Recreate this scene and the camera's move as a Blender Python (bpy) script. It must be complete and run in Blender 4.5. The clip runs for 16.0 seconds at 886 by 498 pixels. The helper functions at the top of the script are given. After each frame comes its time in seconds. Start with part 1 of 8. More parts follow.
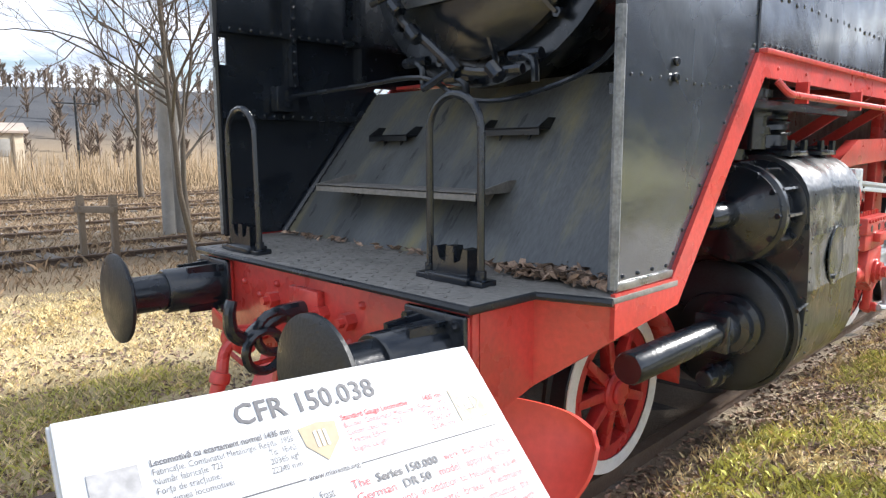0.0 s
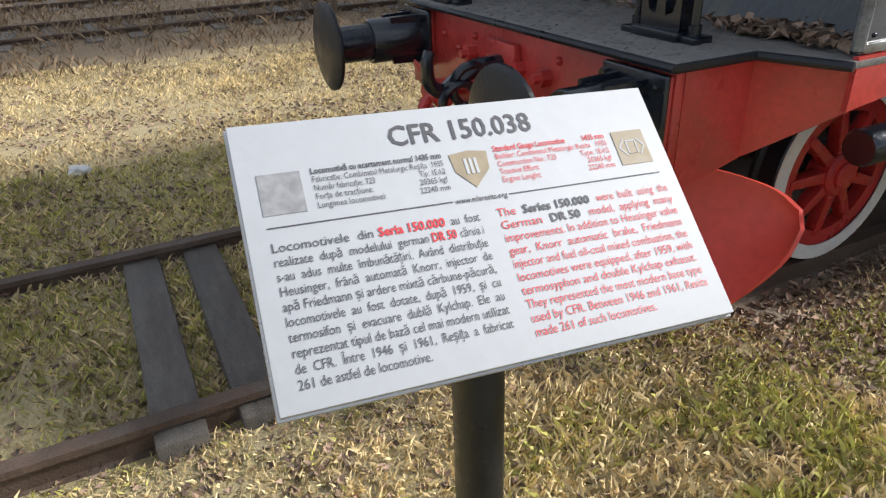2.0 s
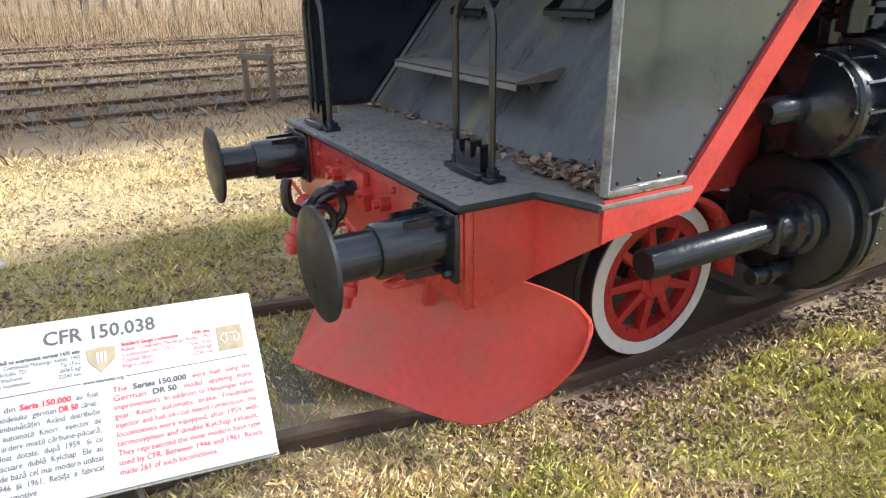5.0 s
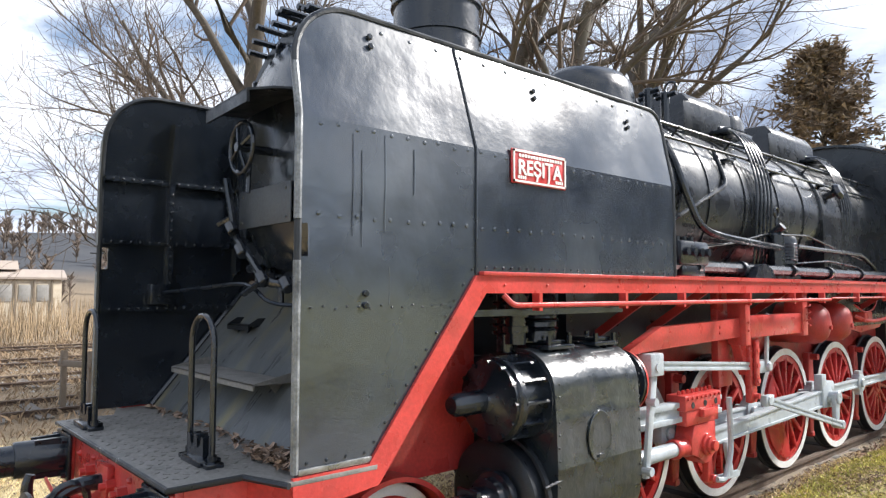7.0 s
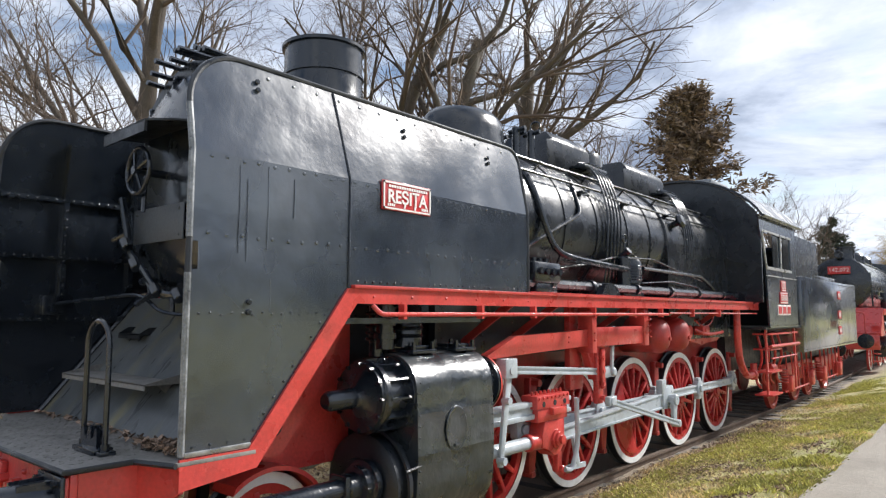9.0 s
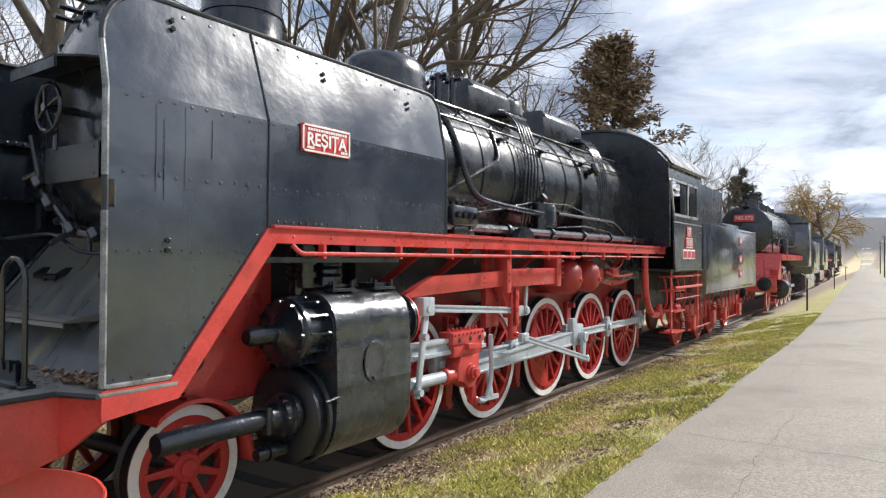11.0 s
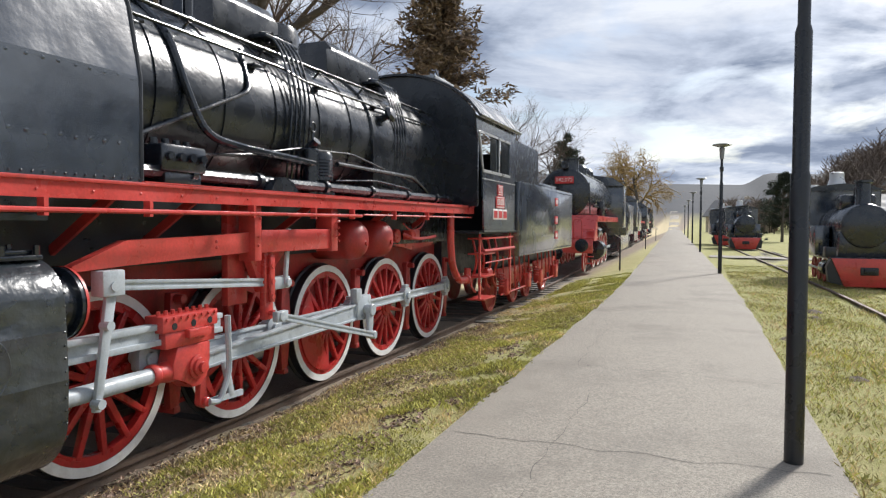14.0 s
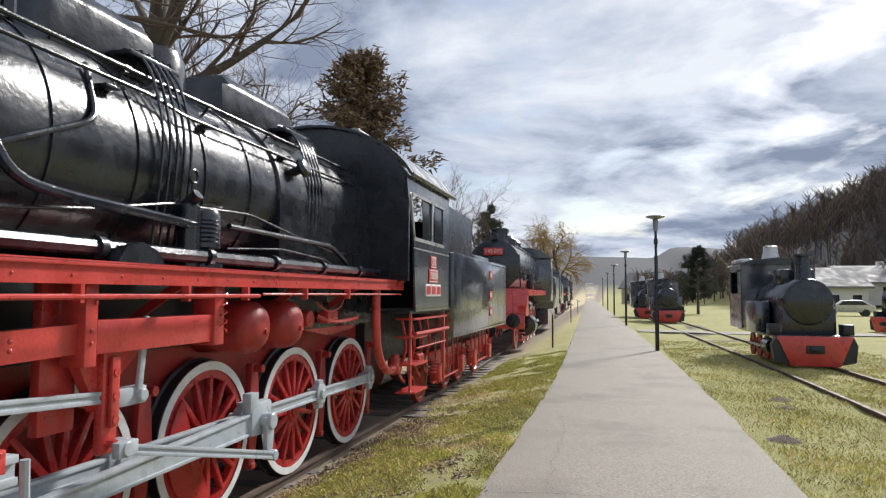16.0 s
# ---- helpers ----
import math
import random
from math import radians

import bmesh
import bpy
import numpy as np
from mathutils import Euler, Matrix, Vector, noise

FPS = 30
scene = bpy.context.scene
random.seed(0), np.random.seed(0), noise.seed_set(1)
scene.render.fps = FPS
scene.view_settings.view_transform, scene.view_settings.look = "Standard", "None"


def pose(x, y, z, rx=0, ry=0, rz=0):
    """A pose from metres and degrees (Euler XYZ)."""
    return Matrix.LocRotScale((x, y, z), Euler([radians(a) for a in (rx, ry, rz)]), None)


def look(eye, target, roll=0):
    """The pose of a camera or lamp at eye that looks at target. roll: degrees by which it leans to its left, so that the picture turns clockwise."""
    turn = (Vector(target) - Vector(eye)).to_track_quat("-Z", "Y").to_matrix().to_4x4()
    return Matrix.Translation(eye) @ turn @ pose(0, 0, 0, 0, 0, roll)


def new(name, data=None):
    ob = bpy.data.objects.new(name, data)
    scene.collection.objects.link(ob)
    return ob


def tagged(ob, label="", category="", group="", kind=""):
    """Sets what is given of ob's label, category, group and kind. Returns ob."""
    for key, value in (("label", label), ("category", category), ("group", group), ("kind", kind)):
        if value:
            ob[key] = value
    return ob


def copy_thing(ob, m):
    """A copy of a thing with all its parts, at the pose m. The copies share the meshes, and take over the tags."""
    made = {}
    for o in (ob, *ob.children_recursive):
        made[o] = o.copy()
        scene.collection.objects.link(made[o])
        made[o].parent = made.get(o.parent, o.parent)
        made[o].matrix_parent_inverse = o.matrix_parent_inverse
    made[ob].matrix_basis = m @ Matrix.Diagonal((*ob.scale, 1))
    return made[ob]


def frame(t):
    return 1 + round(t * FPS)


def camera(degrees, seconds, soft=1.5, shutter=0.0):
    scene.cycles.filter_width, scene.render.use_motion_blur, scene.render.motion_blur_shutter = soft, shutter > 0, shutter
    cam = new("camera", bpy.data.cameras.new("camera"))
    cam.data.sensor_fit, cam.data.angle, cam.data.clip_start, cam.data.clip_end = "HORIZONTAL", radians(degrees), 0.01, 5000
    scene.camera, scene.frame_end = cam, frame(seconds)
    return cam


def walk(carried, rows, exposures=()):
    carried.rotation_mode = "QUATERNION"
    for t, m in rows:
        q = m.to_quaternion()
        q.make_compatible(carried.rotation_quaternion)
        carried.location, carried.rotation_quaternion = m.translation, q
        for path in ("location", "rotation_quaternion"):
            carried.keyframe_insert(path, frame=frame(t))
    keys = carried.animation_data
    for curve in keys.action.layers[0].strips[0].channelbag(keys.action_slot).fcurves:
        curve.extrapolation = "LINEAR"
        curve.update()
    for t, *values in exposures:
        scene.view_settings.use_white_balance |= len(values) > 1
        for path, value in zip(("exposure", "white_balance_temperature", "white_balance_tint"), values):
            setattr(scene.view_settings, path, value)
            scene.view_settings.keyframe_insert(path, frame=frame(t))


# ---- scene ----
cam = camera(66.6, 16.0, 1.25)
PATH = [
    (0, (2.617, -0.855, 1.727), (1.202, 0.528, 1.435), -0.3),
    (0.5, (2.622, -0.842, 1.687), (1.04, 0.271, 1.179), -1.1),
    (1, (2.632, -0.818, 1.672), (1.01, 0.105, 0.951), -1.8),
    (1.5, (2.635, -0.801, 1.672), (1.028, 0.024, 0.814), -2.1),
    (2, (2.637, -0.801, 1.682), (1.044, -0.026, 0.754), -2.2),
    (2.5, (2.643, -0.799, 1.69), (1.053, -0.045, 0.74), -2.4),
    (3, (2.653, -0.793, 1.702), (1.062, -0.049, 0.744), -2.4),
    (5.5, (3.402, -0.418, 2.033), (1.789, 0.644, 1.515), -0.2),
    (6, (3.684, -0.415, 2.05), (2.109, 0.801, 1.851), -0.0),
    (6.5, (3.932, -0.376, 2.068), (2.398, 0.907, 2.074), 0.0),
    (7, (4.187, -0.317, 2.066), (2.69, 1.003, 2.194), 0.0),
    (7.5, (4.375, -0.392, 2.049), (2.914, 0.96, 2.248), -0.0),
    (8, (4.553, -0.542, 2.045), (3.132, 0.849, 2.258), 0.2),
    (8.5, (4.681, -0.604, 2.014), (3.329, 0.854, 2.231), 0.1),
    (9, (4.821, -0.658, 2.002), (3.535, 0.862, 2.189), 0.2),
    (11.5, (5.039, -0.788, 1.948), (3.976, 0.906, 1.947), 0.2),
    (12, (5.003, -0.548, 1.971), (4.025, 1.197, 1.947), 0.2),
    (12.5, (4.999, -0.264, 1.929), (4.107, 1.526, 1.892), 0.3),
    (13, (4.999, 0.134, 1.927), (4.183, 1.96, 1.879), 0.3),
    (13.5, (5.053, 0.583, 1.935), (4.297, 2.434, 1.874), 0.3),
    (14, (5.03, 1.019, 1.917), (4.314, 2.885, 1.838), 0.2),
    (14.5, (4.982, 1.47, 1.916), (4.34, 3.362, 1.829), 0.2),
    (15, (4.866, 1.987, 1.895), (4.318, 3.909, 1.814), 0.1),
    (15.5, (4.668, 2.376, 1.928), (4.174, 4.313, 1.871), 0.2),
    (16, (4.324, 2.699, 2.014), (3.833, 4.633, 2.146), 0.3),
]
EXPOSURES = [(0.0, 1.15, 6250, 10), (0.8, 0.42, 6250, 10), (1.5, 0.2, 6250, 10), (3.0, 0.2, 6250, 10), (5.0, 1.05, 6250, 10), (6.0, 1.15, 6250, 10), (8.0, 0.75, 6250, 10), (9.5, 0.65, 6250, 10), (12.0, 0.5, 6250, 10), (16.0, 0.25, 6250, 10)]
walk(cam, [(t, look(eye, target, roll)) for t, eye, target, roll in PATH], EXPOSURES)

# ==== world ====
world = bpy.data.worlds.new("sky")
scene.world = world
world.use_nodes = True
SUN_AZ, SUN_EL = 24.0, 36.0      # degrees: azimuth from +y towards +x, height


def sky_nodes():
    nt = world.node_tree
    n, l = nt.nodes, nt.links
    n.clear()
    out = n.new("ShaderNodeOutputWorld")
    bg = n.new("ShaderNodeBackground")
    sky = n.new("ShaderNodeTexSky")
    sky.sky_type = "NISHITA"
    sky.sun_disc = False
    sky.sun_elevation = radians(SUN_EL)
    sky.sun_rotation = radians(SUN_AZ)
    sky.air_density, sky.dust_density = 1.0, 1.5
    co = n.new("ShaderNodeTexCoord")
    sep = n.new("ShaderNodeSeparateXYZ")
    l.new(co.outputs["Generated"], sep.inputs[0])
    up = n.new("ShaderNodeMath"); up.operation = "MAXIMUM"; up.inputs[1].default_value = 0.0
    l.new(sep.outputs["Z"], up.inputs[0])
    add = n.new("ShaderNodeMath"); add.operation = "ADD"; add.inputs[1].default_value = 0.16
    l.new(up.outputs[0], add.inputs[0])
    dv = n.new("ShaderNodeVectorMath"); dv.operation = "DIVIDE"
    cmb = n.new("ShaderNodeCombineXYZ")
    l.new(add.outputs[0], cmb.inputs[0]); l.new(add.outputs[0], cmb.inputs[1]); cmb.inputs[2].default_value = 1.0
    l.new(co.outputs["Generated"], dv.inputs[0]); l.new(cmb.outputs[0], dv.inputs[1])
    flat = n.new("ShaderNodeVectorMath"); flat.operation = "MULTIPLY"; flat.inputs[1].default_value = (1, 1, 0.0)
    l.new(dv.outputs[0], flat.inputs[0])
    nz = n.new("ShaderNodeTexNoise"); nz.inputs["Scale"].default_value = 1.5; nz.inputs["Detail"].default_value = 8
    nz.inputs["Roughness"].default_value = 0.55; nz.inputs["Distortion"].default_value = 0.35
    l.new(flat.outputs[0], nz.inputs["Vector"])
    cov = n.new("ShaderNodeValToRGB")
    cov.color_ramp.elements[0].position, cov.color_ramp.elements[1].position = 0.36, 0.5
    l.new(nz.outputs[0], cov.inputs[0])
    nz2 = n.new("ShaderNodeTexNoise"); nz2.inputs["Scale"].default_value = 1.25; nz2.inputs["Detail"].default_value = 7
    nz2.inputs["Roughness"].default_value = 0.6; nz2.inputs["Distortion"].default_value = 0.3
    off = n.new("ShaderNodeVectorMath"); off.operation = "ADD"; off.inputs[1].default_value = (3.7, 1.3, 5.0)
    l.new(flat.outputs[0], off.inputs[0]); l.new(off.outputs[0], nz2.inputs["Vector"])
    shade = n.new("ShaderNodeValToRGB")
    r = shade.color_ramp
    r.elements[0].position, r.elements[0].color = 0.36, (2.5, 2.95, 3.9, 1)
    r.elements[1].position, r.elements[1].color = 0.62, (8.3, 8.5, 8.9, 1)
    e = r.elements.new(0.48); e.color = (5.4, 5.9, 6.9, 1)
    l.new(nz2.outputs[0], shade.inputs[0])
    mix = n.new("ShaderNodeMix"); mix.data_type = "RGBA"
    l.new(cov.outputs[0], mix.inputs["Factor"])
    l.new(sky.outputs[0], mix.inputs["A"]); l.new(shade.outputs[0], mix.inputs["B"])
    l.new(mix.outputs["Result"], bg.inputs["Color"])
    bg.inputs["Strength"].default_value = 0.088
    l.new(bg.outputs[0], out.inputs[0])


sky_nodes()
sun = new("sun", bpy.data.lights.new("sun", "SUN"))
sun.data.energy, sun.data.angle, sun.data.color = 4.2, radians(8.0), (1.0, 0.95, 0.88)
az, el = radians(SUN_AZ), radians(SUN_EL)
sun.matrix_world = look((0, 0, 0), (-math.sin(az) * math.cos(el), -math.cos(az) * math.cos(el), -math.sin(el)))
sun.location = (20, 20, 40)

# ---- materials ----


def material(name, colour, rough=0.6, metal=0.0, vary=0.25, scale=6.0, fine=60.0, bump=0.15, dirt=None, dirt_amount=0.5,
             dirt_scale=2.0, island=0.0, objvar=0.0, coat=0.0, rough_vary=0.15, stretch=(1, 1, 1), bump_dist=0.01, fine_relief=1.0, spread=(0.6, 1.4), ior=1.5):
    """A procedural surface: base colour with broad and fine variation, stains, uneven gloss and fine relief, in metres."""
    m = bpy.data.materials.new(name)
    m.use_nodes = True
    nt = m.node_tree
    n, l = nt.nodes, nt.links
    b = n["Principled BSDF"]
    b.inputs["Metallic"].default_value = metal
    b.inputs["Coat Weight"].default_value = coat
    b.inputs["Coat Roughness"].default_value = 0.12
    b.inputs["Coat IOR"].default_value = b.inputs["IOR"].default_value = ior
    co = n.new("ShaderNodeTexCoord")
    mp = n.new("ShaderNodeMapping")
    mp.inputs["Scale"].default_value = stretch
    geo = n.new("ShaderNodeNewGeometry")
    l.new(geo.outputs["Position"], mp.inputs["Vector"])
    a = n.new("ShaderNodeTexNoise"); a.inputs["Scale"].default_value = scale; a.inputs["Detail"].default_value = 5
    f = n.new("ShaderNodeTexNoise"); f.inputs["Scale"].default_value = fine; f.inputs["Detail"].default_value = 3
    l.new(mp.outputs[0], a.inputs["Vector"]); l.new(mp.outputs[0], f.inputs["Vector"])
    ad = n.new("ShaderNodeMath"); ad.operation = "ADD"
    l.new(a.outputs[0], ad.inputs[0]); l.new(f.outputs[0], ad.inputs[1])
    last = ad.outputs[0]
    if island or objvar:
        src = geo.outputs["Random Per Island"] if island else n.new("ShaderNodeObjectInfo").outputs["Random"]
        k = n.new("ShaderNodeMath"); k.operation = "MULTIPLY_ADD"
        k.inputs[1].default_value = (island or objvar) * 2; l.new(src, k.inputs[0]); l.new(last, k.inputs[2])
        k2 = n.new("ShaderNodeMath"); k2.operation = "SUBTRACT"; k2.inputs[1].default_value = (island or objvar)
        l.new(k.outputs[0], k2.inputs[0]); last = k2.outputs[0]
    mr = n.new("ShaderNodeMapRange")
    mr.inputs["From Min"].default_value, mr.inputs["From Max"].default_value = spread
    mr.inputs["To Min"].default_value, mr.inputs["To Max"].default_value = 1 - vary, 1 + vary
    l.new(last, mr.inputs["Value"])
    mul = n.new("ShaderNodeVectorMath"); mul.operation = "MULTIPLY"
    mul.inputs[0].default_value = colour
    l.new(mr.outputs[0], mul.inputs[1])
    colour_out = mul.outputs[0]
    if dirt:
        d = n.new("ShaderNodeTexNoise"); d.inputs["Scale"].default_value = dirt_scale; d.inputs["Detail"].default_value = 8
        d.inputs["Roughness"].default_value = 0.65
        l.new(mp.outputs[0], d.inputs["Vector"])
        dr = n.new("ShaderNodeMapRange"); dr.inputs["From Min"].default_value, dr.inputs["From Max"].default_value = 0.5, 0.72
        dr.inputs["To Max"].default_value = dirt_amount
        l.new(d.outputs[0], dr.inputs["Value"])
        mx = n.new("ShaderNodeMix"); mx.data_type = "RGBA"
        l.new(dr.outputs[0], mx.inputs["Factor"]); l.new(colour_out, mx.inputs["A"]); mx.inputs["B"].default_value = (*dirt, 1)
        colour_out = mx.outputs["Result"]
    l.new(colour_out, b.inputs["Base Color"])
    rr = n.new("ShaderNodeMapRange")
    rr.inputs["From Min"].default_value, rr.inputs["From Max"].default_value = 0.3, 0.7
    rr.inputs["To Min"].default_value, rr.inputs["To Max"].default_value = max(0.02, rough - rough_vary), min(1, rough + rough_vary)
    l.new(a.outputs[0], rr.inputs["Value"]); l.new(rr.outputs[0], b.inputs["Roughness"])
    if bump:
        bp = n.new("ShaderNodeBump"); bp.inputs["Strength"].default_value = bump; bp.inputs["Distance"].default_value = bump_dist
        hm = n.new("ShaderNodeMath"); hm.operation = "MULTIPLY_ADD"; hm.inputs[1].default_value = fine_relief
        l.new(f.outputs[0], hm.inputs[0]); l.new(a.outputs[0], hm.inputs[2])
        l.new(hm.outputs[0], bp.inputs["Height"]); l.new(bp.outputs[0], b.inputs["Normal"])
    return m


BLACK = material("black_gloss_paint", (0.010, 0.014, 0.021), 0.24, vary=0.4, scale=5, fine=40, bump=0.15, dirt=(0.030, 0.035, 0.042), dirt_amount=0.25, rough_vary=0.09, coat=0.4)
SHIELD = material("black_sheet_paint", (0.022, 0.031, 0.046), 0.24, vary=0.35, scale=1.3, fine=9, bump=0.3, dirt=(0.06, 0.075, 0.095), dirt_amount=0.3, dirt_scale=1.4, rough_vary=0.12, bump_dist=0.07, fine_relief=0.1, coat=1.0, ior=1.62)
BOILER = material("aged_black_boiler_paint", (0.010, 0.013, 0.018), 0.27, vary=0.4, scale=4, fine=22, bump=0.4, dirt=(0.022, 0.025, 0.030), dirt_amount=0.3, dirt_scale=3, rough_vary=0.1, bump_dist=0.03, fine_relief=0.15, coat=0.2)
JACKET = material("worn_black_cladding", (0.022, 0.028, 0.034), 0.3, vary=0.4, scale=3.5, fine=13, bump=0.45, dirt=(0.055, 0.060, 0.064), dirt_amount=0.35, dirt_scale=5, rough_vary=0.12, bump_dist=0.05, fine_relief=0.3, coat=0.6, ior=1.6)
DULL = material("dull_black_steel", (0.013, 0.016, 0.021), 0.4, vary=0.4, scale=8, fine=70, bump=0.2, dirt=(0.035, 0.034, 0.030), dirt_amount=0.3)
APRON = material("weathered_apron_paint", (0.10, 0.107, 0.11), 0.4, vary=0.35, scale=3, fine=30, bump=0.2, dirt=(0.23, 0.20, 0.08), dirt_amount=0.75, dirt_scale=1.5, stretch=(2.6, 0.7, 0.7))
DECK = material("dusty_deck_plate", (0.21, 0.20, 0.185), 0.65, vary=0.3, scale=4, fine=50, bump=0.25, dirt=(0.035, 0.035, 0.035), dirt_amount=0.6, dirt_scale=4)
RED = material("red_gloss_paint", (0.53, 0.055, 0.047), 0.32, vary=0.22, scale=4, fine=40, bump=0.14, dirt=(0.27, 0.055, 0.048), dirt_amount=0.6, dirt_scale=3, rough_vary=0.1, coat=0.2)
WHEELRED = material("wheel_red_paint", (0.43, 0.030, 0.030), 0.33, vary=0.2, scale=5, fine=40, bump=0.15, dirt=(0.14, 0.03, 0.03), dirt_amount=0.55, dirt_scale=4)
# dirty red, also darkened for parts that lie in shade
DARKRED = material("dirty_shaded_red_paint", (0.34, 0.03, 0.025), 0.45, vary=0.25, scale=6, fine=50, bump=0.2, dirt=(0.06, 0.03, 0.025), dirt_amount=0.6, dirt_scale=4)
PLOUGH = material("faded_red_plough_paint", (0.66, 0.075, 0.055), 0.4, vary=0.15, scale=2.5, fine=25, bump=0.15, dirt=(0.28, 0.16, 0.10), dirt_amount=0.55, dirt_scale=1.6)
WHITE = material("white_tyre_paint", (0.72, 0.72, 0.70), 0.5, vary=0.08, scale=10, fine=80, bump=0.15, dirt=(0.4, 0.36, 0.3), dirt_amount=0.45, dirt_scale=9)
GALVBLACK = material("grey_black_plate", (0.07, 0.078, 0.09), 0.4, vary=0.3, scale=4, fine=40, bump=0.15)
GREY = material("pale_grey_rod_paint", (0.40, 0.44, 0.47), 0.38, vary=0.12, scale=8, fine=70, bump=0.12, dirt=(0.2, 0.2, 0.19), dirt_amount=0.4, dirt_scale=7)
STEEL = material("bare_worn_steel", (0.35, 0.35, 0.35), 0.35, metal=0.9, vary=0.3, scale=9, fine=80, bump=0.15)
RUST = material("rusty_rail_steel", (0.11, 0.075, 0.055), 0.7, metal=0.2, vary=0.35, scale=12, fine=90, bump=0.4, dirt=(0.2, 0.18, 0.15), dirt_amount=0.4, dirt_scale=5)
CONCRETE = material("grey_concrete", (0.30, 0.29, 0.27), 0.85, vary=0.2, scale=5, fine=90, bump=0.35, dirt=(0.16, 0.15, 0.13), dirt_amount=0.5)
SLEEPER = material("weathered_sleeper", (0.13, 0.117, 0.10), 0.85, vary=0.55, scale=7, fine=60, bump=0.7, objvar=0.25, stretch=(1, 4, 4), dirt=(0.07, 0.055, 0.042), dirt_amount=0.6)
WOOD = material("grey_old_wood", (0.2, 0.16, 0.12), 0.85, vary=0.3, scale=9, fine=60, bump=0.4, stretch=(3, 3, 0.6))
BARK = material("bare_bark", (0.105, 0.088, 0.072), 0.9, vary=0.35, scale=5, fine=40, bump=0.5, dirt=(0.08, 0.085, 0.045), dirt_amount=0.4)
TWIG = material("bare_twig_bark", (0.13, 0.098, 0.076), 0.9, vary=0.25, scale=3, fine=30, bump=0.0)
SIGN = material("white_sign_face", (0.51, 0.525, 0.545), 0.62, vary=0.04, scale=6, fine=60, bump=0.03, rough_vary=0.05)
INK = material("dark_grey_print", (0.09, 0.09, 0.10), 0.5, vary=0.05, bump=0.0)
REDINK = material("red_print", (0.62, 0.05, 0.06), 0.5, vary=0.05, bump=0.0)
TAN = material("tan_emblem_print", (0.33, 0.27, 0.18), 0.5, vary=0.15, bump=0.0, scale=60)
PLATE = material("red_name_plate", (0.50, 0.03, 0.035), 0.4, vary=0.15, scale=12, fine=60, bump=0.15, dirt=(0.5, 0.3, 0.28), dirt_amount=0.3, dirt_scale=14)
LETTER = material("white_raised_letters", (0.75, 0.72, 0.70), 0.45, vary=0.1, scale=20, bump=0.05)
ALU = material("aluminium_edge", (0.55, 0.55, 0.55), 0.35, metal=0.6, vary=0.1, bump=0.05)
POST = material("black_post_paint", (0.015, 0.017, 0.02), 0.3, vary=0.3, scale=8, bump=0.08)
GALV = material("grey_lamp_metal", (0.25, 0.26, 0.27), 0.4, metal=0.5, vary=0.15, bump=0.05)
LEAF = material("dry_leaf", (0.28, 0.195, 0.14), 0.8, vary=0.55, scale=30, bump=0.0, island=0.8)
GLASS = material("dark_window_glass", (0.02, 0.025, 0.03), 0.06, vary=0.1, bump=0.0, rough_vary=0.02)
CREAM = material("stained_cream_wall", (0.50, 0.43, 0.33), 0.85, vary=0.2, scale=0.8, fine=12, bump=0.2, dirt=(0.22, 0.17, 0.12), dirt_amount=0.6, dirt_scale=0.7)
TILE = material("faded_roof", (0.36, 0.30, 0.255), 0.8, vary=0.2, scale=1, fine=12, bump=0.3)
WALLW = material("white_render_wall", (0.72, 0.71, 0.68), 0.8, vary=0.1, scale=0.8, fine=12, bump=0.1)
SLATE = material("grey_roof", (0.22, 0.21, 0.2), 0.75, vary=0.15, scale=1, fine=12, bump=0.2)
ASPHALT = material("pale_worn_asphalt", (0.30, 0.268, 0.222), 0.85, vary=0.55, scale=55, fine=230, bump=0.6, dirt=(0.17, 0.152, 0.13), dirt_amount=0.65, dirt_scale=0.9, bump_dist=0.008, spread=(0.72, 1.28))
EDGE = material("worn_grey_edge", (0.20, 0.21, 0.22), 0.38, metal=0.3, vary=0.5, scale=9, fine=60, bump=0.2, dirt=(0.03, 0.034, 0.04), dirt_amount=0.7, dirt_scale=6)
CRACK = material("dark_crack_filler", (0.10, 0.095, 0.085), 0.95, vary=0.2, bump=0.0)


# ---- mesh tools ----
def box(bm, a, b, bevel=0.0, m=None):
    x0, y0, z0 = a
    x1, y1, z1 = b
    vs = [bm.verts.new(p) for p in ((x0, y0, z0), (x1, y0, z0), (x1, y1, z0), (x0, y1, z0), (x0, y0, z1), (x1, y0, z1), (x1, y1, z1), (x0, y1, z1))]
    fs = [bm.faces.new([vs[i] for i in q]) for q in ((3, 2, 1, 0), (4, 5, 6, 7), (0, 1, 5, 4), (1, 2, 6, 5), (2, 3, 7, 6), (3, 0, 4, 7))]
    if m is not None:
        for v in vs:
            v.co = m @ v.co
    if bevel:
        es = {e for f in fs for e in f.edges}
        bmesh.ops.bevel(bm, geom=list(es), offset=bevel, segments=2, affect="EDGES", profile=0.5)


def basis(d):
    d = Vector(d).normalized()
    u = d.orthogonal().normalized() if abs(d.z) < 0.99 else Vector((1, 0, 0))
    if abs(d.z) < 0.99:
        u = Vector((0, 0, 1)).cross(d).normalized()
    return d, u, d.cross(u)


def ring(bm, c, u, v, r, n):
    return [bm.verts.new(c + u * (r * math.cos(2 * math.pi * i / n)) + v * (r * math.sin(2 * math.pi * i / n))) for i in range(n)]


def bridge(bm, a, b):
    n = len(a)
    for i in range(n):
        bm.faces.new((a[i], a[(i + 1) % n], b[(i + 1) % n], b[i]))


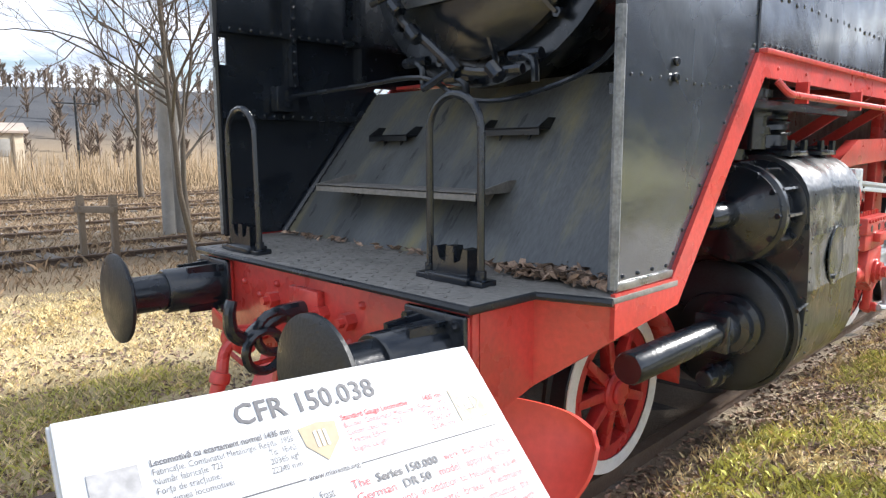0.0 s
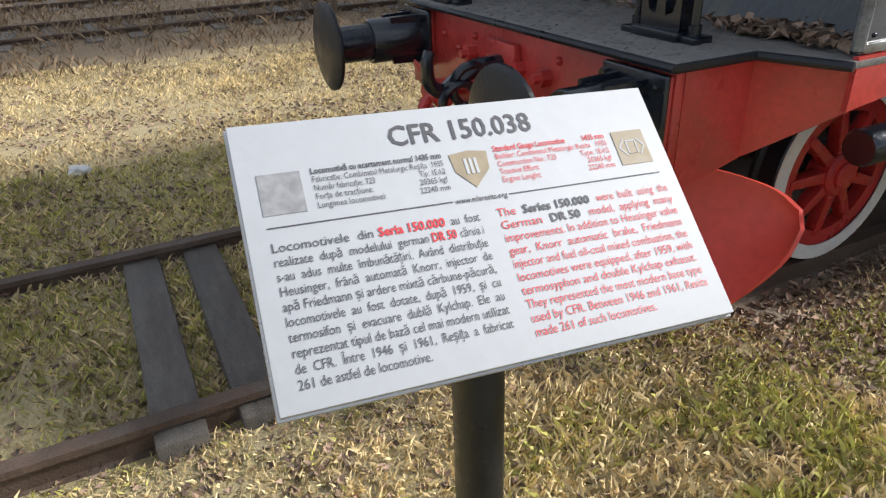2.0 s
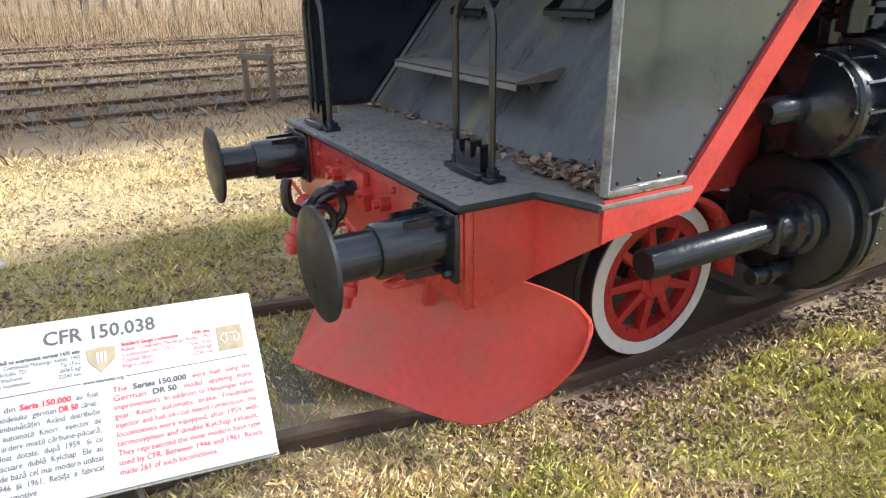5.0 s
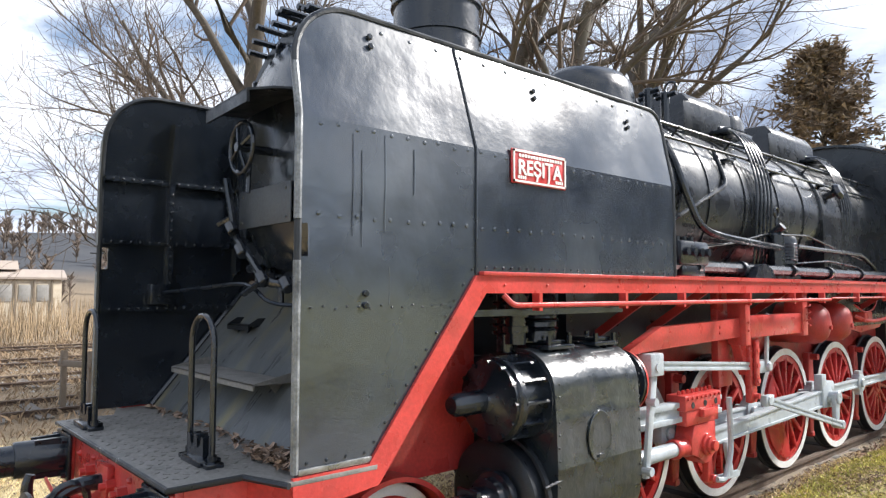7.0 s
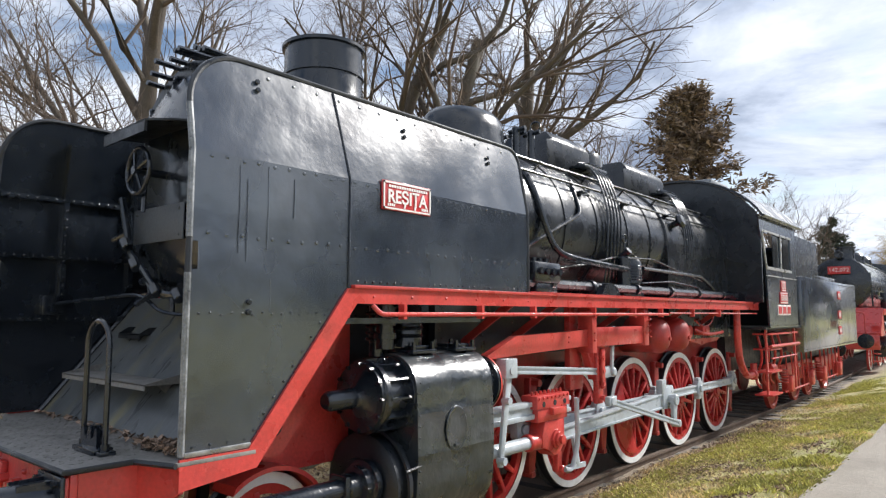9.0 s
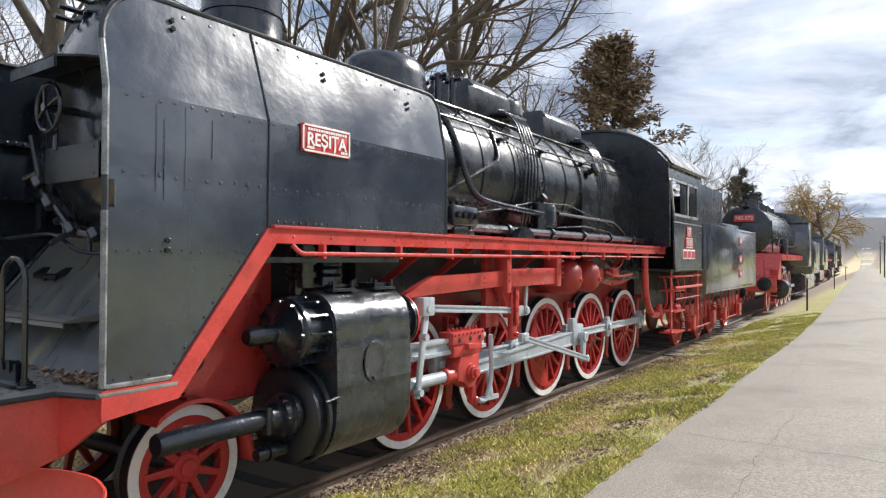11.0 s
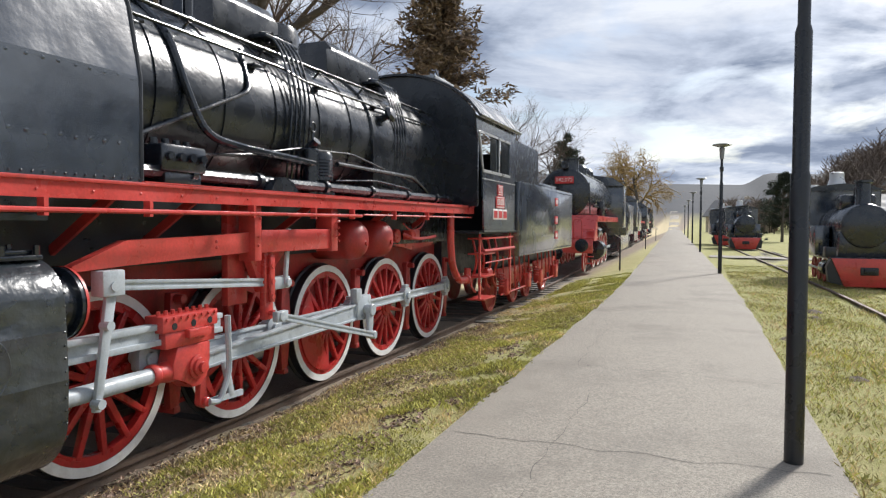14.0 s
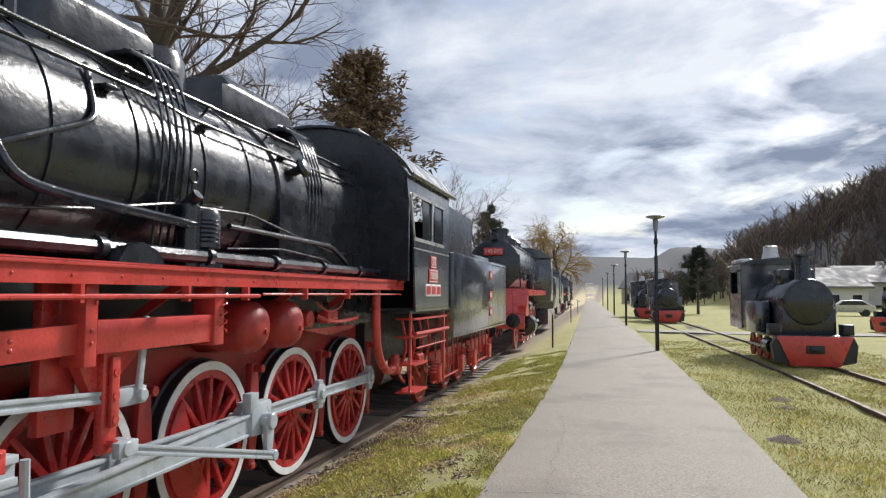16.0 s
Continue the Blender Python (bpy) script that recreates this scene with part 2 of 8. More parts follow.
def lathe(bm, p, d, profile, n=24):
    """Turns a profile of (radius, way along d) round the axis from p."""
    d, u, v = basis(d)
    p = Vector(p)
    prev = None
    for i, (r, h) in enumerate(profile):
        if r < 1e-5:
            tip = bm.verts.new(p + d * h)
            if prev:
                for k in range(n):
                    bm.faces.new((prev[k], prev[(k + 1) % n], tip))
            prev = ("tip", tip)
            continue
        cur = ring(bm, p + d * h, u, v, r, n)
        if prev is None:
            pass
        elif prev[0] == "tip":
            for k in range(n):
                bm.faces.new((prev[1], cur[(k + 1) % n], cur[k]))
        else:
            bridge(bm, prev, cur)
        prev = cur


def cyl(bm, p0, p1, r, r2=None, n=16, edge=0.0):
    p0, p1 = Vector(p0), Vector(p1)
    h = (p1 - p0).length
    r2 = r if r2 is None else r2
    if edge:
        lathe(bm, p0, p1 - p0, [(0, 0), (r - edge, 0), (r, edge), (r2, h - edge), (r2 - edge, h), (0, h)], n)
    else:
        lathe(bm, p0, p1 - p0, [(0, 0), (r, 0), (r2, h), (0, h)], n)


def smooth_line(pts, steps=5):
    pts = [Vector(p) for p in pts]
    if len(pts) < 3:
        return pts
    out = []
    for i in range(len(pts) - 1):
        a, b, c, d = pts[max(i - 1, 0)], pts[i], pts[i + 1], pts[min(i + 2, len(pts) - 1)]
        for k in range(steps):
            t = k / steps
            out.append(0.5 * ((2 * b) + (c - a) * t + (2 * a - 5 * b + 4 * c - d) * t * t + (3 * b - a - 3 * c + d) * t ** 3))
    return out + [pts[-1]]


def bend(pts, r, steps=4):
    """Rounds the corners of a line with radius about r."""
    pts = [Vector(p) for p in pts]
    out = [pts[0]]
    for a, b, c in zip(pts, pts[1:], pts[2:]):
        k = min(r, (b - a).length / 2.1, (c - b).length / 2.1)
        s, e = b + (a - b).normalized() * k, b + (c - b).normalized() * k
        out += [s.lerp(b, t).lerp(b.lerp(e, t), t) for t in [i / steps for i in range(steps + 1)]]
    return out + [pts[-1]]


def tube(bm, pts, r, n=8, r2=None):
    pts = [Vector(p) for p in pts]
    prev = None
    u = None
    for i, p in enumerate(pts):
        d = (pts[min(i + 1, len(pts) - 1)] - pts[max(i - 1, 0)]).normalized()
        if u is None:
            _, u, v = basis(d)
        else:
            u = (u - d * u.dot(d)).normalized()
            v = d.cross(u)
        rr = r if r2 is None else r + (r2 - r) * i / max(1, len(pts) - 1)
        cur = ring(bm, p, u, v, rr, n)
        if prev:
            bridge(bm, prev, cur)
        else:
            bm.faces.new(list(reversed(cur)))
        prev = cur
    bm.faces.new(prev)


def prism(bm, pts, axis, a, b, bevel=0.0):
    """A flat outline pushed from a to b along an axis: x takes (y, z), y takes (x, z), z takes (x, y)."""
    def at(p, h):
        return {"x": (h, p[0], p[1]), "y": (p[0], h, p[1]), "z": (p[0], p[1], h)}[axis]
    lo, hi = [bm.verts.new(at(p, a)) for p in pts], [bm.verts.new(at(p, b)) for p in pts]
    fs = [bm.faces.new(list(reversed(lo))), bm.faces.new(hi)]
    n = len(pts)
    for i in range(n):
        fs.append(bm.faces.new((lo[i], lo[(i + 1) % n], hi[(i + 1) % n], hi[i])))
    if bevel:
        bmesh.ops.bevel(bm, geom=list({e for f in fs for e in f.edges}), offset=bevel, segments=2, affect="EDGES", profile=0.5)
    return fs


def bar(bm, p0, p1, w, h, side=(1, 0, 0), bevel=0.0, w2=None, h2=None):
    """A straight bar of section w (along side) x h."""
    p0, p1 = Vector(p0), Vector(p1)
    d = (p1 - p0).normalized()
    s = Vector(side); s = (s - d * s.dot(d)).normalized()
    t = d.cross(s)
    w2, h2 = w2 or w, h2 or h
    q = [[bm.verts.new(p + s * (i * ww / 2) + t * (j * hh / 2)) for i, j in ((-1, -1), (1, -1), (1, 1), (-1, 1))] for p, ww, hh in ((p0, w, h), (p1, w2, h2))]
    fs = [bm.faces.new(list(reversed(q[0]))), bm.faces.new(q[1])]
    for i in range(4):
        fs.append(bm.faces.new((q[0][i], q[0][(i + 1) % 4], q[1][(i + 1) % 4], q[1][i])))
    if bevel:
        bmesh.ops.bevel(bm, geom=list({e for f in fs for e in f.edges}), offset=bevel, segments=2, affect="EDGES", profile=0.5)


def rivet(bm, p, d, r=0.012, h=None, n=6):
    lathe(bm, p, d, [(r, -0.002), (r * 0.85, (h or r * 0.7) * 0.6), (r * 0.4, h or r * 0.7), (0, h or r * 0.72)], n)


def part(name, bm, mat, parent=None, label="", flat=False, angle=35):
    bmesh.ops.recalc_face_normals(bm, faces=bm.faces)
    me = bpy.data.meshes.new(name)
    bm.to_mesh(me)
    bm.free()
    me.materials.append(mat)
    if not flat:
        me.shade_smooth()
        me.set_sharp_from_angle(angle=radians(angle))
    ob = new(name, me)
    if parent is not None:
        ob.parent = parent
        ob.matrix_parent_inverse = parent.matrix_world.inverted() if parent.type == "EMPTY" else Matrix()
    if label:
        tagged(ob, label)
    return ob


def thing(name, label, category, at=(0, 0, 0), group=""):
    ob = new(name)
    ob.location = at
    ob.empty_display_size = 0.2
    bpy.context.view_layer.update()
    return tagged(ob, label, category, group)


B = bmesh.new


def words(name, body, size, m, mat, parent, thick=0.0, align="CENTER", bold=0.0, width=None):
    """Raised or printed lettering with the built-in font, as a mesh at m."""
    cu = bpy.data.curves.new(name, "FONT")
    cu.body, cu.size, cu.extrude, cu.align_x, cu.align_y, cu.offset = body, size, thick, align, "CENTER", bold
    cu.resolution_u = 2
    tmp = bpy.data.objects.new(name, cu)
    scene.collection.objects.link(tmp)
    dg = bpy.context.evaluated_depsgraph_get()
    me = bpy.data.meshes.new_from_object(tmp.evaluated_get(dg))
    bpy.data.objects.remove(tmp)
    k = 1.0
    if width:
        xs = [v.co.x for v in me.vertices]
        k = width / max(1e-6, max(xs) - min(xs))
    me.transform(m @ Matrix.Diagonal((k, 1, 1, 1)))
    me.materials.clear()
    me.materials.append(mat)
    ob = new(name, me)
    if parent is not None:
        ob.parent = parent
        ob.matrix_parent_inverse = parent.matrix_world.inverted() if parent.type == "EMPTY" else Matrix()
    return ob

# ---- ground, path, tracks ----
def drift(y):
    """How far the row and the path bend to -x beyond the tender."""
    return -0.037 * (math.sqrt((y - 17) ** 2 + 16) + (y - 17)) / 2 + 0.08 if y > -5 else 0.0


def lerp_table(t, x):
    for (a, va), (b, vb) in zip(t, t[1:]):
        if x <= b:
            k = (x - a) / (b - a)
            return va + (vb - va) * max(0, min(1, k))
    return t[-1][1]


PROFILE = [(-60, -0.1), (-3, -0.08), (-1.25, -0.06), (-0.9, -0.10), (-0.62, -0.12), (0.62, -0.12), (0.9, -0.10), (1.5, -0.02), (2.2, 0.12), (2.9, 0.25), (3.2, 0.25), (5.8, 0.25), (6.1, 0.27), (7.4, 0.24), (12, 0.22), (60, 0.2)]


def front_shift(y):
    """The track in front of the engine lies a little over to -x."""
    k = max(0.0, min(1.0, (1.9 - y) / 2.2))
    return -0.34 * k * k * (3 - 2 * k)


def ground_z(x, y):
    xx = x - drift(y)
    if -2.4 < xx < 2.0:
        xx -= front_shift(y) * min(1.0, (2.4 - abs(xx + 0.2)) / 1.0 if abs(xx + 0.2) > 1.4 else 1.0)
    z = lerp_table(PROFILE, xx)
    bumpy = 0.0 if 2.9 < xx < 6.0 else 1.0
    z += bumpy * 0.035 * noise.noise((x * 0.9, y * 0.9, 0.3)) + bumpy * 0.02 * noise.noise((x * 2.7, y * 2.7, 4.1))
    # far slopes: a low hill behind the yard, a far ridge ahead, a wooded hill to the east
    if x < -70:
        k = min(1, (-70 - x) / 130)
        z += 19 * k * k * (3 - 2 * k) * (0.85 + 0.3 * noise.noise((x * 0.008, y * 0.008, 7)))
    if y > 160:
        k = min(1, (y - 160) / 440)
        z += 44 * k * k * (3 - 2 * k) * (0.85 + 0.35 * noise.noise((x * 0.004 + 5, y * 0.003, 2)))
    k = max(0, min(1, (x - 10 - 0.04 * y) / 22)) * max(0, min(1, (y - 100) / 30))
    z += 11 * k * k * (3 - 2 * k) * (0.9 + 0.25 * noise.noise((x * 0.02, y * 0.02, 3)))
    # the wooded valley side along the east
    k = max(0, min(1, (x - 30 - 6 * noise.noise((y * 0.02, 3.0, 1.0))) / 50)) * max(0, min(1, (y - 45) / 50)) * max(0, min(1, (330 - y) / 120))
    z += 21 * k * k * (3 - 2 * k) * (0.9 + 0.25 * noise.noise((x * 0.015, y * 0.015, 8)))
    return z


def spaced(fine, far):
    out, x, step = [0.0], 0.0, fine[1]
    while x < far:
        step = fine[1] if x < fine[0] else step * 1.16
        x += step
        out.append(x)
    return out


def ground_material():
    m = bpy.data.materials.new("winter_grass_ground")
    m.use_nodes = True
    nt = m.node_tree
    n, l = nt.nodes, nt.links
    b = n["Principled BSDF"]
    b.inputs["Roughness"].default_value = 0.95
    geo = n.new("ShaderNodeNewGeometry")

    def noise_at(scale, detail=6, rough=0.6, stretch=None):
        t = n.new("ShaderNodeTexNoise")
        t.inputs["Scale"].default_value, t.inputs["Detail"].default_value, t.inputs["Roughness"].default_value = scale, detail, rough
        l.new(geo.outputs["Position"], t.inputs["Vector"])
        return t.outputs[0]

    def ramp(src, lo, hi):
        r = n.new("ShaderNodeMapRange")
        r.inputs["From Min"].default_value, r.inputs["From Max"].default_value = lo, hi
        l.new(src, r.inputs["Value"])
        return r.outputs[0]

    def mixed(fac, a, c):
        x = n.new("ShaderNodeMix"); x.data_type = "RGBA"
        l.new(fac, x.inputs["Factor"])
        for k, v in (("A", a), ("B", c)):
            if isinstance(v, tuple):
                x.inputs[k].default_value = (*v, 1)
            else:
                l.new(v, x.inputs[k])
        return x.outputs["Result"]

    def math2(op, a, c):
        x = n.new("ShaderNodeMath"); x.operation = op
        for i, v in enumerate((a, c)):
            if isinstance(v, (int, float)):
                x.inputs[i].default_value = v
            else:
                l.new(v, x.inputs[i])
        return x.outputs[0]
    sep = n.new("ShaderNodeSeparateXYZ")
    l.new(geo.outputs["Position"], sep.inputs[0])
    fine = noise_at(55, 4, 0.7)
    mid = noise_at(3.2)
    big = noise_at(0.45)
    green = mixed(fine, (0.15, 0.15, 0.04), (0.47, 0.455, 0.15))
    straw = mixed(fine, (0.33, 0.26, 0.13), (0.80, 0.66, 0.40))
    soil = mixed(fine, (0.11, 0.088, 0.066), (0.44, 0.35, 0.26))
    # greener beside the path, straw behind the engine, bare soil by the rails
    east = ramp(sep.outputs["X"], -2.0, 3.0)
    north = ramp(sep.outputs["Y"], -1.0, 9.0)
    greenness = math2("MULTIPLY", east, math2("ADD", math2("MULTIPLY", north, 0.35), 0.55))
    g = ramp(math2("ADD", greenness, math2("MULTIPLY", math2("SUBTRACT", math2("ADD", math2("ADD", mid, big), math2("MULTIPLY", noise_at(17, 5, 0.7), 1.6)), 1.8), 0.8)), 0.1, 1.0)
    grass = mixed(g, straw, green)
    bare = ramp(math2("ADD", mid, math2("MULTIPLY", big, 0.7)), 0.93, 1.12)
    rail = math2("ABSOLUTE", sep.outputs["X"], 0.0)
    byrail = math2("MULTIPLY", ramp(math2("ADD", rail, math2("MULTIPLY", mid, 1.6)), 2.35, 1.6), ramp(math2("ADD", sep.outputs["Y"], mid), -0.9, 1.8))
    col = mixed(math2("MAXIMUM", math2("MULTIPLY", bare, 0.55), byrail), grass, soil)
    # the old yard: brown scrub and ballast
    yard = ramp(math2("ADD", sep.outputs["X"], math2("MULTIPLY", big, 3.0)), -4.6, -6.2)
    scrub = mixed(mid, (0.085, 0.06, 0.042), (0.26, 0.185, 0.12))
    col = mixed(math2("MULTIPLY", yard, 0.85), col, scrub)
    # wooded slopes, the blue of distant haze put into their colour
    hill = ramp(sep.outputs["Z"], 1.5, 6.0)
    hazy_wood = mixed(noise_at(0.12, 9, 0.75), (0.026, 0.031, 0.040), (0.085, 0.086, 0.092))
    col = mixed(hill, col, hazy_wood)
    l.new(col, b.inputs["Base Color"])
    bp = n.new("ShaderNodeBump"); bp.inputs["Strength"].default_value = 0.8; bp.inputs["Distance"].default_value = 0.03
    l.new(math2("ADD", fine, mid), bp.inputs["Height"]); l.new(bp.outputs[0], b.inputs["Normal"])
    return m


GROUND = ground_material()


def build_ground():
    px = spaced((14, 0.25), 900)
    xs = [-v for v in reversed(px[1:])] + px
    py = spaced((26, 0.3), 1500)
    ys = [-v for v in reversed(spaced((3, 0.3), 500)[1:])] + py
    verts = [(x, y, ground_z(x, y)) for y in ys for x in xs]
    w = len(xs)
    faces = [(j * w + i, j * w + i + 1, (j + 1) * w + i + 1, (j + 1) * w + i) for j in range(len(ys) - 1) for i in range(w - 1)]
    me = bpy.data.meshes.new("ground")
    me.from_pydata(verts, [], faces)
    me.materials.append(GROUND)
    me.shade_smooth()
    return tagged(new("ground", me), "patchy green and straw winter grass with bare soil", "ground", kind="structure")


ground = build_ground()

PATH_W, PATH_E, PATH_Z = 3.1, 5.87, 0.29


def build_path():
    bm = B()
    ys = [-14 + i * 0.25 for i in range(60)] + [1 + i * 0.5 for i in range(60)] + [31 + i * 4 for i in range(60)]
    prev = None
    for y in ys:
        wob = 0.05 * noise.noise((0, y * 0.8, 1)) + 0.025 * noise.noise((0, y * 3, 9))
        wob2 = 0.05 * noise.noise((7, y * 0.8, 1)) + 0.025 * noise.noise((9, y * 3, 9))
        d = drift(y)
        a, e = PATH_W + wob + d, PATH_E + wob2 + d
        if y > 150:
            z = ground_z((a + e) / 2, y) + 0.06
        else:
            z = PATH_Z
        row = [bm.verts.new(p) for p in ((a - 0.06, y, z - 0.14), (a, y, z - 0.012), (a + 0.04, y, z), ((a + e) / 2, y, z + 0.012), (e - 0.04, y, z), (e, y, z - 0.012), (e + 0.06, y, z - 0.14))]
        if prev:
            for i in range(6):
                bm.faces.new((prev[i], prev[i + 1], row[i + 1], row[i]))
        prev = row
    ob = part("path", bm, ASPHALT)
    tagged(ob, "pale grey worn asphalt footpath with transverse cracks", "path", kind="structure")
    # cracks across the path
    rnd = random.Random(5)
    bm = B()
    for y in (3.6, 5.9, 8.6, 11.4, 14.5, 18.2, 22.5):
        x, yy = PATH_W + 0.05, y
        pts = []
        while x < PATH_E - 0.05:
            pts.append((x + drift(yy), yy))
            x += rnd.uniform(0.05, 0.14)
            yy += rnd.uniform(-0.045, 0.045) + (y - yy) * 0.1
        w = [rnd.uniform(0.0015, 0.005) for _ in pts]
        for (x0, y0), (x1, y1), w0, w1 in zip(pts, pts[1:], w, w[1:]):
            def pz(xx, yy2):
                c = (PATH_W + PATH_E) / 2 + drift(yy2)
                return PATH_Z + 0.012 * max(0, 1 - abs(xx - c) / 1.35) + 0.003
            bm.faces.new([bm.verts.new(p) for p in ((x0, y0 - w0, pz(x0, y0)), (x1, y1 - w1, pz(x1, y1)), (x1, y1 + w1, pz(x1, y1)), (x0, y0 + w0, pz(x0, y0)))])
    for x, y0, y1 in ((4.05, 3.62, 7.4), (4.9, 2.2, 3.55), (3.75, 8.7, 12.5)):
        y, xx = y0, x
        while y < y1:
            ny, nx, w = y + rnd.uniform(0.06, 0.16), xx + rnd.uniform(-0.03, 0.03), rnd.uniform(0.001, 0.0028)
            z = PATH_Z + 0.012 * max(0, 1 - abs(xx - 4.485) / 1.35) + 0.003
            bm.faces.new([bm.verts.new(p) for p in ((xx - w, y, z), (xx + w, y, z), (nx + w, ny, z), (nx - w, ny, z))])
            y, xx = ny, nx
    part("crack", bm, CRACK, ob, "dark ragged cracks", flat=True)
    return ob


path = build_path()


def rail_mesh(name, x, y0, y1, z, parent, step=3.0):
    """One rail with head, web and foot; z is the top."""
    prof = [(-0.035, 0), (0.035, 0), (0.036, -0.03), (0.012, -0.045), (0.01, -0.12), (0.06, -0.135), (0.06, -0.145), (-0.06, -0.145), (-0.06, -0.135), (-0.01, -0.12), (-0.012, -0.045), (-0.036, -0.03)]
    bm = B()
    prev, y = None, y0
    while True:
        row = [bm.verts.new((x(y) + a, y, z + b)) for a, b in prof]
        if prev:
            bridge(bm, prev, row)
        else:
            bm.faces.new(row)
        prev = row
        if y >= y1:
            break
        y = min(y1, y + step)
    bm.faces.new(list(reversed(prev)))
    return part(name, bm, RUST, parent)


def build_track(label, xc, y0, y1, z, pitch=0.62, near=(0, 0), joint=(), step=3.0):
    t = thing("railway_track", label, "railway track", (xc(0), y0, z - 0.15))
    for s in (-1, 1):
        rail_mesh("rail", lambda y, s=s: xc(y) + s * 0.7525, y0, y1, z, t, step)
    rows = list(joint)
    y = y0 + 0.2
    while y < y1:
        rows.append(y)
        y += pitch
    shared, rest = None, B()
    for y in rows:
        if near[0] <= y <= near[1]:
            if shared is None:
                bm = B()
                box(bm, (-0.86, -0.095, -0.16), (0.86, 0.095, 0.0), 0.015)
                o = part("sleeper", bm, SLEEPER, t)
                shared = o.data
            else:
                o = new("sleeper", shared)
                o.parent, o.matrix_parent_inverse = t, t.matrix_world.inverted()
            o.location = (xc(y), y, z - (0.05 if -1.1 < y < -0.4 else 0.15 if y < 0 else 0.115))
        else:
            box(rest, (xc(y) - 1.25, y - 0.12, z - 0.24), (xc(y) + 1.25, y + 0.12, z - 0.08))
    tagged(part("sleeper_bed", rest, SLEEPER, t), kind="stuff")
    return t


def main_line(y):
    """The engine's track: straight under it, set over to -x in front of it, bending away far behind."""
    return drift(y) if y > 16 else front_shift(y)


build_track("rusty rails on weathered sleepers sunk in grass", main_line, -9.12, 120.0, 0.0, near=(-6, 14), joint=(-0.545,), step=0.4)
build_track("rusty rails on sleepers beside the footpath", lambda y: 8.78 + drift(y) * 1.0 - (0.0 if y < 20 else 0.0), 6.0, 70.0, 0.31, near=(8, 30))
for x0 in (-10.2, -14.6, -19.5, -25.0):
    build_track("rusty disused yard rails in brown scrub", lambda y, x0=x0: x0, -45.0, 60.0, 0.02)

# ---- the black and red steam locomotive ----
loco = thing("steam_locomotive", "black steam locomotive with red frames, white-rimmed wheels and grey rods", "locomotive", (0, 6, 0))
AX = 3.02          # height of the boiler's axis
DRIVERS = [4.8, 6.45, 8.1, 9.75, 11.4]
CRANK = (0.30, 0.14)


def lp(name, bm, mat, parent=None, label="", **k):
    return part(name, bm, mat, parent or loco, label, **k)


# frames between the wheels
for s in (-1, 1):
    bm = B()
    prism(bm, [(0.95, 0.75), (0.95, 1.15), (1.6, 1.15), (2.6, 1.55), (12.2, 1.55), (12.2, 0.75), (5.0, 0.55), (3.2, 0.75), (2.7, 1.0), (1.7, 1.0)], "x", s * 0.58, s * 0.61)
    lp("main_frame", bm, DARKRED)
bm = B()
box(bm, (-0.57, 3.0, 0.8), (0.57, 12.0, 1.5))
lp("frame_stretcher", bm, DULL)


def wheel(y, r, name, spokes, tyre, x, s, hub=0.14, balance=None):
    """One spoked wheel standing across x; s is the side it faces."""
    bm = B()
    c = Vector((x, y, r))
    d = (s, 0, 0)
    rim = r - tyre
    lathe(bm, c, d, [(rim - 0.075, -0.05), (rim, -0.05), (rim, 0.02), (rim - 0.075, 0.02), (rim - 0.075, -0.05)], 48)
    cyl(bm, c + Vector((-s * 0.07, 0, 0)), c + Vector((s * 0.055, 0, 0)), hub, hub * 0.92, 24, 0.012)
    cyl(bm, c + Vector((s * 0.04, 0, 0)), c + Vector((s * 0.075, 0, 0)), hub * 0.55, None, 16, 0.008)
    if balance:
        a0, span = balance
        pts = [(y + (rim - 0.06) * math.cos(a0 + t), r + (rim - 0.06) * math.sin(a0 + t)) for t in [(-span + 2 * span * k / 12) for k in range(13)]]
        prism(bm, pts, "x", x - s * 0.045, x + s * 0.046)
    # far-side wheels get the deeper red: their shade is put into the colour
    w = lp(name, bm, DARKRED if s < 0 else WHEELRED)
    for i in range(spokes):
        a = 2 * math.pi * (i + 0.5) / spokes
        e = Vector((0, math.cos(a), math.sin(a)))
        bm = B()
        bar(bm, c + e * hub * 0.8, c + e * (rim - 0.05), 0.075, 0.06, (1, 0, 0), 0.006, 0.055, 0.045)
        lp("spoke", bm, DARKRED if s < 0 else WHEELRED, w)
    bm = B()
    lathe(bm, c, d, [(rim, -0.055), (rim, 0.028), (r - 0.008, 0.028), (r, 0.02), (r, -0.065), (r + 0.025, -0.075), (r + 0.02, -0.1), (rim, -0.1), (rim, -0.055)], 56)
    lp("tyre", bm, DULL, w, "red-dirty steel tyre")
    bm = B()
    lathe(bm, c, d, [(rim - 0.004, 0.029), (rim - 0.004, 0.034), (r - 0.006, 0.034), (r - 0.003, 0.029), (rim - 0.004, 0.029)], 56)
    lp("white_band", bm, WHITE, w, "white painted tyre face")
    return w


for s in (1, -1):
    wheel(2.2, 0.45, "leading_wheel", 9, 0.075, 0.765 * s, s, 0.12)
    for i, y in enumerate(DRIVERS):
        a = math.atan2(CRANK[1], CRANK[0]) + math.pi
        wheel(y, 0.7, "driving_wheel", 15, 0.075, 0.765 * s, s, 0.15, (a, 1.25 if i == 2 else 0.5))
for y, r in [(2.2, 0.07)] + [(y, 0.095) for y in DRIVERS]:
    bm = B()
    cyl(bm, (-0.72, y, 0.45 if y < 3 else 0.7), (0.72, y, 0.45 if y < 3 else 0.7), r)
    lp("axle", bm, DULL)
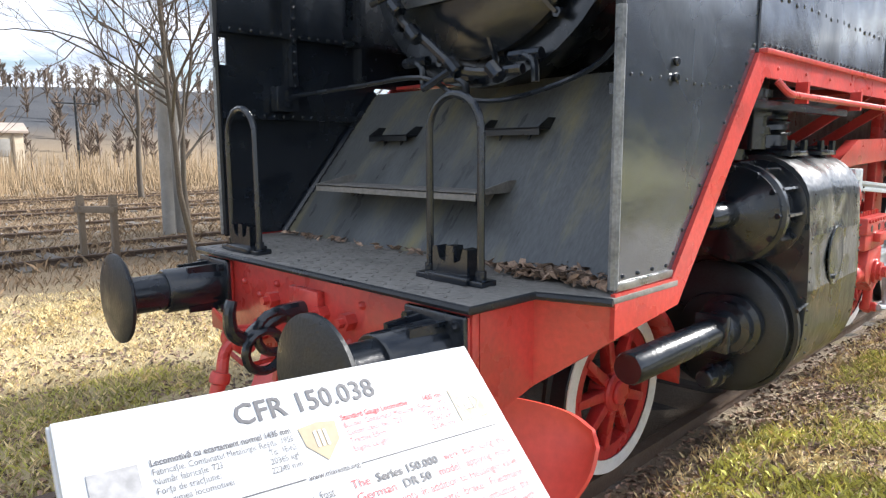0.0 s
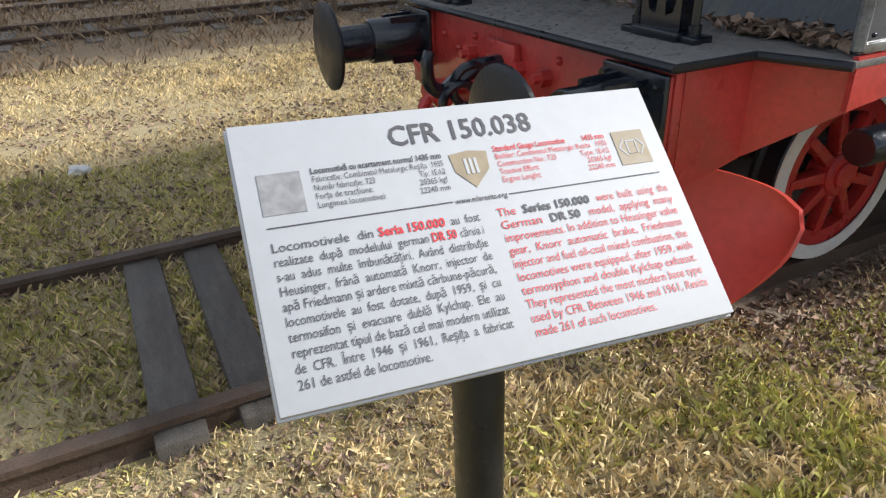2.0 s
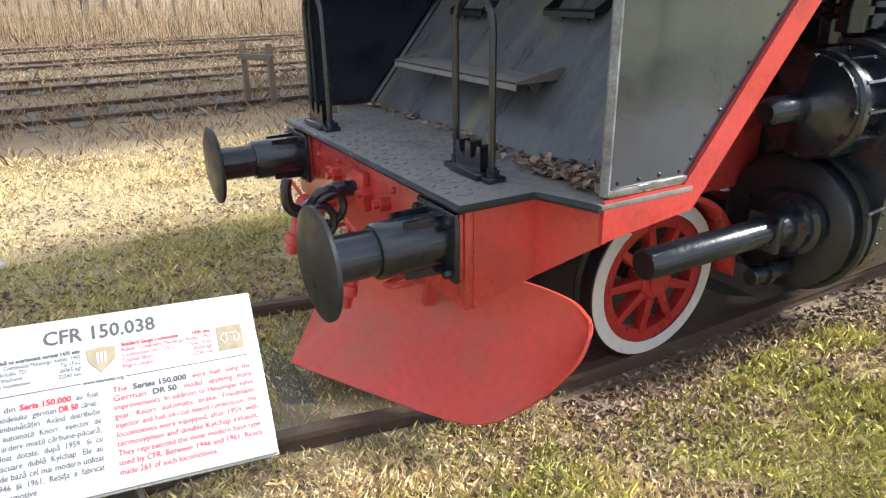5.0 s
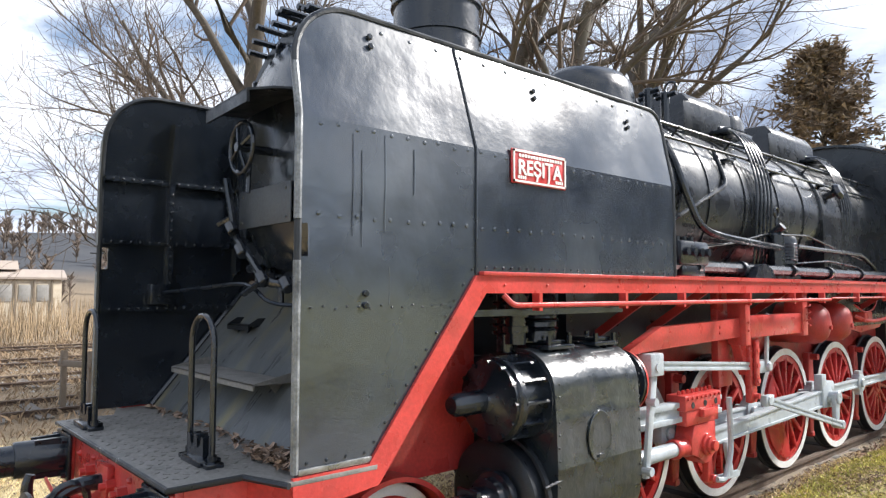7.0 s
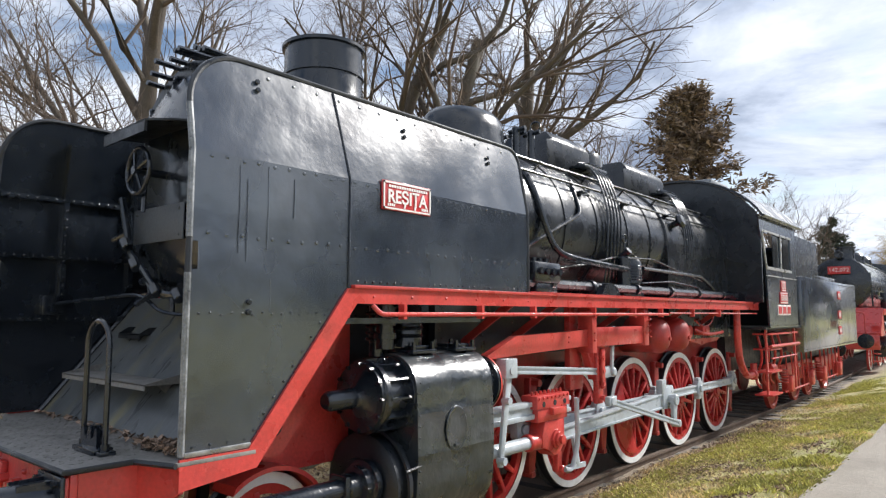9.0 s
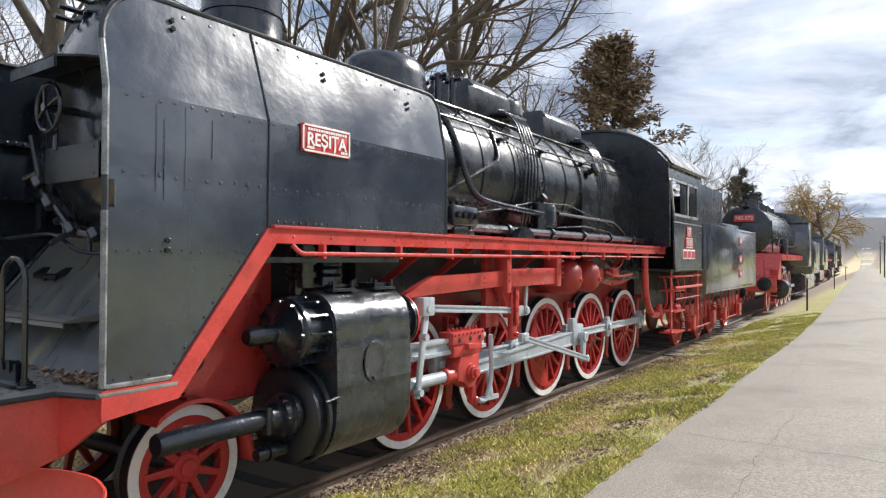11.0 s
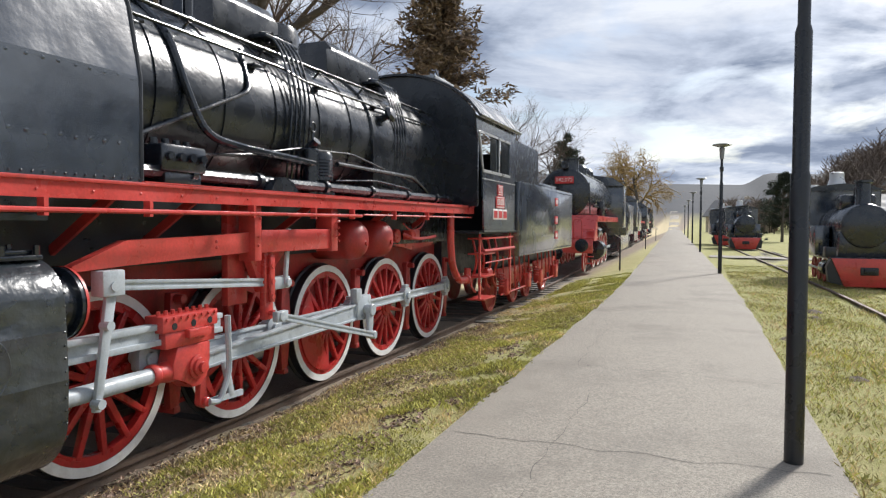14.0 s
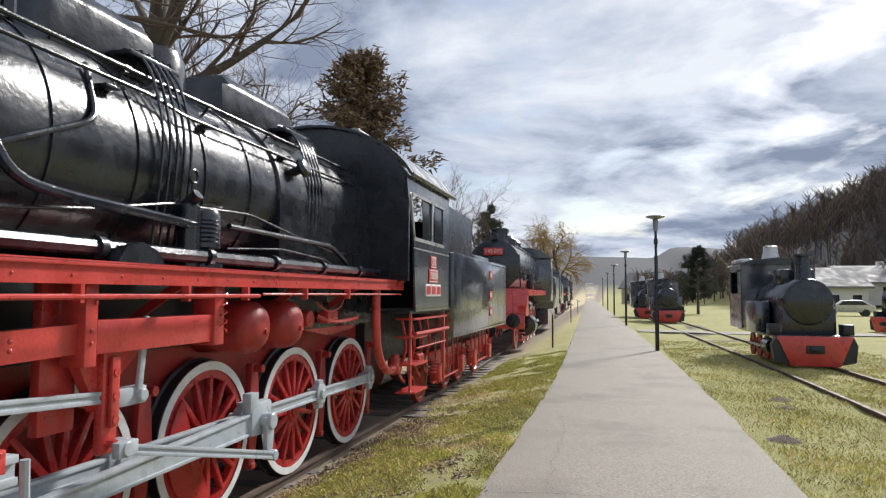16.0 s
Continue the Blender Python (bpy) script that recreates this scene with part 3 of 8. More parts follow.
# guard over the leading wheel
for s in (1, -1):
    bm = B()
    pts = [(2.2 + 0.52 * math.cos(radians(a)), 0.43 + 0.52 * math.sin(radians(a))) for a in range(-5, 130, 8)]
    pts += [(2.2 + 0.49 * math.cos(radians(a)), 0.43 + 0.49 * math.sin(radians(a))) for a in range(129, -6, -8)]
    prism(bm, pts, "x", s * 0.64, s * 0.9)
    lp("wheel_guard", bm, RED)

# buffer beam, deck and skirt
BX, BY0, BY1 = 1.03, 0.84, 1.18
bm = B()
box(bm, (-BX, BY0, 0.72), (BX, BY0 + 0.04, 1.16), 0.006)
for s in (-1, 1):
    prism(bm, [(BY0 + 0.04, 0.72), (BY0 + 0.04, 1.16), (BY1 + 0.02, 1.16), (BY1 + 0.02, 0.8)], "x", s * BX, s * (BX - 0.03))
    box(bm, (s * (BX - 0.30), BY0 - 0.022, 0.86), (s * (BX - 0.005), BY0 - 0.002, 1.14), 0.006)
beam = lp("buffer_beam", bm, RED)
bm = B()
for x, z in [(-0.6, 1.05), (-0.45, 1.0), (-0.28, 1.08), (-0.12, 1.02), (0.1, 1.06), (0.25, 1.0), (0.4, 1.08), (0.55, 0.98), (-0.35, 0.92), (0.3, 0.9), (-0.5, 0.85), (0.5, 0.84)]:
    rivet(bm, (x, BY0, z), (0, -1, 0), 0.02, 0.022)
for x in (-0.3, 0.12, 0.32):
    cyl(bm, (x, BY0, 1.0), (x, BY0 - 0.05, 1.0), 0.04, n=6)
    cyl(bm, (x, BY0 - 0.05, 1.0), (x, BY0 - 0.08, 1.0), 0.022, n=6)
lp("beam_bolts", bm, RED, beam)
bm = B()
prism(bm, [(-BX - 0.03, BY0 - 0.04), (BX + 0.03, BY0 - 0.04), (BX + 0.03, 1.16), (1.34, 1.25), (1.34, 1.75), (-1.34, 1.75), (-1.34, 1.25), (-BX - 0.03, 1.16)], "z", 1.165, 1.19, 0.004)
deck = lp("front_deck", bm, DECK, label="dusty chequered deck plate")
bm = B()
# raised chequer ribs on the deck
for i in range(34):
    for k in range(9):
        x, y = -0.98 + i * 0.058, 0.86 + k * 0.075
        bar(bm, (x, y, 1.191), (x + 0.02, y + (0.026 if (i + k) % 2 else -0.026), 1.191), 0.008, 0.004, (1, 0, 0))
lp("tread_pattern", bm, DECK, deck, flat=True)
bm = B()
tube(bm, [(-BX - 0.03, BY0 - 0.042, 1.175), (BX + 0.03, BY0 - 0.042, 1.175), (BX + 0.035, 1.15, 1.175), (1.345, 1.245, 1.175)], 0.016, 8)
lp("deck_edge", bm, DULL, deck)

# red skirt: from the beam's end, under the shield, up the slope and along the running board
for s in (1, -1):
    bm = B()
    prism(bm, [(1.2, 1.165), (1.2, 0.82), (1.42, 1.0), (1.72, 1.09), (1.80, 1.165)], "x", s * BX, s * (BX + 0.03))
    quad = [(BX, 1.19, 0.80), (BX, 1.19, 1.165), (1.325, 1.28, 1.165), (1.325, 1.28, 1.02)]
    front = [bm.verts.new((s * a, b, c)) for a, b, c in quad]
    back = [bm.verts.new((s * a, b + 0.025, c)) for a, b, c in quad]
    bm.faces.new(front), bm.faces.new(list(reversed(back)))
    bridge(bm, front, back)
    lp("skirt_plate", bm, RED)
    bm = B()
    line = [(1.27, 1.02, 1.165), (1.74, 1.075, 1.19), (2.50, 2.04, 2.165), (12.12, 2.04, 2.165)]
    top = [(1.27, 1.20), (1.70, 1.20), (2.46, 2.165), (12.14, 2.165)]
    low = [(1.27, 1.03), (1.76, 1.085), (2.54, 2.06), (12.14, 2.06)]
    prism(bm, top + list(reversed(low)), "x", s * 1.318, s * 1.338)
    lp("valence", bm, RED)
    bm = B()
    box(bm, (s * 0.8, 2.5, 2.165), (s * 1.36, 12.14, 2.19), 0.004)
    box(bm, (s * 1.30, 4.72, 2.19), (s * 1.362, 12.14, 2.20))
    lp("running_board", bm, RED, label="red edged running board")
    bm = B()
    tube(bm, bend([(s * 1.345, 2.68, 2.05), (s * 1.39, 2.72, 1.985), (s * 1.39, 3.2, 1.985), (s * 1.39, 7.9, 1.985)], 0.06), 0.018, 8)
    for y in (2.95, 3.9, 4.72, 5.9, 6.9, 7.7, 8.8, 9.9):
        box(bm, (s * 1.34, y, 1.95), (s * 1.40, y + 0.03, 2.06))
    tube(bm, [(s * 1.37, 8.0, 2.0), (s * 1.37, 11.9, 2.0)], 0.012, 6)
    lp("handrail_pipe", bm, RED)
    bm = B()
    for i in range(24):
        rivet(bm, (s * 1.338, 2.7 + i * 0.4, 2.11), (s, 0, 0), 0.011)
    lp("valence_rivets", bm, RED)

# smoke shields
def shield_outline():
    pts = [(1.29, 1.2), (1.72, 1.2), (2.475, 2.165), (4.73, 2.165), (4.73, 3.30)]
    c, r = (4.58, 3.42), 0.15
    pts += [(c[0] + r * math.cos(radians(a)), c[1] + r * math.sin(radians(a))) for a in range(0, 91, 15)]
    c, r = (1.66, 3.20), 0.37
    pts += [(c[0] + r * math.cos(radians(a)), c[1] + r * math.sin(radians(a))) for a in range(90, 181, 10)]
    pts += [(1.29, 2.40), (1.35, 2.40), (1.35, 2.24), (1.29, 2.24)]       # small hand hole at the front edge
    return pts


def lean(z):
    return 0.0 if z < 2.93 else -(z - 2.93) * 0.19


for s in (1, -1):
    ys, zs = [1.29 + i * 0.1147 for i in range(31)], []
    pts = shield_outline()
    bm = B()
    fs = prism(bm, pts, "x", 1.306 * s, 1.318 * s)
    for zc in (2.93,):
        bmesh.ops.bisect_plane(bm, geom=bm.verts[:] + bm.edges[:] + bm.faces[:], plane_co=(0, 0, zc), plane_no=(0, 0, 1))
    for k in range(1, 46):
        bmesh.ops.bisect_plane(bm, geom=bm.verts[:] + bm.edges[:] + bm.faces[:], plane_co=(0, 1.29 + k * 0.0765, 0), plane_no=(0, 1, 0))
    for k in range(1, 32):
        if k != 23:
            bmesh.ops.bisect_plane(bm, geom=bm.verts[:] + bm.edges[:] + bm.faces[:], plane_co=(0, 0, 1.2 + k * 0.0752), plane_no=(0, 0, 1))
    for v in bm.verts:
        y, z = v.co.y, v.co.z
        d = 0.0055 * noise.noise((y * 1.6, z * 1.1, 3.0)) + 0.0030 * noise.noise((y * 4.5, z * 2.6, 7.0))
        d -= 0.004 * math.exp(-((z - 2.45) / 0.07) ** 2) * (0.5 + 0.5 * math.sin(y * 20.0))
        v.co.x += s * (lean(z) + d * min(1.0, abs(z - 2.93) * 6))
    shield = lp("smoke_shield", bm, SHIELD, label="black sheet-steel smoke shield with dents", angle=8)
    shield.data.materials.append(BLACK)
    # inward faces take the darker black, shade between the shields put into colour
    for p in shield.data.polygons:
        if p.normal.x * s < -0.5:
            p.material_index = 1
    bm = B()
    rim = [(s * (1.312 + lean(z)), y, z) for y, z in ([(4.73, 2.19), (4.73, 2.93)] + pts[4:-4] + [(1.29, 2.93), (1.29, 1.21)])]
    tube(bm, rim, 0.019, 8)
    lp("rim_bead", bm, DULL, shield)
    bm = B()
    tube(bm, [(s * 1.316, 1.286, 1.215), (s * 1.316, 1.286, 2.22)], 0.02, 8)
    tube(bm, [(s * 1.316, 1.286, 2.42), (s * 1.316, 1.286, 2.93), (s * (1.316 + lean(3.2)), 1.286, 3.2)], 0.02, 8)
    lp("leading_edge", bm, EDGE, shield, "worn grey leading edge")
    for y, z0, z1 in () if s < 0 else ((1.60, 2.35, 2.88), (1.655, 2.30, 2.80), (1.80, 2.38, 2.90), (1.83, 2.0, 2.2), (2.0, 2.6, 2.85)):
        bm = B()
        tube(bm, [(s * 1.3185, y, z0), (s * 1.3185, y + 0.004, (z0 + z1) / 2), (s * 1.3185, y, z1)], 0.0045, 5)
        lp("weld_seam", bm, SHIELD, shield)
    bm = B()
    tube(bm, [(s * 1.32, 2.475, 2.17), (s * 1.32, 2.475, 2.93), (s * (1.32 + lean(3.55)), 2.40, 3.55)], 0.009, 6)
    lp("seam_strip", bm, BLACK, shield)
    bm = B()
    o = 1.319
    for i in range(30):
        rivet(bm, (s * o, 2.56 + i * 0.074, 2.215), (s, 0, 0), 0.0095)
    for k in range(11):
        t = k / 10
        rivet(bm, (s * o, 1.74 + 0.70 * t, 1.30 + 0.90 * t), (s, 0, 0), 0.009)
    for k in range(4):
        rivet(bm, (s * o, 1.35 + 0.11 * k, 1.255), (s, 0, 0), 0.009)
    for k in range(16):
        rivet(bm, (s * o, 1.36 + 0.07 * k, 1.99 + 0.008 * math.sin(k * 2.3)), (s, 0, 0), 0.008)
    for y, z in ((1.76, 3.455), (1.76, 3.40), (3.1, 3.42), (3.1, 3.37), (4.2, 3.40), (4.2, 3.35), (1.68, 2.06), (1.68, 2.0)):
        cyl(bm, (s * (o + lean(z)), y, z), (s * (o + lean(z) + 0.018), y, z), 0.018, n=8, edge=0.005)
    lp("shield_rivets", bm, BLACK, shield)
    bm = B()
    box(bm, (s * 1.319, 1.30, 1.205), (s * 1.332, 1.72, 1.235), 0.004)
    lp("foot_strip", bm, STEEL, shield, "worn bare-metal strip")
    # ribs inside
    bm = B()
    i = 1.306
    for z in (1.62 + 0.32, 2.45, 2.93):
        a0, a1 = (1.31, 4.0)
        box(bm, (s * (i - 0.045), a0, z - 0.02), (s * (i - 0.002), a1, z + 0.02))
    for y in (1.80, 2.35, 3.0):
        box(bm, (s * (i - 0.05), y - 0.02, 1.95 if y < 2.3 else 2.2), (s * (i - 0.002), y + 0.02, 2.92))
        bar(bm, (s * (i - 0.03), y, 2.92), (s * (i - 0.03 + lean(3.4)), y, 3.4), 0.045, 0.04)
    for z in (1.94, 2.45, 2.93):
        for k in range(22):
            rivet(bm, (s * (i - 0.046), 1.36 + k * 0.07, z), (-s, 0, 0), 0.013)
    for k in range(13):
        rivet(bm, (s * (i - 0.051), 1.80, 2.0 + k * 0.07), (-s, 0, 0), 0.013)
    lp("inner_rib", bm, BLACK, shield)
    # low dimples where the ribs are riveted through the sheet
    bm = B()
    rnd = random.Random(17)
    for z in (2.45, 2.905):
        for k in range(30):
            rivet(bm, (s * 1.318, 1.40 + k * 0.112 + rnd.uniform(-.01, .01), z + rnd.uniform(-.008, .008)), (s, 0, 0), 0.014, 0.0035, 8)
    for k in range(14):
        rivet(bm, (s * (1.318 + lean(3.5)), 1.85 + k * 0.2, 3.5), (s, 0, 0), 0.013, 0.005, 8)
    lp("rivet_line", bm, SHIELD, shield)

# name plate on the shield
bm = B()
box(bm, (1.319, 2.775, 2.755), (1.333, 3.315, 2.975), 0.006)
plate = lp("name_plate", bm, PLATE, label="red cast name plate with white letters")
bm = B()
for a, b in (((1.333, 2.785, 2.955), (1.340, 3.305, 2.968)), ((1.333, 2.785, 2.762), (1.340, 3.305, 2.775)), ((1.333, 2.785, 2.762), (1.340, 2.798, 2.968)), ((1.333, 3.292, 2.762), (1.340, 3.305, 2.968))):
    box(bm, a, b)
for k in range(16):
    box(bm, (1.333, 2.84 + k * 0.027, 2.925), (1.338, 2.86 + k * 0.027, 2.945))
for k in range(4):
    box(bm, (1.333, 2.83 + k * 0.02, 2.785), (1.338, 2.845 + k * 0.02, 2.805))
    box(bm, (1.333, 3.2 + k * 0.02, 2.785), (1.338, 3.215 + k * 0.02, 2.805))
lp("plate_border", bm, LETTER, plate)
SIDE = Matrix(((0, 0, 1, 0), (1, 0, 0, 0), (0, 1, 0, 0), (0, 0, 0, 1)))     # writing that faces +x


def side_at(x, y, z):
    return Matrix.Translation((x, y, z)) @ SIDE


words("plate_letters", "REȘIȚA", 0.135, side_at(1.336, 3.045, 2.855), LETTER, plate, 0.003, bold=0.003, width=0.43)

# apron between deck and smokebox, with steps
bm = B()
prism(bm, [(1.50, 1.19), (2.28, 2.12), (2.30, 2.10), (1.53, 1.19)], "x", -1.30, 1.30)
apron = lp("apron", bm, APRON, label="sloping apron streaked with dirt and moss")
bm = B()
prism(bm, [(2.28, 2.12), (2.5, 2.12), (2.5, 2.08), (2.30, 2.08)], "x", -1.30, 1.30)
box(bm, (-0.75, 2.45, 1.19), (0.75, 2.5, 2.1))
lp("apron_back", bm, DULL, apron)
bm = B()
tube(bm, [(-1.28, 1.49, 1.2), (-1.28, 2.27, 2.13)], 0.02, 6)
for x in (-1.28,):
    for k in range(16):
        rivet(bm, (x + 0.04, 1.50 + 0.05 * k, 1.215 + 0.0596 * k), (0, -0.77, 0.64), 0.008)
lp("apron_strip", bm, BLACK, apron)


def step(x0, x1, z, depth, parent):
    y = 1.50 + (z - 1.19) * 0.839
    bm = B()
    box(bm, (x0, y - depth, z - 0.012), (x1, y + 0.02, z), 0.003)
    box(bm, (x0, y - depth, z - 0.04), (x1, y - depth + 0.008, z))
    for x in (x0, x1 - 0.01):
        prism(bm, [(y - depth, z), (y + 0.02, z), (y + 0.06, z + 0.05), (y - 0.02, z + 0.05)], "x", x, x + 0.01)
        prism(bm, [(y - depth * 0.5, z - 0.012), (y, z - 0.012), (y - 0.06, z - 0.09)], "x", x + 0.1 * (1 if x == x0 else -1), x + 0.1 * (1 if x == x0 else -1) + 0.012)
    return lp("step", bm, DECK if depth > 0.2 else DULL, parent, "worn step plate with bare patches")


step(-0.92, 0.42, 1.52, 0.27, apron)
step(-0.92, -0.55, 1.82, 0.1, apron)
step(0.05, 0.46, 1.84, 0.1, apron)

# lamp hoops and lamp brackets on the deck
for s in (1, -1):
    bm = B()
    x0, x1, y = s * 0.55, s * 0.84, 1.09
    pts = [(x0, y, 1.19), (x0, y, 1.80)]
    c, r = (x0 + x1) / 2, abs(x1 - x0) / 2
    pts += [(c - s * r * math.cos(radians(a)), y, 1.80 + r * math.sin(radians(a))) for a in range(15, 180, 15)]
    pts += [(x1, y, 1.80), (x1, y, 1.19)]
    tube(bm, pts, 0.016, 10)
    for x in (x0, x1):
        box(bm, (x - 0.045, y - 0.045, 1.19), (x + 0.045, y + 0.045, 1.215), 0.004)
        cyl(bm, (x, y, 1.215), (x, y, 1.25), 0.024)
    hoop = lp("lamp_hoop", bm, BLACK, label="black tubular guard hoop")
    bm = B()
    box(bm, (c - 0.12, y - 0.06, 1.19), (c + 0.12, y + 0.06, 1.225), 0.005)
    prism(bm, [(c - 0.10, 1.225), (c + 0.10, 1.225), (c + 0.10, 1.33), (c + 0.075, 1.335), (c + 0.06, 1.285), (c + 0.025, 1.27), (c + 0.02, 1.34), (c - 0.02, 1.34), (c - 0.025, 1.27), (c - 0.06, 1.285), (c - 0.075, 1.335), (c - 0.10, 1.33)], "y", y - 0.03, y + 0.03)
    lp("lamp_bracket", bm, BLACK, hoop)

# buffers
for s in (1, -1):
    c = Vector((s * 0.875, 0, 1.0))
    bm = B()
    lathe(bm, c + Vector((0, BY0 - 0.02, 0)), (0, -1, 0), [(0, 0), (0.115, 0), (0.115, 0.30), (0.108, 0.31), (0.095, 0.31), (0.095, 0.52), (0, 0.52)], 32)
    box(bm, c + Vector((-0.16, BY0 - 0.05, -0.15)), c + Vector((0.16, BY0 - 0.022, 0.15)), 0.012)
    for dx, dz in ((-1, 1), (1, 1), (-1, -1), (1, -1)):
        p = c + Vector((dx * 0.12, BY0 - 0.05, dz * 0.11))
        cyl(bm, p, p + Vector((0, -0.03, 0)), 0.02, n=6)
        q = [c + Vector((dx * a, b, dz * e)) for a, b, e in ((0.07, BY0 - 0.05, 0.10), (0.06, BY0 - 0.22, 0.095))]
        bar(bm, q[0], q[1], 0.02, 0.05, (1, 0, 0))
    buf = lp("buffer", bm, BLACK)
    bm = B()
    lathe(bm, c + Vector((0, BY0 - 0.53, 0)), (0, -1, 0), [(0.10, 0), (0.215, 0.01), (0.225, 0.018), (0.225, 0.032), (0.2, 0.042), (0, 0.06)], 40)
    lp("buffer_disc", bm, DULL, buf, "dull olive-black buffer disc")

# coupling hook, hoses
bm = B()
box(bm, (-0.12, BY0 - 0.04, 0.9), (0.12, BY0 - 0.002, 1.1), 0.006)
lp("hook_plate", bm, RED)
bm = B()
hook = [(0, BY0, 1.0), (0, BY0 - 0.16, 1.0), (0, BY0 - 0.27, 0.95), (0, BY0 - 0.33, 0.92), (0, BY0 - 0.39, 0.96), (0, BY0 - 0.40, 1.04), (0, BY0 - 0.385, 1.10)]
tube(bm, smooth_line(hook), 0.045, 10, 0.025)
lp("coupling_hook", bm, BLACK)
bm = B()
for i, (x, y, z) in enumerate([(0.02, BY0 - 0.2, 0.93), (0.03, BY0 - 0.26, 0.86)]):
    tube(bm, [(x, y + 0.09 * math.cos(a), z + 0.09 * math.sin(a)) for a in [k * math.pi / 8 for k in range(17)]], 0.022, 8)
lp("coupling_link", bm, BLACK)
for s in (1, -1):
    bm = B()
    x = s * 0.42
    tube(bm, smooth_line([(x, BY0 + 0.02, 0.80), (x, BY0 - 0.12, 0.80), (x, BY0 - 0.22, 0.76), (x - s * 0.02, BY0 - 0.26, 0.62)]), 0.03, 10)
    cyl(bm, (x, BY0 - 0.05, 0.80), (x, BY0 - 0.16, 0.80), 0.05, n=12, edge=0.01)
    cyl(bm, (x - 0.07, BY0 - 0.12, 0.84), (x + 0.1, BY0 - 0.12, 0.88), 0.012)
    lathe(bm, (x - 0.09, BY0 - 0.15, 0.80), (1, 0, 0), [(0, 0), (0.045, 0), (0.06, 0.015), (0.06, 0.06), (0.05, 0.07), (0.05, 0.13), (0.065, 0.135), (0.065, 0.17), (0, 0.175)], 14)
    bar(bm, (x, BY0 - 0.17, 0.84), (x - 0.16, BY0 - 0.20, 0.93), 0.012, 0.03, (0, 1, 0), 0.003)
    lathe(bm, (x - s * 0.02, BY0 - 0.26, 0.66), (0, -0.3, -1), [(0, 0), (0.045, 0), (0.05, 0.02), (0.05, 0.05), (0.036, 0.06), (0.036, 0.11), (0, 0.11)], 14)
    lp("brake_pipe", bm, RED)

# snow plough
bm = B()
LOW = smooth_line([(0, 0.38, 0.08), (0.47, 0.65, 0.06), (0.92, 0.92, 0.06), (1.12, 1.10, 0.20), (1.24, 1.27, 0.42), (1.25, 1.34, 0.56)], 4)
HIGH = smooth_line([(0, 0.72, 0.68), (0.35, 0.98, 0.69), (0.70, 1.18, 0.69), (0.90, 1.30, 0.68), (1.08, 1.38, 0.65), (1.20, 1.38, 0.61)], 4)
for s in (1, -1):
    rows = []
    for k, (lo, hi) in enumerate(zip(LOW, HIGH)):
        t = k / (len(LOW) - 1)
        col = []
        for j in range(9):
            h = j / 8
            q = lo.lerp(hi, h)
            q.y += 0.13 * math.sin(math.pi * h) * (1 - t) ** 0.6
            q.z -= 0.04 * math.sin(math.pi * h) * (1 - t)
            col.append(bm.verts.new((s * q.x, q.y, q.z)))
        rows.append(col)
    for c0, c1 in zip(rows, rows[1:]):
        for j in range(8):
            bm.faces.new((c0[j], c1[j], c1[j + 1], c0[j + 1]))
bmesh.ops.remove_doubles(bm, verts=bm.verts, dist=0.001)
bmesh.ops.recalc_face_normals(bm, faces=bm.faces)
bmesh.ops.solidify(bm, geom=bm.faces[:], thickness=0.015)
plough = lp("snow_plough", bm, PLOUGH, label="curved faded red snow plough with worn paint", angle=50)
for s in (1, -1):
    bm = B()
    tube(bm, bend([(s * 0.7, BY0 + 0.03, 0.74), (s * 0.62, BY0 - 0.12, 0.70), (s * 0.45, BY0 - 0.1, 0.64), (s * 0.42, BY0 + 0.1, 0.66)], 0.04), 0.014, 6)
    bar(bm, (s * 0.5, 1.0, 0.75), (s * 0.5, 0.95, 0.5), 0.04, 0.06)
    lp("plough_stay", bm, RED, plough)

# smokebox, boiler, firebox
bm = B()
lathe(bm, (0, 2.0, AX), (0, 1, 0), [(0, 0.02), (0.82, 0.02), (0.90, 0.0), (0.95, 0.0), (0.95, 0.10), (0.93, 0.105), (0.93, 2.75), (0.9, 2.76)], 64)
smokebox = lp("smokebox", bm, BOILER)
bm = B()
lathe(bm, (0, 2.0, AX), (0, -1, 0), [(0.80, 0.0), (0.80, 0.05), (0.72, 0.10), (0.5, 0.16), (0.25, 0.19), (0, 0.20)], 56)
door = lp("smokebox_door", bm, BLACK, smokebox)
for k in range(12):
    a = 2 * math.pi * k / 12 + 0.2
    bm = B()
    p = Vector((0.84 * math.cos(a), 1.99, AX + 0.84 * math.sin(a)))
    cyl(bm, p, p + Vector((0, -0.05, 0)), 0.025, n=8)
    bar(bm, p + Vector((0, -0.045, 0)), p + Vector((-0.13 * math.cos(a), -0.075, -0.13 * math.sin(a))), 0.03, 0.02, (0, 1, 0))
    lp("door_clamp", bm, BLACK, smokebox)
bm = B()
cyl(bm, (0, 1.82, AX), (0, 1.56, AX), 0.03)
tube(bm, [(0.17 * math.cos(a), 1.60, AX + 0.17 * math.sin(a)) for a in [2 * math.pi * k / 24 for k in range(25)]], 0.016, 8)
for k in range(4):
    a = math.pi * k / 2 + 0.4
    tube(bm, [(0, 1.58, AX), (0.17 * math.cos(a), 1.60, AX + 0.17 * math.sin(a))], 0.012, 6)
tube(bm, [(0.0, 1.66, AX), (0.02, 1.64, AX - 0.3)], 0.016, 6)
lp("hand_wheel", bm, BLACK, smokebox)
bm = B()
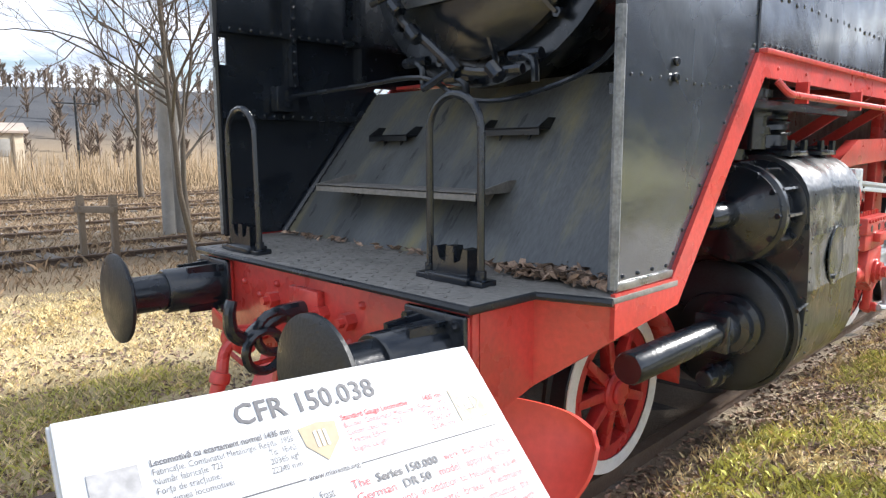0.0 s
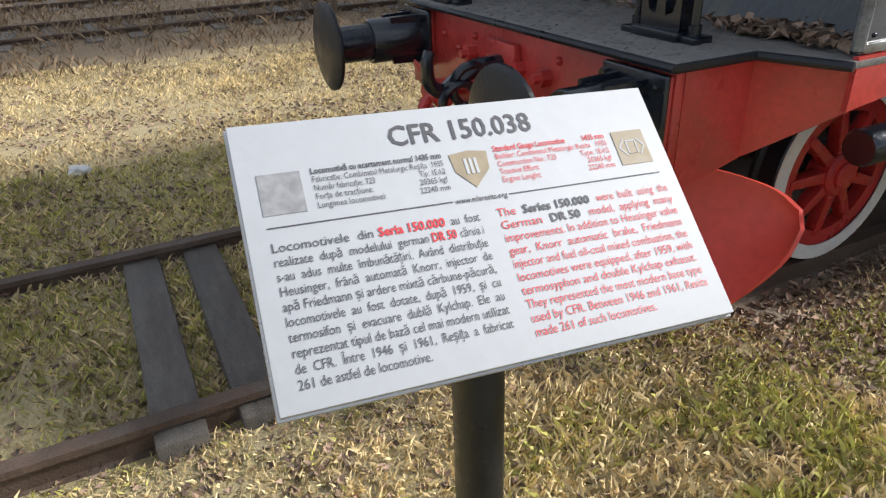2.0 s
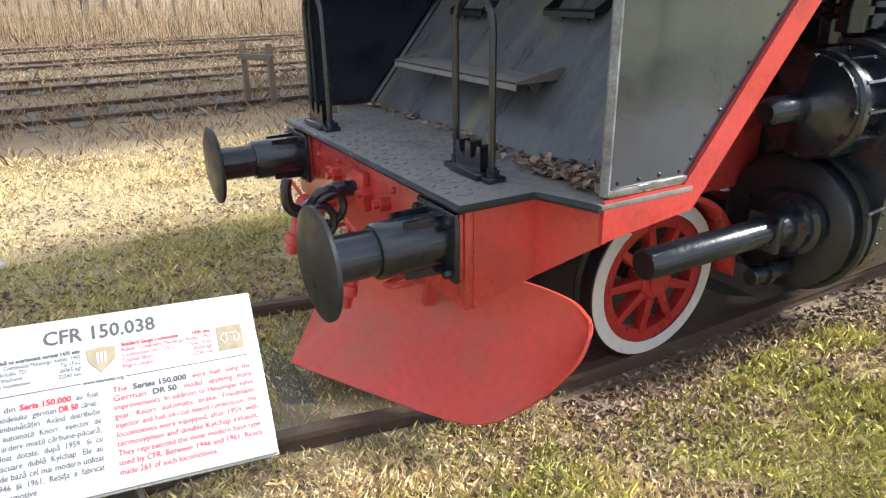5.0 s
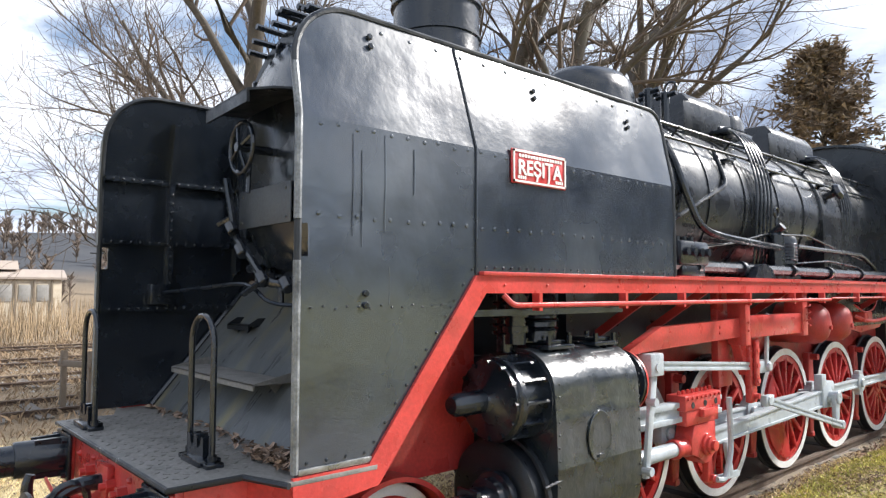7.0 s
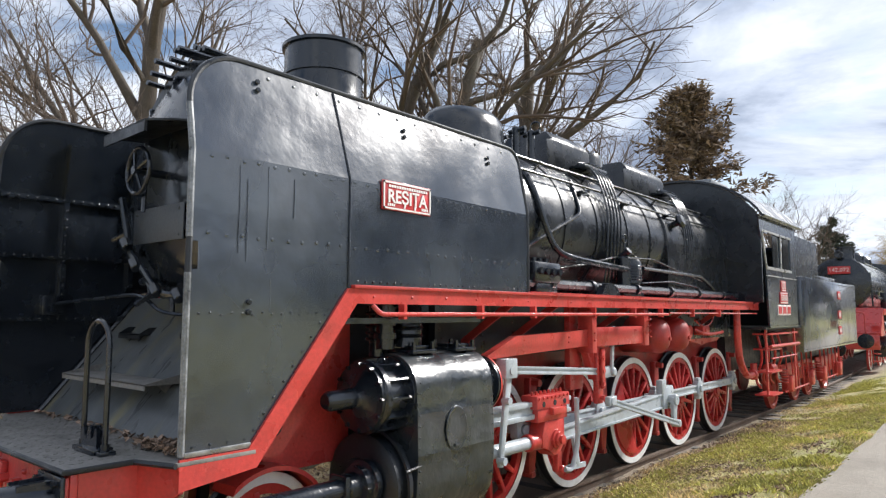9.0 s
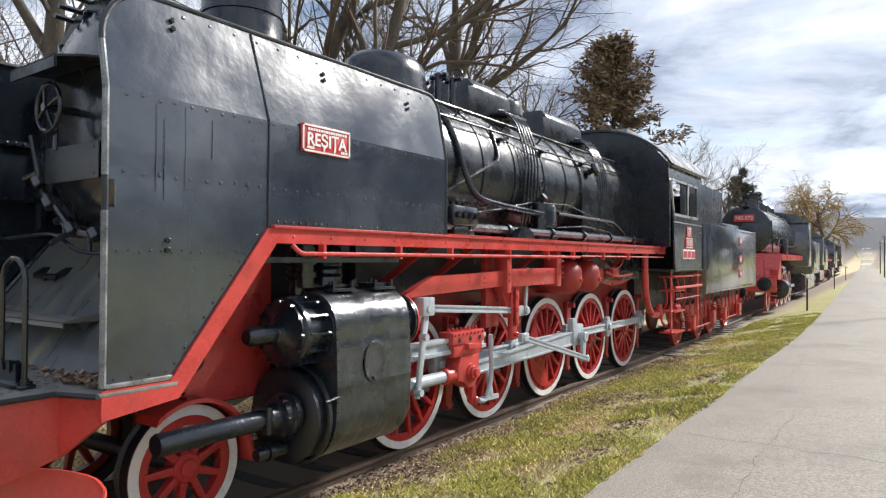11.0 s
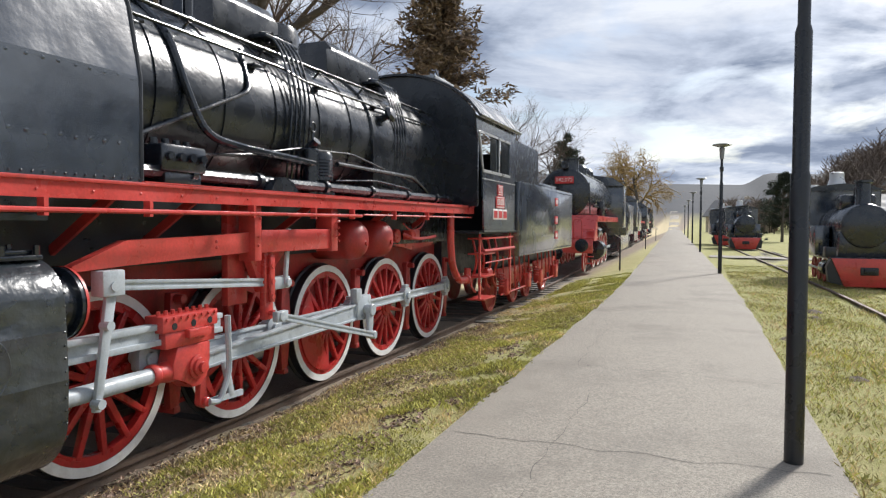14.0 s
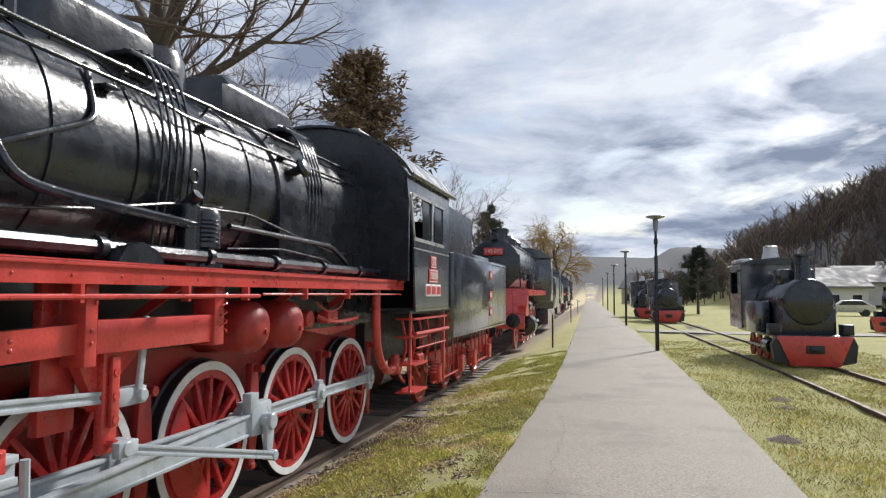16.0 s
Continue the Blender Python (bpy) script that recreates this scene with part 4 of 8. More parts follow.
tube(bm, smooth_line([(-1.24, 1.52, 2.06), (-0.7, 1.66, 2.10), (-0.2, 1.74, 2.12), (0.05, 1.8, 2.0), (0.3, 1.92, 1.99), (0.8, 1.9, 2.1), (1.28, 1.5, 2.25)]), 0.014, 6)
lp("front_hose", bm, BLACK, smokebox)
for x in (-0.45, -0.1, 0.38):
    bm = B()
    a = math.asin(x / 0.9)
    p = Vector((x, 1.97, AX - 0.9 * math.cos(a)))
    tube(bm, smooth_line([p + Vector((-0.08, 0, 0.03)), p + Vector((0, -0.05, 0)), p + Vector((0.06, -0.05, -0.04)), p + Vector((0.07, -0.05, -0.14))]), 0.022, 8)
    cyl(bm, p + Vector((-0.1, -0.04, 0)), p + Vector((0.1, -0.04, 0)), 0.03, n=8)
    lp("door_latch", bm, BLACK, smokebox)
# plate, lever and pipe before the door; control box on the far shield
bm = B()
box(bm, (-0.46, 1.80, 2.52), (0.30, 1.812, 2.79), 0.004)
for x in (-0.40, 0.24):
    for z in (2.56, 2.75):
        rivet(bm, (x, 1.80, z), (0, -1, 0), 0.014)
    box(bm, (x - 0.02, 1.81, 2.6), (x + 0.02, 1.95, 2.64))
lp("front_plate", bm, GALVBLACK, smokebox, "flat grey-black plate bolted before the door")
bm = B()
tube(bm, smooth_line([(-0.46, 1.70, 2.88), (-0.40, 1.72, 2.63), (-0.36, 1.74, 2.45), (-0.18, 1.75, 2.32), (0.04, 1.76, 2.16), (0.20, 1.80, 2.12), (0.45, 1.82, 2.12)]), 0.027, 8)
for p in ((-0.38, 1.73, 2.52), (-0.25, 1.745, 2.36), (0.05, 1.76, 2.16), (0.3, 1.8, 2.12)):
    cyl(bm, Vector(p) + Vector((-0.03, -0.02, 0.03)), Vector(p) + Vector((0.04, -0.02, -0.04)), 0.042, n=10, edge=0.008)
tube(bm, [(-0.40, 1.72, 2.60), (-0.58, 1.70, 2.56)], 0.02, 6)
tube(bm, [(0.05, 1.76, 2.16), (-0.15, 1.70, 2.05)], 0.02, 6)
lp("drain_pipe", bm, BLACK, smokebox)
bm = B()
box(bm, (-1.30, 1.44, 1.97), (-1.22, 1.60, 2.13), 0.008)
for z in (2.01, 2.05, 2.09):
    cyl(bm, (-1.22, 1.52, z), (-1.19, 1.52, z), 0.018, n=8)
lp("control_box", bm, BLACK, smokebox)
# visor on the smokebox front
bm = B()
prism(bm, [(-0.36, 1.50), (0.36, 1.46), (0.46, 1.60), (0.52, 2.05), (-0.52, 2.05)], "z", 3.39, 3.405)
prism(bm, [(-0.36, 1.50), (0.36, 1.46), (0.36, 1.48), (-0.36, 1.52)], "z", 3.32, 3.405)
for v in bm.verts:
    v.co.z += (v.co.y - 2.05) * 0.12 - 0.02
lp("visor", bm, DULL, smokebox, "dark sheet visor above the door")
for k in range(9):
    bm = B()
    x = -0.5 + k * 0.12
    z = AX + math.sqrt(0.95 ** 2 - x * x)
    tube(bm, [(x, 2.35, z + 0.02), (x + 0.03, 1.86 - 0.03 * (k % 3), z + 0.03 - 0.02 * (k % 2))], 0.022, 6)
    lp("header_pipe", bm, BLACK, smokebox)

bm = B()
lathe(bm, (0, 4.6, AX), (0, 1, 0), [(0.9, 0), (0.9, 4.5), (0.93, 4.52), (0.95, 6.6), (0.95, 7.2), (0, 7.2)], 64)
boiler = lp("boiler", bm, BOILER, label="glossy black boiler barrel")
for y in (5.3, 6.15, 6.95, 7.8, 8.55, 9.1):
    bm = B()
    lathe(bm, (0, y, AX), (0, 1, 0), [(0.89, 0), (0.912, 0.003), (0.912, 0.045), (0.89, 0.048)], 64)
    lp("boiler_band", bm, BOILER, boiler)
bm = B()
prism(bm, [(9.1, 1.6), (11.85, 1.6), (11.85, 3.0), (9.1, 3.0)], "x", -0.93, 0.93)
for i in range(9):
    for k in range(5):
        for s in (1, -1):
            rivet(bm, (s * 0.945, 9.5 + i * 0.12, 2.85 + k * 0.1 - 0.1), (s, 0, 0), 0.012)
lp("firebox", bm, BOILER, boiler)
bm = B()
box(bm, (-0.55, 4.0, 1.5), (0.55, 11.0, 2.2))
lp("ash_pan", bm, DULL)

# chimney, dome, sand boxes
bm = B()
lathe(bm, (0, 3.3, 3.85), (0, 0, 1), [(0.40, 0.0), (0.37, 0.12), (0.36, 0.30), (0.375, 0.305), (0.375, 0.33), (0.36, 0.335), (0.36, 0.56), (0.385, 0.57), (0.385, 0.60), (0.33, 0.60), (0.33, 0.1), (0, 0.1)], 48)
lp("chimney", bm, BLACK)
bm = B()
lathe(bm, (0, 5.4, 3.8), (0, 0, 1), [(0.44, 0.0), (0.42, 0.30), (0.40, 0.42), (0.34, 0.50), (0.2, 0.55), (0, 0.56)], 40)
for v in bm.verts:
    v.co.y = 5.4 + (v.co.y - 5.4) * 1.35
lp("feed_dome", bm, BLACK, label="low rounded black dome")


def sandbox(y0, y1, h):
    bm = B()
    pts = [(-0.42, 3.75), (0.42, 3.75), (0.40, h - 0.12), (0.30, h), (-0.30, h), (-0.40, h - 0.12)]
    prism(bm, pts, "y", y0, y1, 0.04)
    for v in bm.verts:
        if v.co.z > h - 0.15 and v.co.y < (y0 + y1) / 2:
            v.co.y += 0.18
        if v.co.z > h - 0.15 and v.co.y > (y0 + y1) / 2:
            v.co.y -= 0.06
    sb = lp("sand_box", bm, BOILER, label="black rounded sand box on the boiler")
    bm = B()
    for k in range(5):
        p = (0.46, y1 - 0.1 - k * 0.09, 3.98)
        cyl(bm, p, (0.62, p[1], 3.95), 0.03, n=8)
        tube(bm, smooth_line([(0.6, p[1], 3.94), (0.78, p[1] - 0.05, 3.72), (0.93, p[1] - 0.1, 3.2), (0.9, p[1] - 0.14, 2.5), (0.86, p[1] - 0.15, 2.2)]), 0.013, 6)
    box(bm, (0.42, y1 - 0.6, 3.9), (0.64, y1 + 0.02, 3.94), 0.006)
    lp("sand_gear", bm, BLACK, sb)


sandbox(6.55, 7.75, 4.36)
bm = B()
lathe(bm, (0, 8.15, 3.8), (0, 0, 1), [(0.36, 0.0), (0.34, 0.42), (0.31, 0.5), (0.2, 0.54), (0, 0.55)], 40)
lp("steam_dome", bm, BLACK)
sandbox(8.75, 10.35, 4.34)
bm = B()
for dx, y in ((0.2, 6.2), (0.35, 6.3), (-0.1, 6.25), (0.3, 6.05)):
    cyl(bm, (dx, y, 3.85), (dx, y, 4.25), 0.05, n=10, edge=0.01)
    cyl(bm, (dx - 0.1, y, 4.2), (dx + 0.14, y, 4.22), 0.03, n=8)
tube(bm, [(0.42 + 0.07 * math.cos(a), 6.3, 4.28 + 0.07 * math.sin(a)) for a in [k * math.pi / 6 for k in range(13)]], 0.014, 6)
lp("top_valve", bm, BLACK)
bm = B()
for y, z in ((10.9, 3.98), (11.0, 3.9)):
    cyl(bm, (0.2, y, z - 0.15), (0.2, y, z + 0.12), 0.06, n=12, edge=0.01)
    cyl(bm, (0.45, y - 0.1, z - 0.25), (0.45, y - 0.1, z), 0.05, n=12, edge=0.01)
tube(bm, smooth_line([(0.45, 10.9, 3.9), (0.6, 10.6, 3.85), (0.5, 10.3, 3.9)]), 0.02, 6)
lp("safety_valve", bm, BLACK)

# pipes and rods along the boiler
def on_boiler(y, deg, out=0.03, r=0.91):
    a = radians(deg)
    return ((r + out) * math.cos(a), y, AX + (r + out) * math.sin(a))


def pipe(name, pts, r, mat=None, corner=0.12):
    bm = B()
    tube(bm, bend(pts, corner), r, 8)
    return lp(name, bm, mat or BLACK, boiler)


for s in (1, -1):
    def q(p, s=s):
        return (p[0] * s, p[1], p[2])
    pipe("boiler_handrail", [q(on_boiler(y, 44, 0.1)) for y in (4.4, 11.6)], 0.019)
    pipe("control_rod", [q(on_boiler(y, 33, 0.07)) for y in (4.5, 7.2)] + [q(on_boiler(7.5, 28, 0.07)), q(on_boiler(11.3, 28, 0.07))], 0.016)
    pipe("feed_pipe", [q(on_boiler(5.55, 62)), q(on_boiler(5.55, 30)), q(on_boiler(5.62, 0)), q((1.02, 5.75, 2.66)), q((1.08, 6.1, 2.60)), q((1.08, 7.4, 2.55))], 0.036, corner=0.2)
    pipe("sloping_pipe", [q(on_boiler(6.6, 40)), q(on_boiler(6.5, 10)), q(on_boiler(5.2, -25))], 0.022)
    pipe("steam_pipe", [q((1.12, 4.75, 2.30)), q((1.12, 11.6, 2.30))], 0.055)
    pipe("air_pipe", [q((1.02, 8.0, 2.60)), q((1.02, 10.2, 2.58)), q((1.05, 10.6, 2.42)), q((1.1, 10.75, 2.24))], 0.028)
    pipe("thin_pipe", [q((0.98, 5.6, 2.48)), q((1.0, 6.4, 2.56)), q((1.0, 7.2, 2.70)), q((0.99, 8.4, 2.75)), q((0.99, 9.4, 2.62)), q((1.0, 10.4, 2.50)), q((1.0, 11.4, 2.55))], 0.013)
    pipe("thin_pipe", [q((1.0, 8.0, 2.40)), q((1.02, 9.0, 2.46)), q((1.05, 10.0, 2.40)), q((1.05, 10.6, 2.25))], 0.012)
    for y in (4.8, 5.9, 7.0, 8.1, 9.2, 10.3, 11.2):
        bm = B()
        p = Vector(q(on_boiler(y, 44, 0.1)))
        r = Vector(q(on_boiler(y, 44, -0.02)))
        cyl(bm, r, p, 0.014, n=8)
        cyl(bm, p + Vector((0, -0.03, 0)), p + Vector((0, 0.03, 0)), 0.026, n=10)
        lp("handrail_knob", bm, BLACK, boiler)
    for y in (5.1, 6.7, 7.9, 9.3):
        bm = B()
        p = Vector(q(on_boiler(y, 30, 0.0)))
        box(bm, p + Vector((-0.05, -0.07, -0.012)), p + Vector((0.09, 0.07, 0.012)), 0.004)
        tube(bm, [p, p + Vector((s * 0.08, 0.12, 0.03))], 0.02, 6)
        lp("washout_plug", bm, BLACK, boiler)
    for y in (5.4, 6.3, 7.5, 8.6, 9.7, 10.8):
        bm = B()
        lathe(bm, (s * 1.12, y, 2.30), (0, 1, 0), [(0.05, 0), (0.075, 0), (0.075, 0.06), (0.05, 0.06)], 16)
        lp("pipe_flange", bm, BLACK, boiler)

bm = B()
lathe(bm, on_boiler(9.55, 22, 0), (0.93, 0, 0.37), [(0.05, 0), (0.05, 0.10), (0.11, 0.11), (0.115, 0.14), (0.08, 0.18), (0, 0.19)], 24)
lp("inspection_cap", bm, BLACK, boiler)
bm = B()
lathe(bm, (1.02, 7.62, 2.19), (0, 0, 1), [(0, 0), (0.16, 0), (0.16, 0.06), (0.10, 0.07), (0.10, 0.18), (0.14, 0.19), (0.14, 0.46), (0.12, 0.50), (0, 0.51)], 24)
for k in range(6):
    lathe(bm, (1.02, 7.62, 2.42 + k * 0.035), (0, 0, 1), [(0.14, 0), (0.15, 0.008), (0.14, 0.016)], 24)
cyl(bm, (1.02, 7.42, 2.2), (1.02, 7.42, 2.72), 0.09, n=16, edge=0.02)
cyl(bm, (0.95, 7.42, 2.68), (1.1, 7.42, 2.80), 0.05, n=10)
cyl(bm, (1.02, 7.35, 2.62), (1.02, 7.75, 2.62), 0.04, n=10)
pump = lp("boiler_feed_pump", bm, BLACK)
bm = B()
tube(bm, [(1.0, 7.5 + 0.055 * math.cos(a), 2.96 + 0.055 * math.sin(a)) for a in [k * math.pi / 8 for k in range(17)]], 0.013, 8)
cyl(bm, (1.0, 7.5, 2.78), (1.0, 7.5, 2.91), 0.02, n=8)
lp("lifting_eye", bm, BLACK, pump)
bm = B()
box(bm, (0.9, 5.05, 2.30), (1.2, 5.55, 2.52), 0.03)
box(bm, (0.92, 5.1, 2.19), (1.18, 5.5, 2.30), 0.01)
for k in range(4):
    cyl(bm, (1.2, 5.12 + k * 0.12, 2.42), (1.235, 5.12 + k * 0.12, 2.42), 0.035, n=10)
    cyl(bm, (1.05, 5.12 + k * 0.12, 2.52), (1.05, 5.12 + k * 0.12, 2.57), 0.03, n=8)
lp("lubricator", bm, BLACK)
bm = B()
prism(bm, [(6.35, 2.19), (6.85, 2.19), (6.75, 2.30), (6.6, 2.35), (6.45, 2.32)], "x", 1.15, 1.25)
lp("cover_box", bm, BLACK)

# cylinders
for s in (1, -1):
    bm = B()
    prof = []
    cz, vz = 0.72, 1.42
    for a in range(-110, 1, 12):
        prof.append((1.05 + 0.37 * math.cos(radians(a)), cz + 0.38 * math.sin(radians(a))))
    prof += [(1.43, 0.95), (1.42, 1.25)]
    for a in range(0, 111, 12):
        prof.append((1.12 + 0.29 * math.cos(radians(a)), vz + 0.27 * math.sin(radians(a))))
    prof += [(0.65, 1.6), (0.65, 0.5)]
    prism(bm, [(s * a, b) for a, b in prof], "y", 3.08, 4.02)
    bm.faces.ensure_lookup_table()
    for yc in [3.08 + 0.047 * k for k in range(1, 20)]:
        bmesh.ops.bisect_plane(bm, geom=bm.verts[:] + bm.edges[:] + bm.faces[:], plane_co=(0, yc, 0), plane_no=(0, 1, 0))
    for zc in [0.55 + 0.05 * k for k in range(20)]:
        bmesh.ops.bisect_plane(bm, geom=bm.verts[:] + bm.edges[:] + bm.faces[:], plane_co=(0, 0, zc), plane_no=(0, 0, 1))
    for v in bm.verts:
        if abs(v.co.x) > 1.2 and 3.1 < v.co.y < 4.0:
            d = 0.010 * noise.noise((v.co.y * 3.1, v.co.z * 3.1, 2.0)) + 0.006 * noise.noise((v.co.y * 8, v.co.z * 8, 5.0))
            if abs(v.co.z - 0.96) < 0.03 or abs(v.co.z - 1.24) < 0.03:
                d += 0.007
            if abs(v.co.y - 3.52) < 0.03 and v.co.z > 1.25:
                d -= 0.006
            v.co.x += s * d
    cylb = lp("cylinder_jacket", bm, JACKET, label="black dented sheet cladding over the cylinder", angle=25)
    bm = B()
    for k in range(12):
        rivet(bm, (s * 1.43, 3.10, 0.6 + k * 0.08), (s, 0, 0), 0.008)
        rivet(bm, (s * 1.43, 4.0, 0.6 + k * 0.08), (s, 0, 0), 0.008)
    lp("jacket_rivets", bm, JACKET, cylb)
    bm = B()
    lathe(bm, (s * 1.43, 3.52, 1.10), (s, 0, 0), [(0.13, 0), (0.13, 0.006), (0.124, 0.009), (0.116, 0.006), (0.06, 0.001), (0, 0.005)], 28)
    box(bm, (s * 1.43, 3.495, 1.0), (s * 1.447, 3.56, 1.015))
    for v in bm.verts:
        if abs(v.co.y - 3.52) < 0.14 and 0.9 < v.co.z < 1.3:
            v.co.z = 1.10 + (v.co.z - 1.10) * 1.35
    lp("jacket_cover", bm, JACKET, cylb)
    for y in (3.2, 3.72):
        bm = B()
        box(bm, (s * 0.98, y, 1.68), (s * 1.26, y + 0.28, 1.71), 0.006)
        box(bm, (s * 1.02, y + 0.04, 1.71), (s * 1.22, y + 0.24, 1.74), 0.006)
        for dx in (1.0, 1.24):
            for dy in (0.03, 0.25):
                cyl(bm, (s * dx, y + dy, 1.71), (s * dx, y + dy, 1.77), 0.02, n=6)
        lp("relief_valve", bm, BLACK, cylb)
    bm = B()
    lathe(bm, (s * 0.95, 3.34, 1.72), (0, 0, 1), [(0.17, 0), (0.17, 0.03), (0.13, 0.04), (0.13, 0.34), (0.16, 0.35), (0.16, 0.38), (0, 0.38)], 24)
    lp("inlet_pipe", bm, BLACK, cylb)
    bm = B()
    for k in range(5):
        lathe(bm, (s * 1.0, 3.06, 1.78 + 0.05 * k), (0, 0, 1), [(0, 0), (0.085, 0), (0.095, 0.012), (0.085, 0.025), (0, 0.025)], 18)
    cyl(bm, (s * 1.0, 3.06, 1.66), (s * 1.0, 3.06, 2.05), 0.06, n=14)
    lp("air_valve", bm, BLACK, cylb)
    bm = B()
    lathe(bm, (s * 1.02, 3.08, cz), (0, -1, 0), [(0.36, 0), (0.36, 0.14), (0.375, 0.145), (0.375, 0.17), (0.33, 0.2), (0.2, 0.205), (0.19, 0.23), (0, 0.235)], 48)
    lathe(bm, (s * 1.02, 3.04, cz), (0, -1, 0), [(0.385, 0), (0.405, 0.005), (0.405, 0.04), (0.385, 0.045)], 48)
    cyl(bm, (s * 1.42, 2.96, 0.86), (s * 1.42, 3.12, 0.88), 0.012, n=6)
    lp("cylinder_cover", bm, DULL, cylb, "round black cylinder front cover")
    bm = B()
    tx, tz = s * 1.13, 0.76
    lathe(bm, (tx, 2.85, tz), (0, -1, 0), [(0.0, 0), (0.17, 0), (0.17, 0.05), (0.14, 0.06), (0.14, 0.12), (0.10, 0.13), (0.10, 0.22), (0.076, 0.24), (0.076, 1.10), (0.068, 1.115), (0, 1.115)], 28)
    box(bm, (tx - 0.09, 2.57, tz - 0.10), (tx + 0.09, 2.61, tz + 0.10), 0.006)
    for k in range(6):
        a = k * math.pi / 3
        p = Vector((tx + 0.125 * math.cos(a), 2.73, tz + 0.125 * math.sin(a)))
        cyl(bm, p, p + Vector((0, 0.06, 0)), 0.018, n=6)
    cyl(bm, (tx - s * 0.02, 2.84, 0.50), (tx - s * 0.02, 2.56, 0.50), 0.05, n=12, edge=0.008)
    cyl(bm, (tx - s * 0.02, 2.70, 0.50), (tx - s * 0.02, 2.66, 0.50), 0.065, n=12)
    lp("tail_rod_tube", bm, BLACK, cylb)
    bm = B()
    vx, vz2 = s * 1.12, 1.38
    lathe(bm, (vx, 3.08, vz2), (0, -1, 0), [(0.285, 0), (0.285, 0.02), (0.22, 0.03), (0.22, 0.22), (0.27, 0.23), (0.27, 0.27), (0.25, 0.28), (0.25, 0.31), (0.2, 0.32), (0.10, 0.36), (0.075, 0.38), (0.07, 0.60), (0.05, 0.63), (0, 0.63)], 36)
    for k in range(12):
        a = 2 * math.pi * k / 12
        e = Vector((math.cos(a), 0, math.sin(a)))
        c = Vector((vx, 0, vz2))
        bar(bm, c + e * 0.25 + Vector((0, 3.06, 0)), c + e * 0.25 + Vector((0, 2.84, 0)), 0.014, 0.05, Vector((0, 1, 0)).cross(e))
        cyl(bm, c + e * 0.24 + Vector((0, 2.80, 0)), c + e * 0.24 + Vector((0, 2.755, 0)), 0.016, n=6)
        cyl(bm, c + e * 0.262 + Vector((0, 3.06, 0)), c + e * 0.262 + Vector((0, 3.02, 0)), 0.015, n=6)
    lp("valve_chest_cover", bm, BLACK, cylb, "ribbed black valve chest end")
    bm = B()
    lathe(bm, (vx, 4.02, vz2), (0, 1, 0), [(0.25, 0), (0.25, 0.03), (0.20, 0.04), (0.20, 0.16), (0.24, 0.17), (0.24, 0.21), (0, 0.22)], 36)
    lp("valve_chest_cover", bm, BLACK, cylb, "ribbed black valve chest end")
    bm = B()
    lathe(bm, (vx, 4.22, vz2), (0, 1, 0), [(0.245, 0), (0.245, 0.02), (0.1, 0.03), (0, 0.03)], 36)
    lp("valve_flange", bm, RED, cylb)
    # steam pipe to the chest
    bm = B()
    tube(bm, smooth_line([(s * 1.05, 3.34, 1.72), (s * 1.03, 3.36, 2.0), (s * 0.9, 3.4, 2.4), (s * 0.7, 3.4, 2.6)]), 0.13, 16)
    for z in (1.8, 1.86, 1.92, 1.98):
        lathe(bm, (s * 1.05, 3.34, z), (0, 0, 1), [(0.13, 0), (0.15, 0.015), (0.13, 0.03)], 20)
    cyl(bm, (s * 1.1, 3.05, 1.72), (s * 1.1, 3.05, 2.1), 0.07, n=12)
    for z in (1.8, 1.9, 2.0):
        cyl(bm, (s * 1.1, 3.05, z), (s * 1.1, 3.05, z + 0.04), 0.09, n=12)
    lp("steam_inlet", bm, BLACK, cylb)
    bm = B()
    prism(bm, [(1.76, 1.0), (2.5, 1.95), (2.9, 1.95), (2.6, 1.35), (2.3, 1.0)], "x", s * 0.80, s * 0.83)
    prism(bm, [(2.2, 0.85), (3.05, 0.85), (3.05, 2.05), (2.75, 2.05), (2.5, 1.6)], "x", s * 0.66, s * 0.70)
    lp("front_stay", bm, RED)
    bm = B()
    cyl(bm, (s * 0.835, 2.22, 1.22), (s * 0.842, 2.22, 1.22), 0.09, n=20)
    lp("lightening_hole", bm, DULL)

# running gear: rods, guides, crosshead
def rod(bm, p0, p1, x, w, h0, h1, flute=True):
    a, b = Vector((x, *p0)), Vector((x, *p1))
    sgn = 1 if x > 0 else -1
    bar(bm, a, b, w * 0.55, h0, (1, 0, 0), 0, None, h1)
    d = (b - a).normalized()
    up = Vector((1, 0, 0)).cross(d)
    for k in (1, -1):
        bar(bm, a + up * (h0 / 2 - 0.012) * k, b + up * (h1 / 2 - 0.012) * k, w, 0.026, (1, 0, 0), 0.003)


